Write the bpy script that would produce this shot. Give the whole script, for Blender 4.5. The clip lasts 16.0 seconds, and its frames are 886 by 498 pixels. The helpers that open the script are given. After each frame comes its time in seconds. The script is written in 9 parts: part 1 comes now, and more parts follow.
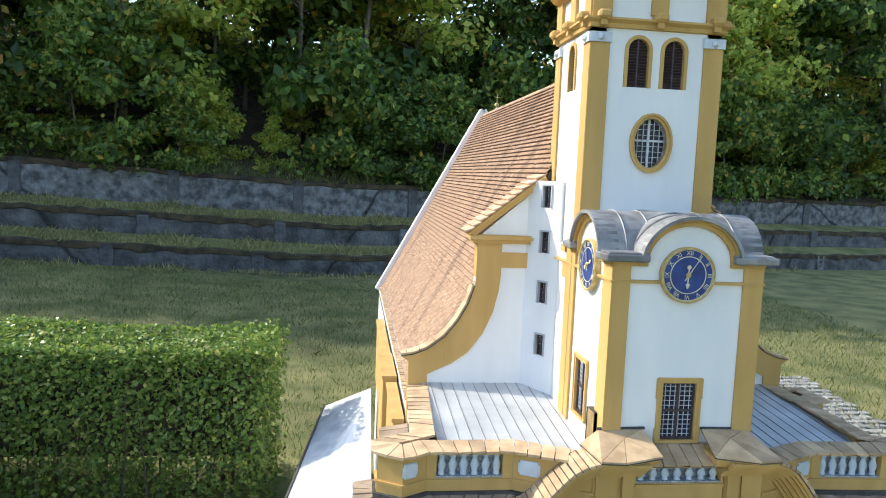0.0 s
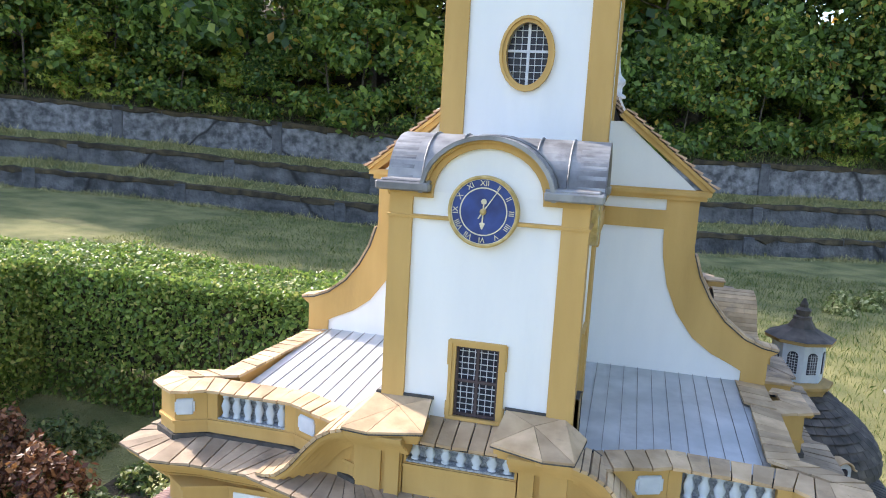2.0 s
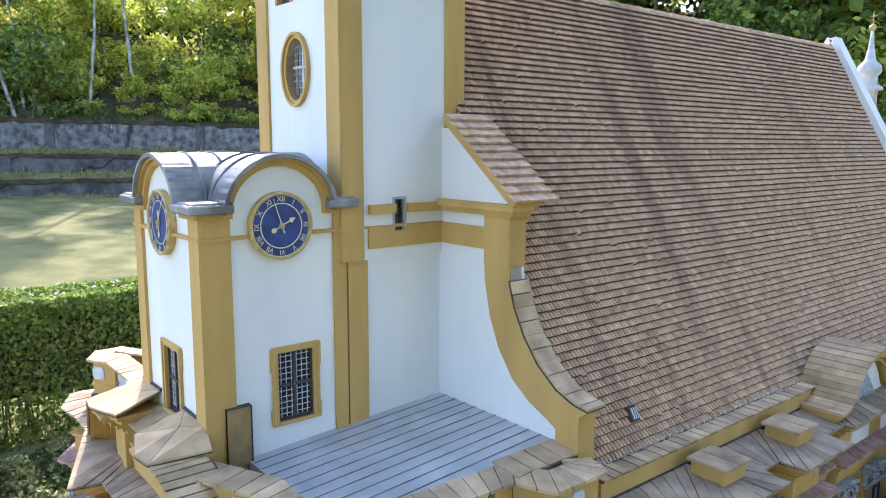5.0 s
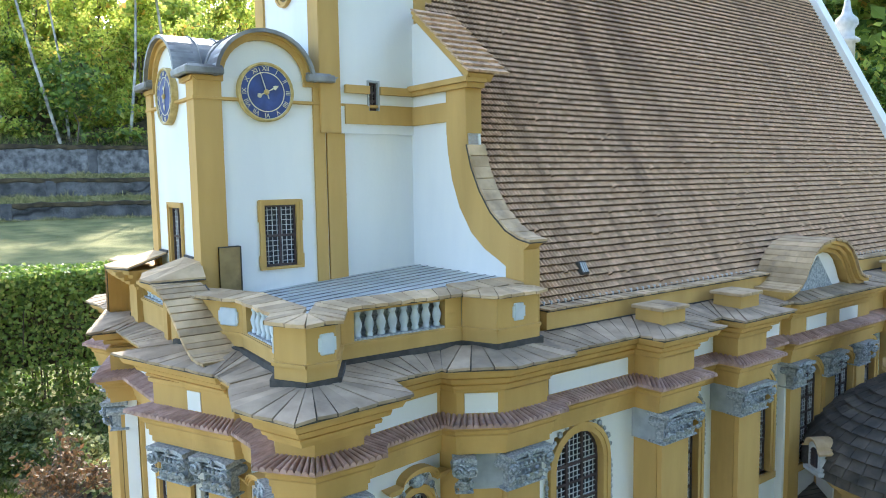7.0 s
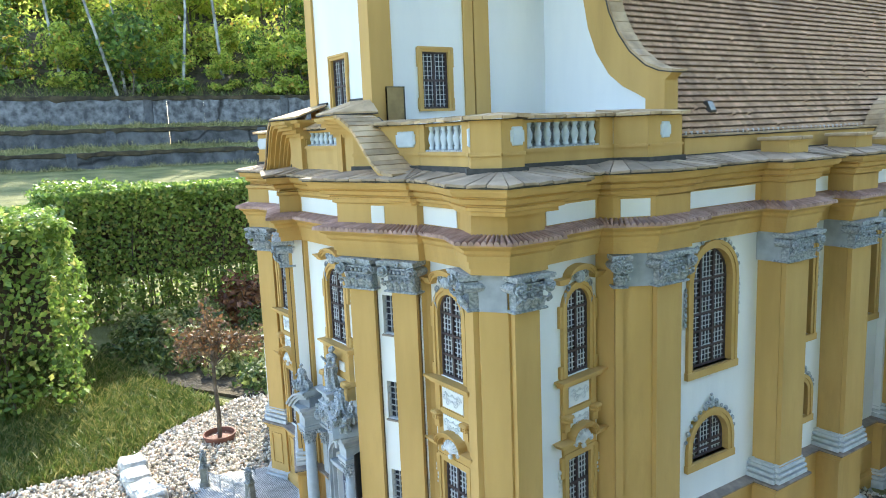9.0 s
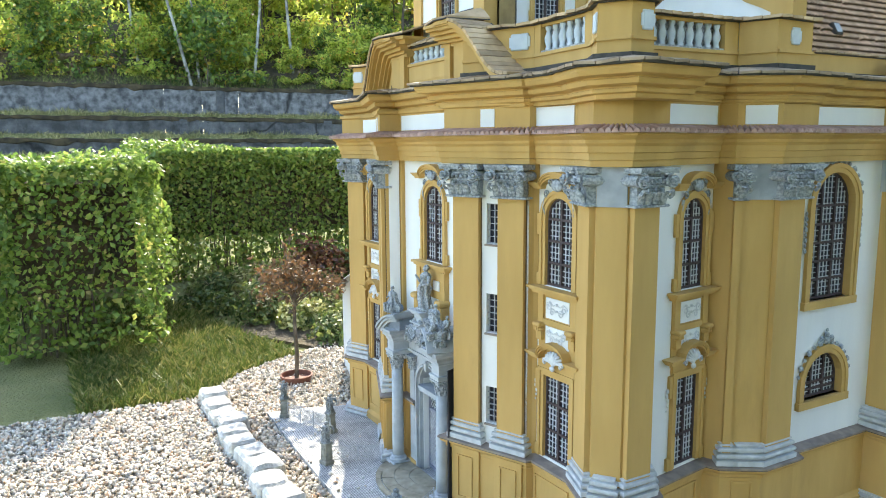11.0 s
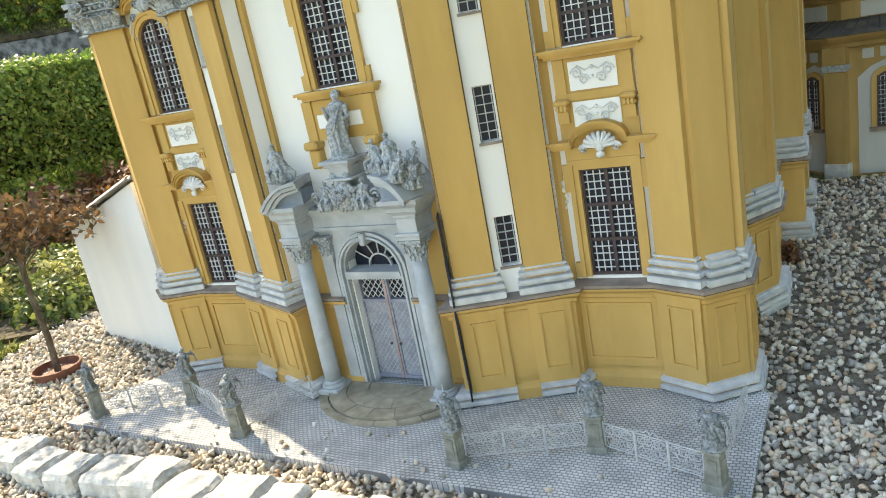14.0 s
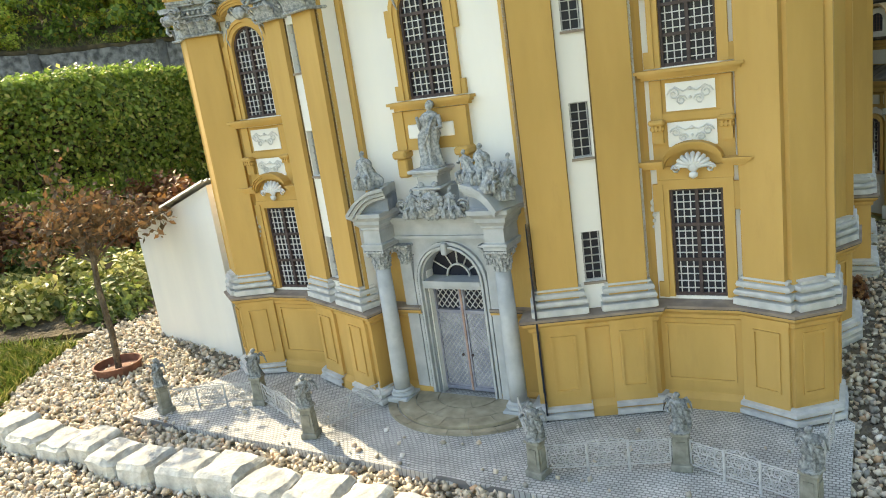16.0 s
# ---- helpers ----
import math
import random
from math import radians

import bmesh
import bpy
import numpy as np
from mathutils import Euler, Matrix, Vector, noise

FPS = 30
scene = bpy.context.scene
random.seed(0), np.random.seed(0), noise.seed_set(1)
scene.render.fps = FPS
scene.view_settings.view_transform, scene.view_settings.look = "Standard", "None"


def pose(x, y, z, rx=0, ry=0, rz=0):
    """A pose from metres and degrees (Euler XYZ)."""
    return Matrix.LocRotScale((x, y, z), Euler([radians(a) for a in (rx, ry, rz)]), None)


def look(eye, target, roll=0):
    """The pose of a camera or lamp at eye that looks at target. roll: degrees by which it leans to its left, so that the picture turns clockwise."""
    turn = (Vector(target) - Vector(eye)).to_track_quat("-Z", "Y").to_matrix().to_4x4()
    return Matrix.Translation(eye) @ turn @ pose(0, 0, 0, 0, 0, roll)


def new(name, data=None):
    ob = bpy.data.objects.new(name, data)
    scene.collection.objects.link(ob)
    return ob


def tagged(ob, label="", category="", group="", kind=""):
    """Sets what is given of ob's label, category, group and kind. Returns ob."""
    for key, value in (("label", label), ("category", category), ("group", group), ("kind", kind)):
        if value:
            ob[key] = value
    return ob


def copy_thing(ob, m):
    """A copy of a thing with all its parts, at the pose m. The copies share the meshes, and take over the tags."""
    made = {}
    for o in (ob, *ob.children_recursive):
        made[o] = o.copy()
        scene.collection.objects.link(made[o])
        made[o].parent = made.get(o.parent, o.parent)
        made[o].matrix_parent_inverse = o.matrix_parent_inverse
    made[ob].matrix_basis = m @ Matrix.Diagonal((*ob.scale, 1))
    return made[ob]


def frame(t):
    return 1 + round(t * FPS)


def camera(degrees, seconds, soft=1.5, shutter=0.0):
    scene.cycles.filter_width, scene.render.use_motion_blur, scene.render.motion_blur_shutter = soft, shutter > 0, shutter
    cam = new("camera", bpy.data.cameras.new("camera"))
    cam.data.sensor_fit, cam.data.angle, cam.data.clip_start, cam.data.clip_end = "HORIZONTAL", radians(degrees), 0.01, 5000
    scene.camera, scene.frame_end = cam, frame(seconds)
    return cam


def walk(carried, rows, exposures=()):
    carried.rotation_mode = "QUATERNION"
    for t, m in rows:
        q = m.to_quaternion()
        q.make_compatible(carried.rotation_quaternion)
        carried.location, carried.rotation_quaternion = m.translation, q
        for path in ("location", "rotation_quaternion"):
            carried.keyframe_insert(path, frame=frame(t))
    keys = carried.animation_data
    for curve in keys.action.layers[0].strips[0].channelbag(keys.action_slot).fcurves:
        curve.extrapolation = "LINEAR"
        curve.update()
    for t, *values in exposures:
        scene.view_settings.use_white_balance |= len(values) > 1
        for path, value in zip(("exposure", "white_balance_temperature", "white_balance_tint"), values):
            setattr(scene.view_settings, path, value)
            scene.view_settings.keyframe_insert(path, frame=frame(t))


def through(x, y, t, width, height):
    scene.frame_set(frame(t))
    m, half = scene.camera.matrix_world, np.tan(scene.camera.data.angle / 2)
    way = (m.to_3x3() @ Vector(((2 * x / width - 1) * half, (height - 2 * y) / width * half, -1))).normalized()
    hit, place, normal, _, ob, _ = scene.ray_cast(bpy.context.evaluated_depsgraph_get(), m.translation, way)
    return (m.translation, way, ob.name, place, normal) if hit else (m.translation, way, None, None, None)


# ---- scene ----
cam = camera(62.6, 16.0, soft=1.0)
PATH = [
    (0, (-0.079, 0.002, 2.381), (0.172, 1.976, 2.179), 2.4),
    (0.5, (0.314, 0.091, 2.292), (0.317, 2.078, 2.07), 2.5),
    (1, (0.583, 0.268, 2.26), (0.523, 2.255, 2.037), 3.2),
    (1.5, (0.9, 0.328, 2.273), (0.692, 2.295, 1.981), 2.9),
    (2, (1.257, 0.385, 2.284), (0.771, 2.3, 1.977), 3.2),
    (2.5, (1.618, 0.595, 2.264), (0.883, 2.419, 1.898), 2.6),
    (3, (1.876, 0.881, 2.286), (0.989, 2.65, 1.993), 1.3),
    (3.5, (2.066, 1.04, 2.299), (0.998, 2.704, 1.999), 0.2),
    (4, (2.36, 1.222, 2.345), (1.139, 2.77, 2.006), -0.4),
    (4.2, (2.489, 1.271, 2.337), (1.176, 2.748, 2.031), 0.3),
    (6.3, (3.096, 1.597, 2.216), (1.456, 2.705, 1.934), -1.4),
    (6.5, (3.143, 1.531, 2.106), (1.51, 2.662, 1.87), -0.7),
    (7, (3.208, 1.403, 1.854), (1.606, 2.585, 1.662), -0.9),
    (7.5, (3.237, 1.308, 1.647), (1.64, 2.503, 1.497), -1.2),
    (8, (3.233, 1.214, 1.541), (1.638, 2.41, 1.377), -1.4),
    (8.5, (3.234, 1.096, 1.53), (1.649, 2.293, 1.294), -1.1),
    (9, (3.235, 0.952, 1.516), (1.583, 2.036, 1.204), -2.3),
    (9.2, (3.253, 0.925, 1.493), (1.555, 1.928, 1.16), -2.7),
    (11.3, (3.096, 0.785, 1.19), (1.367, 1.753, 0.917), -0.1),
    (11.5, (3.052, 0.766, 1.178), (1.408, 1.879, 0.931), -0.2),
    (12, (2.829, 0.776, 1.099), (1.293, 1.989, 0.69), -2.6),
    (12.5, (2.559, 0.708, 1.002), (1.128, 2.041, 0.582), -5.5),
    (13, (2.291, 0.652, 0.943), (1.144, 2.222, 0.471), -9.0),
    (13.5, (2.1, 0.615, 0.832), (1.06, 2.234, 0.286), -9.0),
    (14, (1.991, 0.551, 0.891), (1.033, 2.213, 0.324), -11.0),
    (14.5, (1.9, 0.456, 0.893), (0.929, 2.112, 0.331), -9.7),
    (15, (1.843, 0.442, 0.855), (0.895, 2.124, 0.335), -7.9),
    (15.5, (1.838, 0.443, 0.881), (0.887, 2.114, 0.331), -8.5),
    (16, (1.862, 0.444, 0.878), (0.866, 2.11, 0.398), -8.2),
]
walk(cam, [(t, look(eye, target, roll)) for t, eye, target, roll in PATH],
     exposures=[(0, 1.54, 6480, 8), (1, 1.95, 6620, 14), (2, 2.05, 6600, 17), (4.2, 2.22, 6420, 19), (6.3, 2.44, 6520, 12), (7.5, 2.52, 6330, 7), (9.2, 2.58, 6600, 5), (12, 2.52, 7350, 8), (13.5, 2.38, 8250, 7), (16, 2.22, 9350, 5)])

# ---- light ----
SUN_FROM = Vector((-0.77, 0.36, 0.61)).normalized()
sun_data = bpy.data.lights.new("sun", "SUN")
sun_data.energy, sun_data.angle, sun_data.color = 2.0, radians(0.8), (1.0, 0.93, 0.80)
sun = new("sun", sun_data)
sun.matrix_world = look((0, 0, 20), Vector((0, 0, 20)) - SUN_FROM)
world = bpy.data.worlds.new("sky_world")
scene.world = world
world.use_nodes = True
wn, wl = world.node_tree.nodes, world.node_tree.links
sky = wn.new("ShaderNodeTexSky")
sky.sky_type, sky.sun_disc = "NISHITA", False
sky.sun_elevation = math.asin(SUN_FROM.z)
sky.sun_rotation = math.atan2(SUN_FROM.x, SUN_FROM.y)
wn["Background"].inputs["Strength"].default_value = 0.15
wl.new(sky.outputs[0], wn["Background"].inputs["Color"])

# ---- materials ----


def material(name, rough=0.7, metal=0.0):
    m = bpy.data.materials.new(name)
    m.use_nodes = True
    b = m.node_tree.nodes["Principled BSDF"]
    b.inputs["Roughness"].default_value, b.inputs["Metallic"].default_value = rough, metal
    return m, m.node_tree.nodes, m.node_tree.links, b


def surface(name, dark, light, scale=12.0, rough=0.75, metal=0.0, fine=90.0, bump=0.15, stain=None, stain_amount=0.35, per_piece=0.0,
            per_island=0.0, streak=False, bump_dist=0.002, run_down=0.0, cracks=0.0):
    """Two scales of colour variation, an optional stain colour, and a fine relief."""
    m, n, l, b = material(name, rough, metal)
    tc = n.new("ShaderNodeTexCoord")
    src = tc.outputs["Object"]
    if streak:
        mp = n.new("ShaderNodeMapping")
        mp.inputs["Scale"].default_value = (1, 1, 0.22)
        l.new(src, mp.inputs["Vector"])
        src = mp.outputs["Vector"]
    big = n.new("ShaderNodeTexNoise")
    big.inputs["Scale"].default_value, big.inputs["Detail"].default_value = scale, 5
    l.new(src, big.inputs["Vector"])
    ramp = n.new("ShaderNodeValToRGB")
    ramp.color_ramp.elements[0].position, ramp.color_ramp.elements[1].position = 0.35, 0.68
    ramp.color_ramp.elements[0].color, ramp.color_ramp.elements[1].color = (*dark, 1), (*light, 1)
    l.new(big.outputs["Fac"], ramp.inputs["Fac"])
    col = ramp.outputs["Color"]
    if stain:
        sn = n.new("ShaderNodeTexNoise")
        sn.inputs["Scale"].default_value, sn.inputs["Detail"].default_value = scale * 0.6, 8
        sn.inputs["Roughness"].default_value = 0.7
        l.new(src, sn.inputs["Vector"])
        sr = n.new("ShaderNodeValToRGB")
        sr.color_ramp.elements[0].position, sr.color_ramp.elements[1].position = 0.55, 0.72
        sr.color_ramp.elements[0].color = (0, 0, 0, 1)
        sr.color_ramp.elements[1].color = (stain_amount, stain_amount, stain_amount, 1)
        l.new(sn.outputs["Fac"], sr.inputs["Fac"])
        mx = n.new("ShaderNodeMixRGB")
        mx.inputs["Color2"].default_value = (*stain, 1)
        l.new(sr.outputs["Color"], mx.inputs["Fac"])
        l.new(col, mx.inputs["Color1"])
        col = mx.outputs["Color"]
    if run_down:
        dm, dn, dr, dx = n.new("ShaderNodeMapping"), n.new("ShaderNodeTexNoise"), n.new("ShaderNodeValToRGB"), n.new("ShaderNodeMixRGB")
        dm.inputs["Scale"].default_value = (0.35, 5.0, 0.35)
        dn.inputs["Scale"].default_value, dn.inputs["Detail"].default_value = 1.6, 6
        dr.color_ramp.elements[0].position, dr.color_ramp.elements[1].position = 0.54, 0.68
        dr.color_ramp.elements[0].color, dr.color_ramp.elements[1].color = (0, 0, 0, 1), (run_down, run_down, run_down, 1)
        dx.inputs["Color2"].default_value = (dark[0] * 0.45, dark[1] * 0.45, dark[2] * 0.5, 1)
        l.new(tc.outputs["Object"], dm.inputs["Vector"])
        l.new(dm.outputs["Vector"], dn.inputs["Vector"])
        l.new(dn.outputs["Fac"], dr.inputs["Fac"])
        l.new(dr.outputs["Color"], dx.inputs["Fac"])
        l.new(col, dx.inputs["Color1"])
        col = dx.outputs["Color"]
    if cracks:
        wob, cm, vo, cr, cx = (n.new("ShaderNodeTexNoise"), n.new("ShaderNodeMixRGB"), n.new("ShaderNodeTexVoronoi"), n.new("ShaderNodeValToRGB"), n.new("ShaderNodeMixRGB"))
        wob.inputs["Scale"].default_value, cm.inputs["Fac"].default_value = 1.3, 0.35
        vo.feature = "DISTANCE_TO_EDGE"
        vo.inputs["Scale"].default_value = cracks
        cr.color_ramp.elements[0].position, cr.color_ramp.elements[1].position = 0.002, 0.007
        cr.color_ramp.elements[0].color, cr.color_ramp.elements[1].color = (0.9, 0.9, 0.9, 1), (0, 0, 0, 1)
        cx.inputs["Color2"].default_value = (0.008, 0.008, 0.008, 1)
        l.new(tc.outputs["Object"], wob.inputs["Vector"])
        l.new(tc.outputs["Object"], cm.inputs["Color1"])
        l.new(wob.outputs["Color"], cm.inputs["Color2"])
        l.new(cm.outputs["Color"], vo.inputs["Vector"])
        l.new(vo.outputs["Distance"], cr.inputs["Fac"])
        l.new(cr.outputs["Color"], cx.inputs["Fac"])
        l.new(col, cx.inputs["Color1"])
        col = cx.outputs["Color"]
    if per_piece or per_island:
        hs = n.new("ShaderNodeHueSaturation")
        mr = n.new("ShaderNodeMapRange")
        amount = per_piece or per_island
        mr.inputs["To Min"].default_value, mr.inputs["To Max"].default_value = 1 - amount, 1 + amount
        if per_piece:
            l.new(n.new("ShaderNodeObjectInfo").outputs["Random"], mr.inputs["Value"])
        else:
            l.new(n.new("ShaderNodeNewGeometry").outputs["Random Per Island"], mr.inputs["Value"])
        l.new(mr.outputs["Result"], hs.inputs["Value"])
        l.new(col, hs.inputs["Color"])
        col = hs.outputs["Color"]
    l.new(col, b.inputs["Base Color"])
    fn = n.new("ShaderNodeTexNoise")
    fn.inputs["Scale"].default_value, fn.inputs["Detail"].default_value = fine, 6
    l.new(tc.outputs["Object"], fn.inputs["Vector"])
    bp = n.new("ShaderNodeBump")
    bp.inputs["Strength"].default_value, bp.inputs["Distance"].default_value = bump, bump_dist
    l.new(fn.outputs["Fac"], bp.inputs["Height"])
    l.new(bp.outputs["Normal"], b.inputs["Normal"])
    return m


def leafy(name, colours, gloss=0.45, through=0.35):
    """Foliage: every leaf its own tint, with some light coming through."""
    m, n, l, b = material(name, gloss)
    geo = n.new("ShaderNodeNewGeometry")
    ramp = n.new("ShaderNodeValToRGB")
    ramp.color_ramp.interpolation = "LINEAR"
    while len(ramp.color_ramp.elements) < len(colours):
        ramp.color_ramp.elements.new(0.5)
    for i, (p, c) in enumerate(colours):
        ramp.color_ramp.elements[i].position, ramp.color_ramp.elements[i].color = p, (*c, 1)
    l.new(geo.outputs["Random Per Island"], ramp.inputs["Fac"])
    l.new(ramp.outputs["Color"], b.inputs["Base Color"])
    tr = n.new("ShaderNodeBsdfTranslucent")
    l.new(ramp.outputs["Color"], tr.inputs["Color"])
    mix = n.new("ShaderNodeMixShader")
    mix.inputs["Fac"].default_value = through
    l.new(b.outputs[0], mix.inputs[1])
    l.new(tr.outputs[0], mix.inputs[2])
    l.new(mix.outputs[0], n["Material Output"].inputs["Surface"])
    return m


OCHRE = surface("ochre_plaster", (0.485, 0.30, 0.094), (0.60, 0.378, 0.13), 9, 0.8, stain=(0.34, 0.21, 0.07), stain_amount=0.5, streak=True, bump=0.2)
WHITE = surface("white_plaster", (0.74, 0.75, 0.76), (0.82, 0.82, 0.81), 7, 0.8, stain=(0.62, 0.63, 0.63), stain_amount=0.22, streak=True, bump=0.15)
# chapel colours, darker and duller than the church's ochre and white
DULLOCHRE = surface("dull_dark_ochre", (0.33, 0.21, 0.075), (0.45, 0.29, 0.11), 9, 0.85, stain=(0.2, 0.14, 0.06), stain_amount=0.6, streak=True, bump=0.25)
DULLWHITE = surface("dull_grey_plaster", (0.44, 0.45, 0.45), (0.56, 0.565, 0.56), 7, 0.85, stain=(0.33, 0.34, 0.33), stain_amount=0.5, streak=True, bump=0.2)
STONE = surface("grey_stone_paint", (0.35, 0.38, 0.415), (0.45, 0.48, 0.515), 25, 0.8, stain=(0.26, 0.28, 0.31), stain_amount=0.3, bump=0.4)
CARVED = surface("weathered_grey_carving", (0.21, 0.235, 0.26), (0.49, 0.52, 0.555), 150, 0.85, stain=(0.09, 0.105, 0.12), stain_amount=0.6, bump=1.0)
GRIMY = surface("grimy_grey_carving", (0.11, 0.125, 0.14), (0.34, 0.37, 0.395), 150, 0.85, stain=(0.05, 0.06, 0.07), stain_amount=0.7, bump=1.0)
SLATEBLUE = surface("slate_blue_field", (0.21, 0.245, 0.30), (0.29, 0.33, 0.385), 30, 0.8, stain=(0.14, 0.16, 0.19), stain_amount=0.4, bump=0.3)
STUCCO = surface("pale_stucco_relief", (0.58, 0.60, 0.63), (0.76, 0.77, 0.78), 40, 0.8, bump=0.4)
BASE = surface("pale_base_moulding", (0.44, 0.46, 0.485), (0.64, 0.65, 0.665), 24, 0.75, stain=(0.3, 0.31, 0.33), stain_amount=0.45, bump=0.3)
PANEL = surface("pale_blue_panel", (0.50, 0.56, 0.63), (0.62, 0.67, 0.72), 22, 0.75, bump=0.2)
SLAB = surface("tan_cover_slab", (0.40, 0.272, 0.152), (0.60, 0.43, 0.26), 14, 0.85, stain=(0.15, 0.12, 0.10), stain_amount=0.6, per_piece=0.22, bump=0.5)
# cornice slabs in a darker tan than the balustrade slabs
SLABLOW = surface("dark_cornice_slab", (0.25, 0.185, 0.125), (0.42, 0.315, 0.215), 14, 0.85, stain=(0.10, 0.085, 0.075), stain_amount=0.65, per_piece=0.2, bump=0.5)
LEDGE = surface("slate_brown_ledge", (0.20, 0.16, 0.14), (0.32, 0.26, 0.22), 25, 0.8, bump=0.4)
REDTILE = surface("reddish_ledge_tile", (0.33, 0.20, 0.165), (0.51, 0.34, 0.295), 30, 0.8, stain=(0.26, 0.21, 0.22), stain_amount=0.5, per_island=0.12, bump=0.4)
ROOFTILE = surface("weathered_clay_tile", (0.46, 0.292, 0.185), (0.70, 0.475, 0.312), 38, 0.85, stain=(0.12, 0.085, 0.075), stain_amount=0.45, per_island=0.16, bump=0.4, run_down=0.55)
ROOFPIECE = surface("weathered_clay_tile_piece", (0.46, 0.292, 0.185), (0.70, 0.475, 0.312), 38, 0.85, stain=(0.12, 0.085, 0.075), stain_amount=0.45, per_piece=0.16, bump=0.4, run_down=0.55)
ZINC = surface("zinc_sheet", (0.43, 0.455, 0.465), (0.60, 0.615, 0.625), 8, 0.48, 0.25, stain=(0.27, 0.29, 0.31), stain_amount=0.4, streak=False, bump=0.1)
LEADED = surface("dark_zinc_vault", (0.15, 0.15, 0.155), (0.37, 0.37, 0.365), 11, 0.58, 0.2, stain=(0.10, 0.085, 0.085), stain_amount=0.75, bump=0.15)
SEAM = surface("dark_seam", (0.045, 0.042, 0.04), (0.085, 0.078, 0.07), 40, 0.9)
BLANKGREY = surface("blue_grey_block", (0.32, 0.35, 0.39), (0.42, 0.455, 0.495), 25, 0.8, stain=(0.22, 0.24, 0.27), stain_amount=0.4, bump=0.4)
JOINT = surface("brown_grimy_joint", (0.10, 0.062, 0.026), (0.19, 0.12, 0.05), 20, 0.95, stain=(0.05, 0.035, 0.02), stain_amount=0.8)
HATCH = surface("brown_hatch", (0.24, 0.165, 0.07), (0.33, 0.23, 0.10), 25, 0.8, stain=(0.12, 0.08, 0.04), stain_amount=0.6)
GLASS = material("dark_glass", 0.3)[0]
GLASS.node_tree.nodes["Principled BSDF"].inputs["Specular IOR Level"].default_value = 0.25
GLASS.node_tree.nodes["Principled BSDF"].inputs["Base Color"].default_value = (0.02, 0.024, 0.04, 1)
GRILLE = surface("pale_grille", (0.52, 0.54, 0.585), (0.66, 0.675, 0.705), 60, 0.6)
CASEMENT = surface("dark_brown_casement", (0.045, 0.03, 0.035), (0.08, 0.055, 0.06), 50, 0.6)
BLUE = surface("clock_blue", (0.008, 0.025, 0.13), (0.02, 0.06, 0.26), 18, 0.45, stain=(0.06, 0.10, 0.30), stain_amount=0.6)
GOLD = surface("gilt_paint", (0.42, 0.30, 0.10), (0.62, 0.47, 0.20), 60, 0.5)
GILT = surface("pale_gilt_numeral", (0.60, 0.55, 0.38), (0.75, 0.70, 0.52), 60, 0.5)
DOOR = surface("lilac_grey_door", (0.22, 0.23, 0.30), (0.34, 0.35, 0.42), 30, 0.6)
IRON = surface("pale_painted_iron", (0.34, 0.355, 0.38), (0.52, 0.53, 0.56), 60, 0.6)

# ---- building tools ----
XC = 0.937  # the church's middle line


def place(name, mesh, mat, parent=None, label="", m=None, smooth=False):
    if mat and not mesh.materials:
        mesh.materials.append(mat)
    if smooth:
        mesh.polygons.foreach_set("use_smooth", [True] * len(mesh.polygons))
    ob = new(name, mesh)
    if parent is not None:
        ob.parent = parent
    if m is not None:
        ob.matrix_basis = m
    if label:
        tagged(ob, label=label)
    return ob


def part(name, bm, mat, parent=None, label="", m=None, smooth=False, flat_normals=True):
    if flat_normals:
        bmesh.ops.recalc_face_normals(bm, faces=bm.faces)
    mesh = bpy.data.meshes.new(name)
    bm.to_mesh(mesh)
    bm.free()
    return place(name, mesh, mat, parent, label, m, smooth)


def thing(name, label, category, m=None, group="", kind=""):
    ob = new(name)
    ob.empty_display_size = 0.1
    if m is not None:
        ob.matrix_basis = m
    return tagged(ob, label, category, group, kind)


def box(bm, x0, x1, y0, y1, z0, z1, m=None):
    vs = [bm.verts.new((x, y, z)) for z in (z0, z1) for x, y in ((x0, y0), (x1, y0), (x1, y1), (x0, y1))]
    for f in ((3, 2, 1, 0), (4, 5, 6, 7), (0, 1, 5, 4), (1, 2, 6, 5), (2, 3, 7, 6), (3, 0, 4, 7)):
        bm.faces.new([vs[i] for i in f])
    if m is not None:
        bmesh.ops.transform(bm, matrix=m, verts=vs)
    return vs


def soft_box(bm, x0, x1, y0, y1, z0, z1, r=0.004, m=None):
    """A box with all its edges cut off at 45 degrees."""
    tmp = bmesh.new()
    box(tmp, x0, x1, y0, y1, z0, z1)
    bmesh.ops.bevel(tmp, geom=list(tmp.edges), offset=r, segments=1, affect="EDGES")
    append(bm, tmp, m)


def append(bm, other, m=None):
    """Moves all of another bmesh into bm."""
    if m is not None:
        bmesh.ops.transform(other, matrix=m, verts=other.verts)
    at = {v: bm.verts.new(v.co) for v in other.verts}
    for f in other.faces:
        bm.faces.new([at[v] for v in f.verts])
    other.free()


def prism(bm, pts, z0, z1, m=None):
    """A closed outline in plan, raised from z0 to z1."""
    lo = [bm.verts.new((x, y, z0)) for x, y in pts]
    hi = [bm.verts.new((x, y, z1)) for x, y in pts]
    n = len(pts)
    bm.faces.new(lo[::-1])
    bm.faces.new(hi)
    for i in range(n):
        bm.faces.new((lo[i], lo[(i + 1) % n], hi[(i + 1) % n], hi[i]))
    if m is not None:
        bmesh.ops.transform(bm, matrix=m, verts=lo + hi)
    return lo + hi


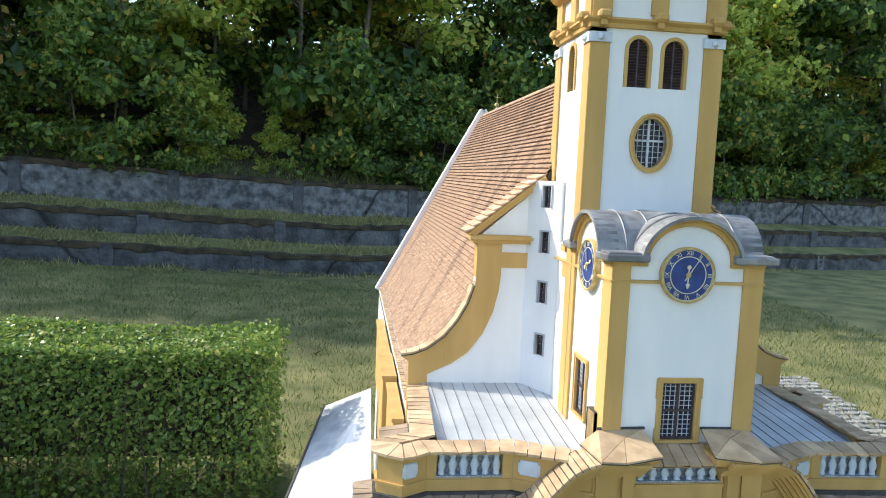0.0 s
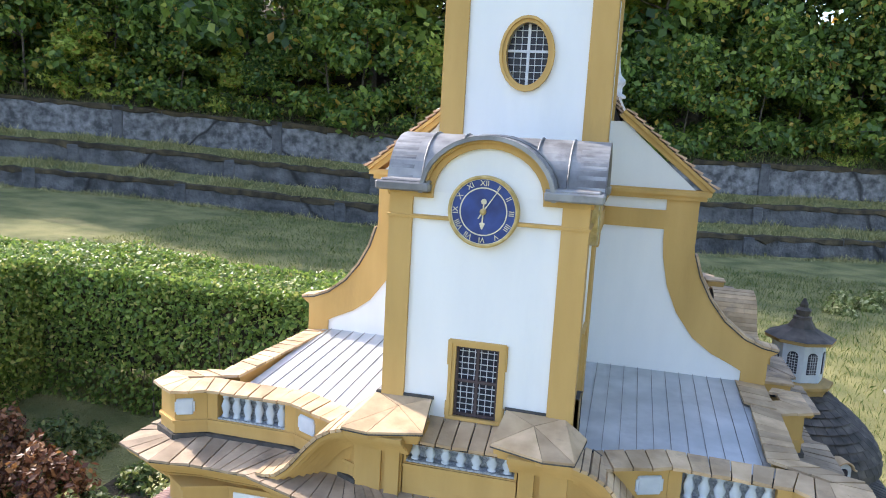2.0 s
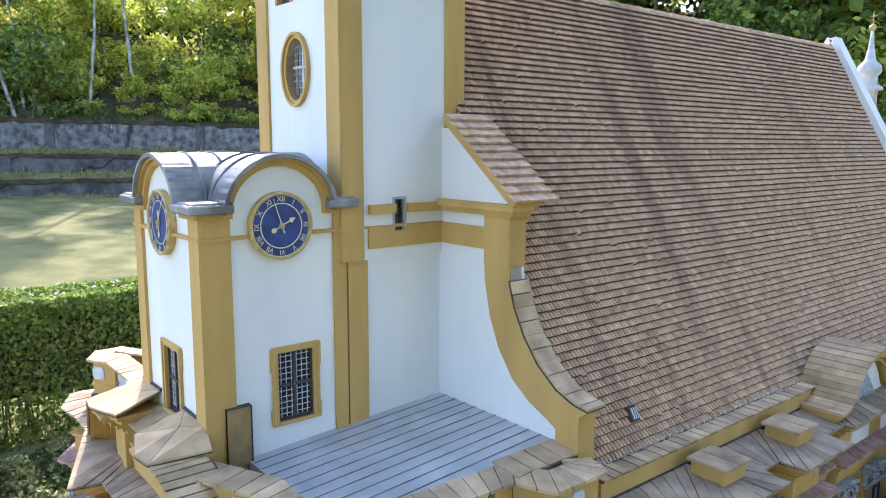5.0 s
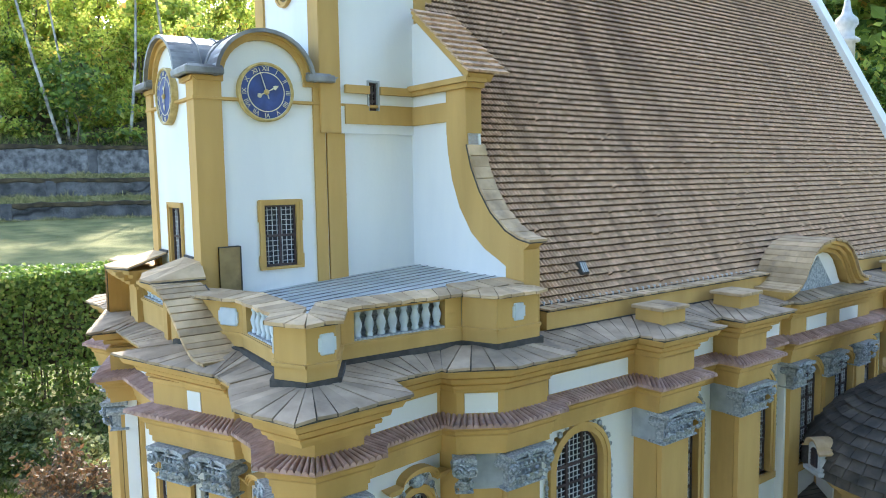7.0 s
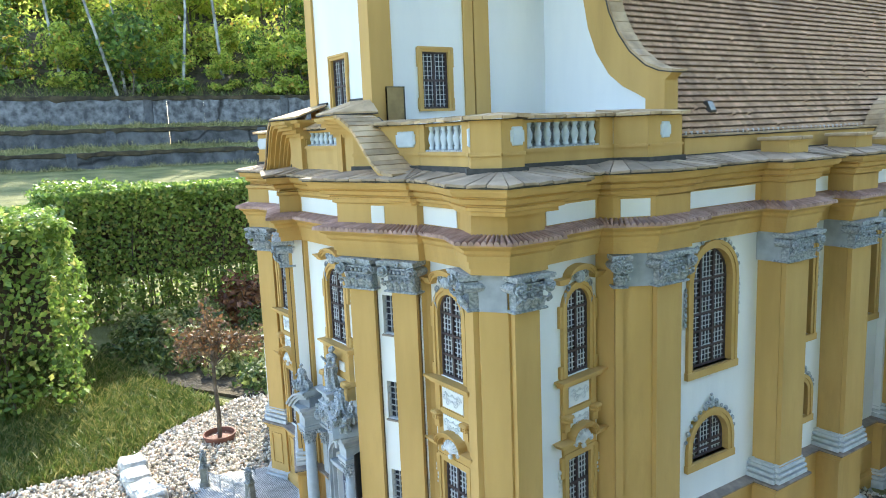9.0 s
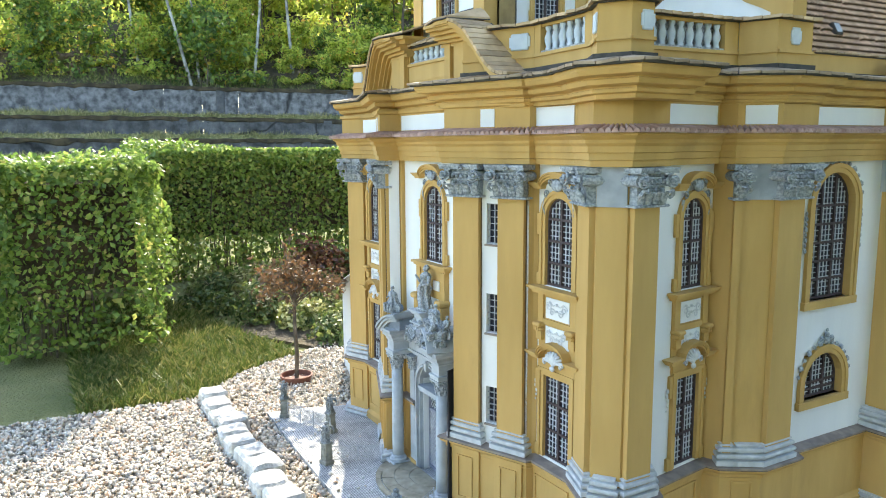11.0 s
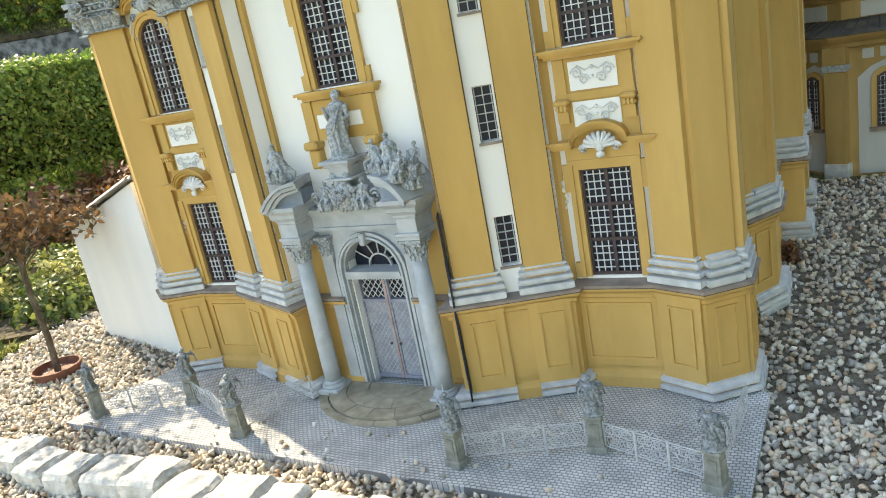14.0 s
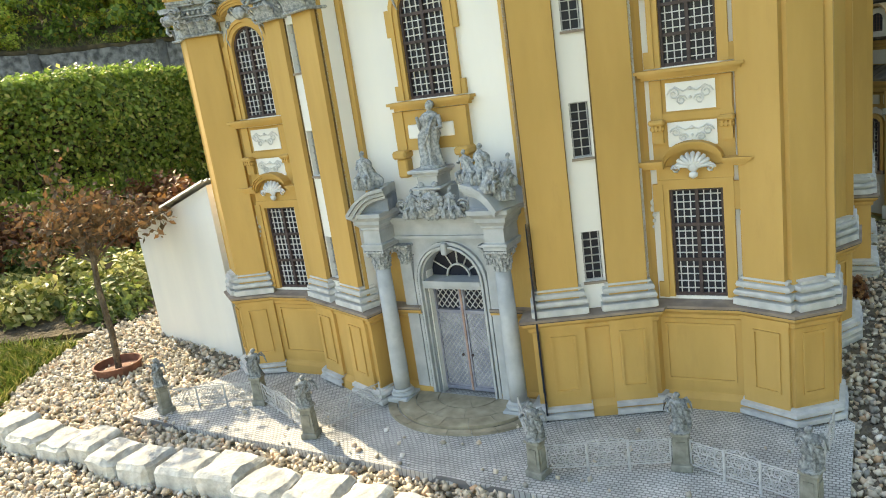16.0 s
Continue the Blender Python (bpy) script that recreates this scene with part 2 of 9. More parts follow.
def upright(bm, pts, y0, y1):
    """A closed outline in x and z, pulled from y0 to y1."""
    a = [bm.verts.new((x, y0, z)) for x, z in pts]
    b = [bm.verts.new((x, y1, z)) for x, z in pts]
    n = len(pts)
    bm.faces.new(a)
    bm.faces.new(b[::-1])
    for i in range(n):
        bm.faces.new((a[i], b[i], b[(i + 1) % n], a[(i + 1) % n]))


def lathe(bm, profile, seg=12, m=None, squash=(1, 1)):
    """Rings (radius, z) turned round the z axis."""
    made, rings = [], []
    for r, z in profile:
        ring = [bm.verts.new((r * squash[0] * math.cos(2 * math.pi * i / seg), r * squash[1] * math.sin(2 * math.pi * i / seg), z)) for i in range(seg)]
        rings.append(ring)
        made += ring
    for a, b in zip(rings, rings[1:]):
        for i in range(seg):
            bm.faces.new((a[i], a[(i + 1) % seg], b[(i + 1) % seg], b[i]))
    bm.faces.new(rings[0][::-1])
    bm.faces.new(rings[-1])
    if m is not None:
        bmesh.ops.transform(bm, matrix=m, verts=made)
    return made


def tube(bm, pts, r, seg=5, taper=None):
    """A rod along points."""
    pts = [Vector(p) for p in pts]
    rings = []
    for i, p in enumerate(pts):
        d = (pts[min(i + 1, len(pts) - 1)] - pts[max(i - 1, 0)]).normalized()
        a = d.cross(Vector((0, 0, 1)) if abs(d.z) < 0.9 else Vector((1, 0, 0))).normalized()
        b = d.cross(a)
        k = r if taper is None else r + (taper - r) * i / (len(pts) - 1)
        rings.append([bm.verts.new(p + k * (math.cos(2 * math.pi * j / seg) * a + math.sin(2 * math.pi * j / seg) * b)) for j in range(seg)])
    for a, b in zip(rings, rings[1:]):
        for j in range(seg):
            bm.faces.new((a[j], a[(j + 1) % seg], b[(j + 1) % seg], b[j]))
    bm.faces.new(rings[0][::-1])
    bm.faces.new(rings[-1])


def ball(bm, c, r, sub=1, squash=(1, 1, 1)):
    got = bmesh.ops.create_icosphere(bm, subdivisions=sub, radius=1)["verts"]
    bmesh.ops.transform(bm, matrix=Matrix.LocRotScale(c, None, (r * squash[0], r * squash[1], r * squash[2])), verts=got)
    return got


def offset(path, d):
    """The path moved d to the right of its direction, with mitred corners."""
    pts = [Vector(p) for p in path]
    norms = []
    for a, b in zip(pts, pts[1:]):
        t = (b - a).normalized()
        norms.append(Vector((t.y, -t.x)))
    out = []
    for i, p in enumerate(pts):
        n0, n1 = norms[max(i - 1, 0)], norms[min(i, len(norms) - 1)]
        k = n0 + n1
        out.append(p + d * k / max(k.length_squared / 2, 0.45) if k.length > 1e-4 else p)
    return out


def moulding(bm, path, profile):
    """Sweeps (outward, height) along a path in plan."""
    rows = [[bm.verts.new((p.x, p.y, z)) for p in offset(path, d)] for d, z in profile]
    for a, b in zip(rows, rows[1:]):
        for i in range(len(path) - 1):
            bm.faces.new((a[i], a[i + 1], b[i + 1], b[i]))


def along(p0, p1):
    """Axes on a wall from p0 to p1 seen from outside: x along, y into the wall, z up."""
    a, b = Vector((*p0, 0)), Vector((*p1, 0))
    t = (b - a).normalized()
    m = Matrix((t, (-t.y, t.x, 0), (0, 0, 1))).transposed().to_4x4()
    m.translation = a
    return m, (b - a).length


def wall_with_holes(bm, p0, p1, z0, z1, holes=(), thick=0.05):
    """A wall from p0 to p1 with openings (middle, width, bottom, top) measured along it, in one piece."""
    m, length = along(p0, p1)
    xs = sorted({0.0, round(length, 5), *[round(c - w / 2, 5) for c, w, *_ in holes], *[round(c + w / 2, 5) for c, w, *_ in holes]})
    zs = sorted({z0, z1, *[h[2] for h in holes], *[h[3] for h in holes]})

    def solid(i, j):
        if not (0 <= i < len(xs) - 1 and 0 <= j < len(zs) - 1):
            return False
        x, z = (xs[i] + xs[i + 1]) / 2, (zs[j] + zs[j + 1]) / 2
        return not any(abs(x - c) < w / 2 and lo < z < hi for c, w, lo, hi in holes)

    verts = {}

    def v(i, j, k):
        if (i, j, k) not in verts:
            verts[i, j, k] = bm.verts.new(m @ Vector((xs[i], thick * k, zs[j])))
        return verts[i, j, k]

    for i in range(len(xs) - 1):
        for j in range(len(zs) - 1):
            if not solid(i, j):
                continue
            bm.faces.new((v(i, j, 0), v(i + 1, j, 0), v(i + 1, j + 1, 0), v(i, j + 1, 0)))
            bm.faces.new((v(i, j, 1), v(i, j + 1, 1), v(i + 1, j + 1, 1), v(i + 1, j, 1)))
            if not solid(i - 1, j):
                bm.faces.new((v(i, j, 0), v(i, j + 1, 0), v(i, j + 1, 1), v(i, j, 1)))
            if not solid(i + 1, j):
                bm.faces.new((v(i + 1, j, 0), v(i + 1, j, 1), v(i + 1, j + 1, 1), v(i + 1, j + 1, 0)))
            if not solid(i, j - 1):
                bm.faces.new((v(i, j, 0), v(i, j, 1), v(i + 1, j, 1), v(i + 1, j, 0)))
            if not solid(i, j + 1):
                bm.faces.new((v(i, j + 1, 0), v(i + 1, j + 1, 0), v(i + 1, j + 1, 1), v(i, j + 1, 1)))


def arch(w, z_spring, rise, n=10):
    """Points of an arch from right to left over a width w."""
    return [(w / 2 * math.cos(math.pi * i / n), z_spring + rise * math.sin(math.pi * i / n)) for i in range(n + 1)]


def ribbon(bm, outer, inner, y0, y1):
    """A band between two lines of points in x and z, from y0 (front) to y1."""
    n = len(outer)
    a, b = [bm.verts.new((x, y0, z)) for x, z in outer], [bm.verts.new((x, y0, z)) for x, z in inner]
    c, d = [bm.verts.new((x, y1, z)) for x, z in outer], [bm.verts.new((x, y1, z)) for x, z in inner]
    for i in range(n - 1):
        bm.faces.new((a[i], a[i + 1], b[i + 1], b[i]))
        bm.faces.new((a[i], c[i], c[i + 1], a[i + 1]))
        bm.faces.new((b[i], b[i + 1], d[i + 1], d[i]))
        bm.faces.new((c[i], d[i], d[i + 1], c[i + 1]))
    bm.faces.new((a[0], b[0], d[0], c[0]))
    bm.faces.new((a[-1], c[-1], d[-1], b[-1]))

# ---- the model church ----
church = thing("church_model", "baroque church model with ochre and white walls and tiled roof", "model church")

# the wall line of the right half in plan, from the middle outwards (distance from the middle line, y)
A0, A1 = (0.237, 1.931), (0.480, 2.033)  # the flank beside the portal
B0, B1 = (0.484, 2.060), (0.675, 2.060)  # the window bay
C1, C2, C3 = (0.777, 2.018), (0.838, 2.0625), (0.838, 2.165)  # the corner pier
D0, D1 = (0.795, 2.19), (0.757, 2.475)  # the slanting bay round the corner
E0, E1, E2 = (0.807, 2.50), (0.867, 2.60), (0.867, 2.735)
HALF = [(0.0, 1.995), (0.222, 1.995), A0, A1, B0, B1, C1, C2, C3, D0, D1, E0, E1, E2, (0.832, 2.755), (0.832, 3.165),
        (0.917, 3.17), (0.917, 3.31), (0.832, 3.32), (0.832, 3.575), (0.917, 3.58), (0.917, 3.72), (0.832, 3.73), (0.832, 4.0),
        (0.862, 4.01), (0.862, 4.62), (0.832, 4.63), (0.832, 4.85), (0.917, 4.86), (0.917, 5.0), (0.832, 5.01), (0.832, 5.27),
        (0.917, 5.28), (0.917, 5.42), (0.832, 5.43), (0.832, 5.9)]
LEFT = HALF[:9] + [(0.80, 2.19), (0.80, 2.75)]  # the left side stands against the annex and is plain
XF, LEAN = 0.960, 0.03  # the front's own middle line, and how far it is turned against the nave


def sided(s, p):
    return (XF + s * p[0], p[1] + LEAN * s * p[0] * min(1.0, max(0.0, (2.6 - p[1]) / 0.4)))


def run(s, a, b):
    """The ends of a wall piece of one half, in the order in which it is seen from outside."""
    return (sided(s, a), sided(s, b)) if s > 0 else (sided(s, b), sided(s, a))


# the cornice swings further out round the corner pier
CORN = [(0.0, 2.0), (0.225, 2.0), (0.235, 1.945), (0.498, 2.035), (0.505, 2.06), (0.70, 2.06), (0.752, 2.034), (0.855, 2.002), (0.932, 2.028), (0.922, 2.18), (0.80, 2.205), (0.785, 2.485), (0.83, 2.50)]
CORN_LEFT = CORN[:6] + [(0.745, 2.06), (0.835, 2.045), (0.90, 2.075), (0.90, 2.18), (0.80, 2.20), (0.80, 2.75)]
CORNICE = [(XC - u, y) for u, y in CORN_LEFT[:0:-1]] + [(XC + u, y) for u, y in CORN] + [(XF + u, y) for u, y in HALF[12:]]
LINE = [sided(-1, p) for p in LEFT[:0:-1]] + [sided(1, p) for p in HALF]
DOORWAY = 0.10
LOWER = [[sided(-1, p) for p in LEFT[:0:-1]] + [sided(-1, (DOORWAY, 1.995))], [sided(1, (DOORWAY, 1.995))] + [sided(1, p) for p in HALF[1:]]]


def between(a, b, f):
    return (a[0] + (b[0] - a[0]) * f, a[1] + (b[1] - a[1]) * f)


# base, dado and ledge
JOINTS = [(0.0335, 0.2742), (0.0335, 0.2768)]  # dark open joint under the ledge
FOOT = [(0.038, -0.05), (0.038, 0.021), (0.028, 0.0225), (0.028, 0.0275), (0.036, 0.029), (0.036, 0.039), (0.026, 0.0405), (0.026, 0.045), (0.032, 0.0465), (0.032, 0.055), (0.020, 0.057), (0.020, 0.061), (0.006, 0.063)]
for s in (1, -1):
    for first, last in ((5, 9), (11, 14), (15, 18), (19, 22), (23, 26), (27, 30), (31, 34))[:None if s > 0 else 1]:
        bm = bmesh.new()
        moulding(bm, [sided(s, p) for p in HALF[first:last + 1]][::s], FOOT)
        part("base_moulding", bm, BASE, church, "pale grey stepped base moulding")
for s in (1, -1):
    for line in ([(0.230, 1.985), A0, between(A0, A1, 0.41)], [between(A0, A1, 0.62), A1, (0.486, 2.055)]):
        bm = bmesh.new()
        moulding(bm, [sided(s, p) for p in line][::s], FOOT)
        part("base_moulding", bm, BASE, church, "pale grey stepped base moulding")
for line in LOWER:
    bm = bmesh.new()
    moulding(bm, line, [(0.026, -0.05), (0.026, 0.05), (0.018, 0.058), (0.012, 0.062), (0.012, 0.072)])
    part("plinth", bm, OCHRE, church)
    bm = bmesh.new()
    moulding(bm, line, [(0.012, 0.07), (0.012, 0.245), (0.019, 0.25), (0.019, 0.258), (0.031, 0.268), (0.031, 0.276)])
    part("dado_wall", bm, OCHRE, church, "ochre dado wall")
    bm = bmesh.new()
    moulding(bm, line, [(0.030, 0.2765), (0.036, 0.277), (0.036, 0.283), (-0.02, 0.292)])
    part("ledge", bm, LEDGE, church, "brownish slate ledge over the dado")
    bm = bmesh.new()
    moulding(bm, line, JOINTS)
    part("ledge_joint", bm, SEAM, church, "dark open joint under the ledge")

# raised panels on the dado: (from, to) along single faces
DADO = [(A0, A1, 0.026, 0.084), (A0, A1, 0.184, 0.244), (B0, B1, 0.02, 0.172), (B1, C1, 0.03, 0.09), (C1, C2, 0.012, 0.064), (C2, C3, 0.02, 0.085),
        (D0, D1, 0.06, 0.23), (E0, E1, 0.03, 0.09)]
# dado piers under the pilasters: (from, to, start, end)
BLOCKS = [(A0, A1, 0.003, 0.107), (A0, A1, 0.164, 0.262), (B1, C1, 0.004, 0.108), (C2, C3, 0.003, 0.10)]
for s in (1, -1):
    for a, b, lo, hi in BLOCKS:
        p0, p1 = run(s, a, b)
        m, length = along(p0, p1)
        if s < 0:
            lo, hi = length - hi, length - lo
        bm = bmesh.new()
        box(bm, lo, hi, -0.021, 0.02, 0.05, 0.252)
        box(bm, lo - 0.003, hi + 0.003, -0.025, 0.02, 0.252, 0.262)
        part("dado_pier", bm, OCHRE, church, m=m)
for s in (1, -1):
    for a, b, lo, hi in DADO[:None if s > 0 else 6]:
        p0, p1 = run(s, a, b)
        m, length = along(p0, p1)
        if s < 0:
            lo, hi = length - hi, length - lo
        bm = bmesh.new()
        y = -0.0255 if (a, b) in ((A0, A1), (B1, C1), (C2, C3)) else -0.0165
        ribbon(bm, [(lo, 0.092), (hi, 0.092), (hi, 0.234), (lo, 0.234), (lo, 0.092)], [(lo + 0.005, 0.097), (hi - 0.005, 0.097), (hi - 0.005, 0.229), (lo + 0.005, 0.229), (lo + 0.005, 0.097)], y, y + 0.008)
        part("panel_frame", bm, OCHRE, church, m=m)

# upright walls with their openings
WINDOWS = []  # (p0, p1, middle, width, bottom, top, arched, style)


def wall_piece(s, a, b, z0, z1, holes, mat=WHITE, styles=()):
    p0, p1 = run(s, a, b)
    length = (Vector(p1) - Vector(p0)).length
    if s < 0:
        holes = [(length - c, w, lo, hi) for c, w, lo, hi in holes]
    bm = bmesh.new()
    wall_with_holes(bm, p0, p1, z0, z1, holes)
    part("wall", bm, mat, church)
    for hole, style in zip(holes, styles):
        WINDOWS.append((p0, p1, *hole, style))


Z0, Z1 = 0.285, 1.165
p0, p1 = sided(-1, (0.24, 1.995)), sided(1, (0.24, 1.995))
bm = bmesh.new()
wall_with_holes(bm, p0, p1, 0.0, Z1, [(0.243, 0.172, 0.0, 0.46), (0.247, 0.125, 0.812, 1.075)])
part("wall", bm, WHITE, church)
WINDOWS.append((p0, p1, 0.247, 0.125, 0.812, 1.075, "saint"))
for s in (1, -1):
    wall_piece(s, A0, A1, Z0, Z1, [(0.142, 0.042, 0.354, 0.472), (0.142, 0.042, 0.642, 0.764), (0.142, 0.042, 0.916, 1.038)], styles=("slot",) * 3)
    wall_piece(s, B0, (0.69, 2.060), Z0, Z1, [(0.103, 0.116, 0.296, 0.548), (0.103, 0.118, 0.812, 1.065)], styles=("lower", "upper"))
    wall_piece(s, (0.797, 2.18), D1, Z0, Z1, [(0.19, 0.108, 0.296, 0.56), (0.19, 0.108, 0.812, 1.065)], styles=("lower", "upper"))
    if s < 0:
        wall_piece(s, (0.80, 2.49), (0.80, 5.9), -0.02, 1.46, [])
        continue
    wall_piece(s, (0.832, 2.72), (0.832, 3.18), Z0, Z1, [(0.205, 0.19, 0.42, 0.565), (0.205, 0.20, 0.735, 1.125)], styles=("halfround", "big"))
    wall_piece(s, (0.832, 3.30), (0.832, 3.59), Z0, Z1, [(0.145, 0.11, 0.42, 0.565), (0.145, 0.11, 0.735, 1.10)], styles=("halfround", "big"))
    wall_piece(s, (0.832, 3.71), (0.832, 4.02), Z0, Z1, [(0.165, 0.16, 0.735, 1.125)], styles=("big",))
    wall_piece(s, (0.862, 4.0), (0.862, 4.63), Z0, Z1, [(0.18, 0.16, 0.735, 1.125), (0.45, 0.16, 0.735, 1.125)], styles=("big", "big"))
    wall_piece(s, (0.832, 4.60), (0.832, 4.87), Z0, Z1, [(0.14, 0.12, 0.735, 1.125)], styles=("big",))
    wall_piece(s, (0.832, 5.0), (0.832, 5.29), Z0, Z1, [(0.15, 0.12, 0.735, 1.125)], styles=("big",))
    wall_piece(s, (0.832, 5.41), (0.832, 5.9), Z0, Z1, [(0.25, 0.16, 0.735, 1.125)], styles=("big",))
bm = bmesh.new()
box(bm, XC - 0.775, XC + 0.86, 5.85, 5.9, 0.0, 1.43)
part("wall", bm, WHITE, church)
# dark fill added behind the openings, in place of an unlit inside
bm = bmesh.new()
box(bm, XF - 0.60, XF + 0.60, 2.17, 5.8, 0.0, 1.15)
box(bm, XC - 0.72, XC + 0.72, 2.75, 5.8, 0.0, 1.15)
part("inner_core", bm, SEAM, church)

# piers: solid blocks of ochre
PIERS = [[(0.65, 2.10), B1, C1, C2, C3, (0.79, 2.195)], [(0.75, 2.475), E0, E1, E2, (0.817, 2.75)],
         [(0.817, 3.17), (0.917, 3.17), (0.917, 3.31), (0.817, 3.31)], [(0.817, 3.58), (0.917, 3.58), (0.917, 3.72), (0.817, 3.72)],
         [(0.817, 4.86), (0.917, 4.86), (0.917, 5.0), (0.817, 5.0)], [(0.817, 5.28), (0.917, 5.28), (0.917, 5.42), (0.817, 5.42)]]
for s in (1, -1):
    for pier in PIERS[:None if s > 0 else 1]:
        pts = [sided(s, p) for p in pier][::s]
        bm = bmesh.new()
        prism(bm, pts, 0.28, 1.165)
        part("pier", bm, OCHRE, church)

# ochre returns beside the portal bay and at the window bays
for s in (1, -1):
    for name, poly in (("wall_return", [(0.222, 2.03), (0.224, 1.985), (0.230, 1.962), (0.233, 1.940), A0, between(A0, A1, 0.13), (0.275, 2.03)]),
                       ("wall_return", [(0.207, 2.03), (0.207, 1.981), (0.2215, 1.981), (0.2215, 2.03)]), ("wall_return", [between(A0, A1, 0.97), A1, (0.484, 2.048), (0.492, 2.058), (0.492, 2.09), (0.455, 2.09)])):
        bm = bmesh.new()
        prism(bm, [sided(s, p) for p in poly][::-s], 0.045, 1.163)
        part(name, bm, OCHRE, church)

# pilasters standing proud of walls and piers: (from, to, start, width)
PILASTERS = [(A0, A1, 0.004, 0.102), (A0, A1, 0.166, 0.096), (B1, C1, 0.006, 0.098), (C2, C3, 0.004, 0.092),
             (E1, E2, 0.0, 0.115), ((0.917, 3.17), (0.917, 3.31), 0.0, 0.14), ((0.917, 3.58), (0.917, 3.72), 0.0, 0.14),
             ((0.917, 4.86), (0.917, 5.0), 0.0, 0.14), ((0.917, 5.28), (0.917, 5.42), 0.0, 0.14),
             (E0, E1, -0.004, 0.03), ((0.862, 4.01), (0.862, 4.62), 0.0, 0.085), ((0.862, 4.01), (0.862, 4.62), 0.265, 0.085),
             ((0.862, 4.01), (0.862, 4.62), 0.525, 0.085), ((0.832, 3.73), (0.832, 4.0), 0.0, 0.07)]
BLANKS = [(C1, C2, 0.0, 0.0755), (E0, E1, 0.03, 0.087), (C3, D0, 0.0, 0.045),
          ((0.832, 3.165), (0.917, 3.17), 0.0, 0.085), ((0.832, 3.575), (0.917, 3.58), 0.0, 0.085)]


def capital_mesh(width):
    """A composite capital: leafy bell, egg moulding, two big side scrolls and a hollow abacus."""
    bm = bmesh.new()
    w, d = width, 0.03
    box(bm, 0.004, w - 0.004, -0.010, d, 1.058, 1.14)
    moulding(bm, [(0.0, d), (0.0, -0.010), (w, -0.010), (w, d)], [(0.0, 1.055), (0.005, 1.056), (0.0065, 1.059), (0.005, 1.062), (0.0, 1.063)])
    # upright fluted leaves with tips that curl outwards
    n = 4 if w > 0.08 else max(1, round(w / 0.024))
    for i in range(n):
        x, half = w * (i + 0.5) / n, 0.46 * w / n
        rows = ((1.064, -0.012, 0.86), (1.078, -0.0145, 1.0), (1.090, -0.0185, 0.98), (1.0965, -0.0265, 0.72), (1.0925, -0.0305, 0.46))
        grid = [[bm.verts.new((x + half * f * k, y - (0.0035 if j in (1, 3) else (0.0055 if j == 2 else 0.0)), z)) for j, f in enumerate((-1, -0.62, -0.0, 0.62, 1))] for z, y, k in rows]
        for g, h in zip(grid, grid[1:]):
            for j in range(4):
                bm.faces.new((g[j], g[j + 1], h[j + 1], h[j]))
        for f in (-0.31, 0.31):
            tube(bm, [(x + half * f, -0.0165, 1.066), (x + half * f, -0.0205, 1.088)], 0.0013, 4)
    for i in range(n - 1):
        x = w * (i + 1) / n
        ball(bm, (x, -0.020, 1.1), 0.0052, 1, (1, 1, 1.2))
    # bead and egg mouldings between the scrolls
    eggs = max(2, round(w / 0.014))
    box(bm, 0.002, w - 0.002, -0.020, d, 1.108, 1.1125)
    for i in range(eggs):
        ball(bm, (w * (i + 0.5) / eggs, -0.019, 1.1195), 0.0062, 1, (0.85, 1, 1.15))
    box(bm, 0.0, w, -0.018, d, 1.127, 1.131)
    # scrolls at the corners, standing out past the shaft
    for x, turn in ((0.0, 1), (w, -1)):
        pts = []
        for i in range(20):
            q = i * 0.66
            r = 0.0185 * (1 - i / 22)
            pts.append((x + turn * (0.001 + r * math.sin(q)), -0.026 - 0.0006 * i, 1.1215 + r * math.cos(q)))
        tube(bm, pts, 0.0039, 5)
        ball(bm, (x, -0.034, 1.1215), 0.0062, 1)
        lathe(bm, [(0.0145, 0.0), (0.0145, 0.045)], 10, Matrix.Translation((x, -0.022, 1.1215)) @ Matrix.Rotation(radians(-90), 4, "X"))
        tube(bm, [(x + turn * 0.004, -0.030, 1.100), (x - turn * 0.004, -0.026, 1.088), (x, -0.018, 1.078)], 0.0048, 5)
    # hollow-sided abacus with a flower in the middle
    front = [(-0.012, -0.036), (w * 0.22, -0.026), (w * 0.5, -0.0225), (w * 0.78, -0.026), (w + 0.012, -0.036)]
    for z0, z1, g in ((1.140, 1.1465, 0.003), (1.1465, 1.154, 0.0)):
        prism(bm, [(x, y + g) for x, y in front] + [(w + 0.010, d), (-0.010, d)], z0, z1)
    for i in range(5):
        q = i * 1.2566
        ball(bm, (w / 2 + 0.0055 * math.sin(q), -0.026, 1.1455 + 0.0055 * math.cos(q)), 0.004, 1)
    mesh = bpy.data.meshes.new("capital")
    bmesh.ops.recalc_face_normals(bm, faces=bm.faces)
    bm.to_mesh(mesh)
    bm.free()
    return mesh


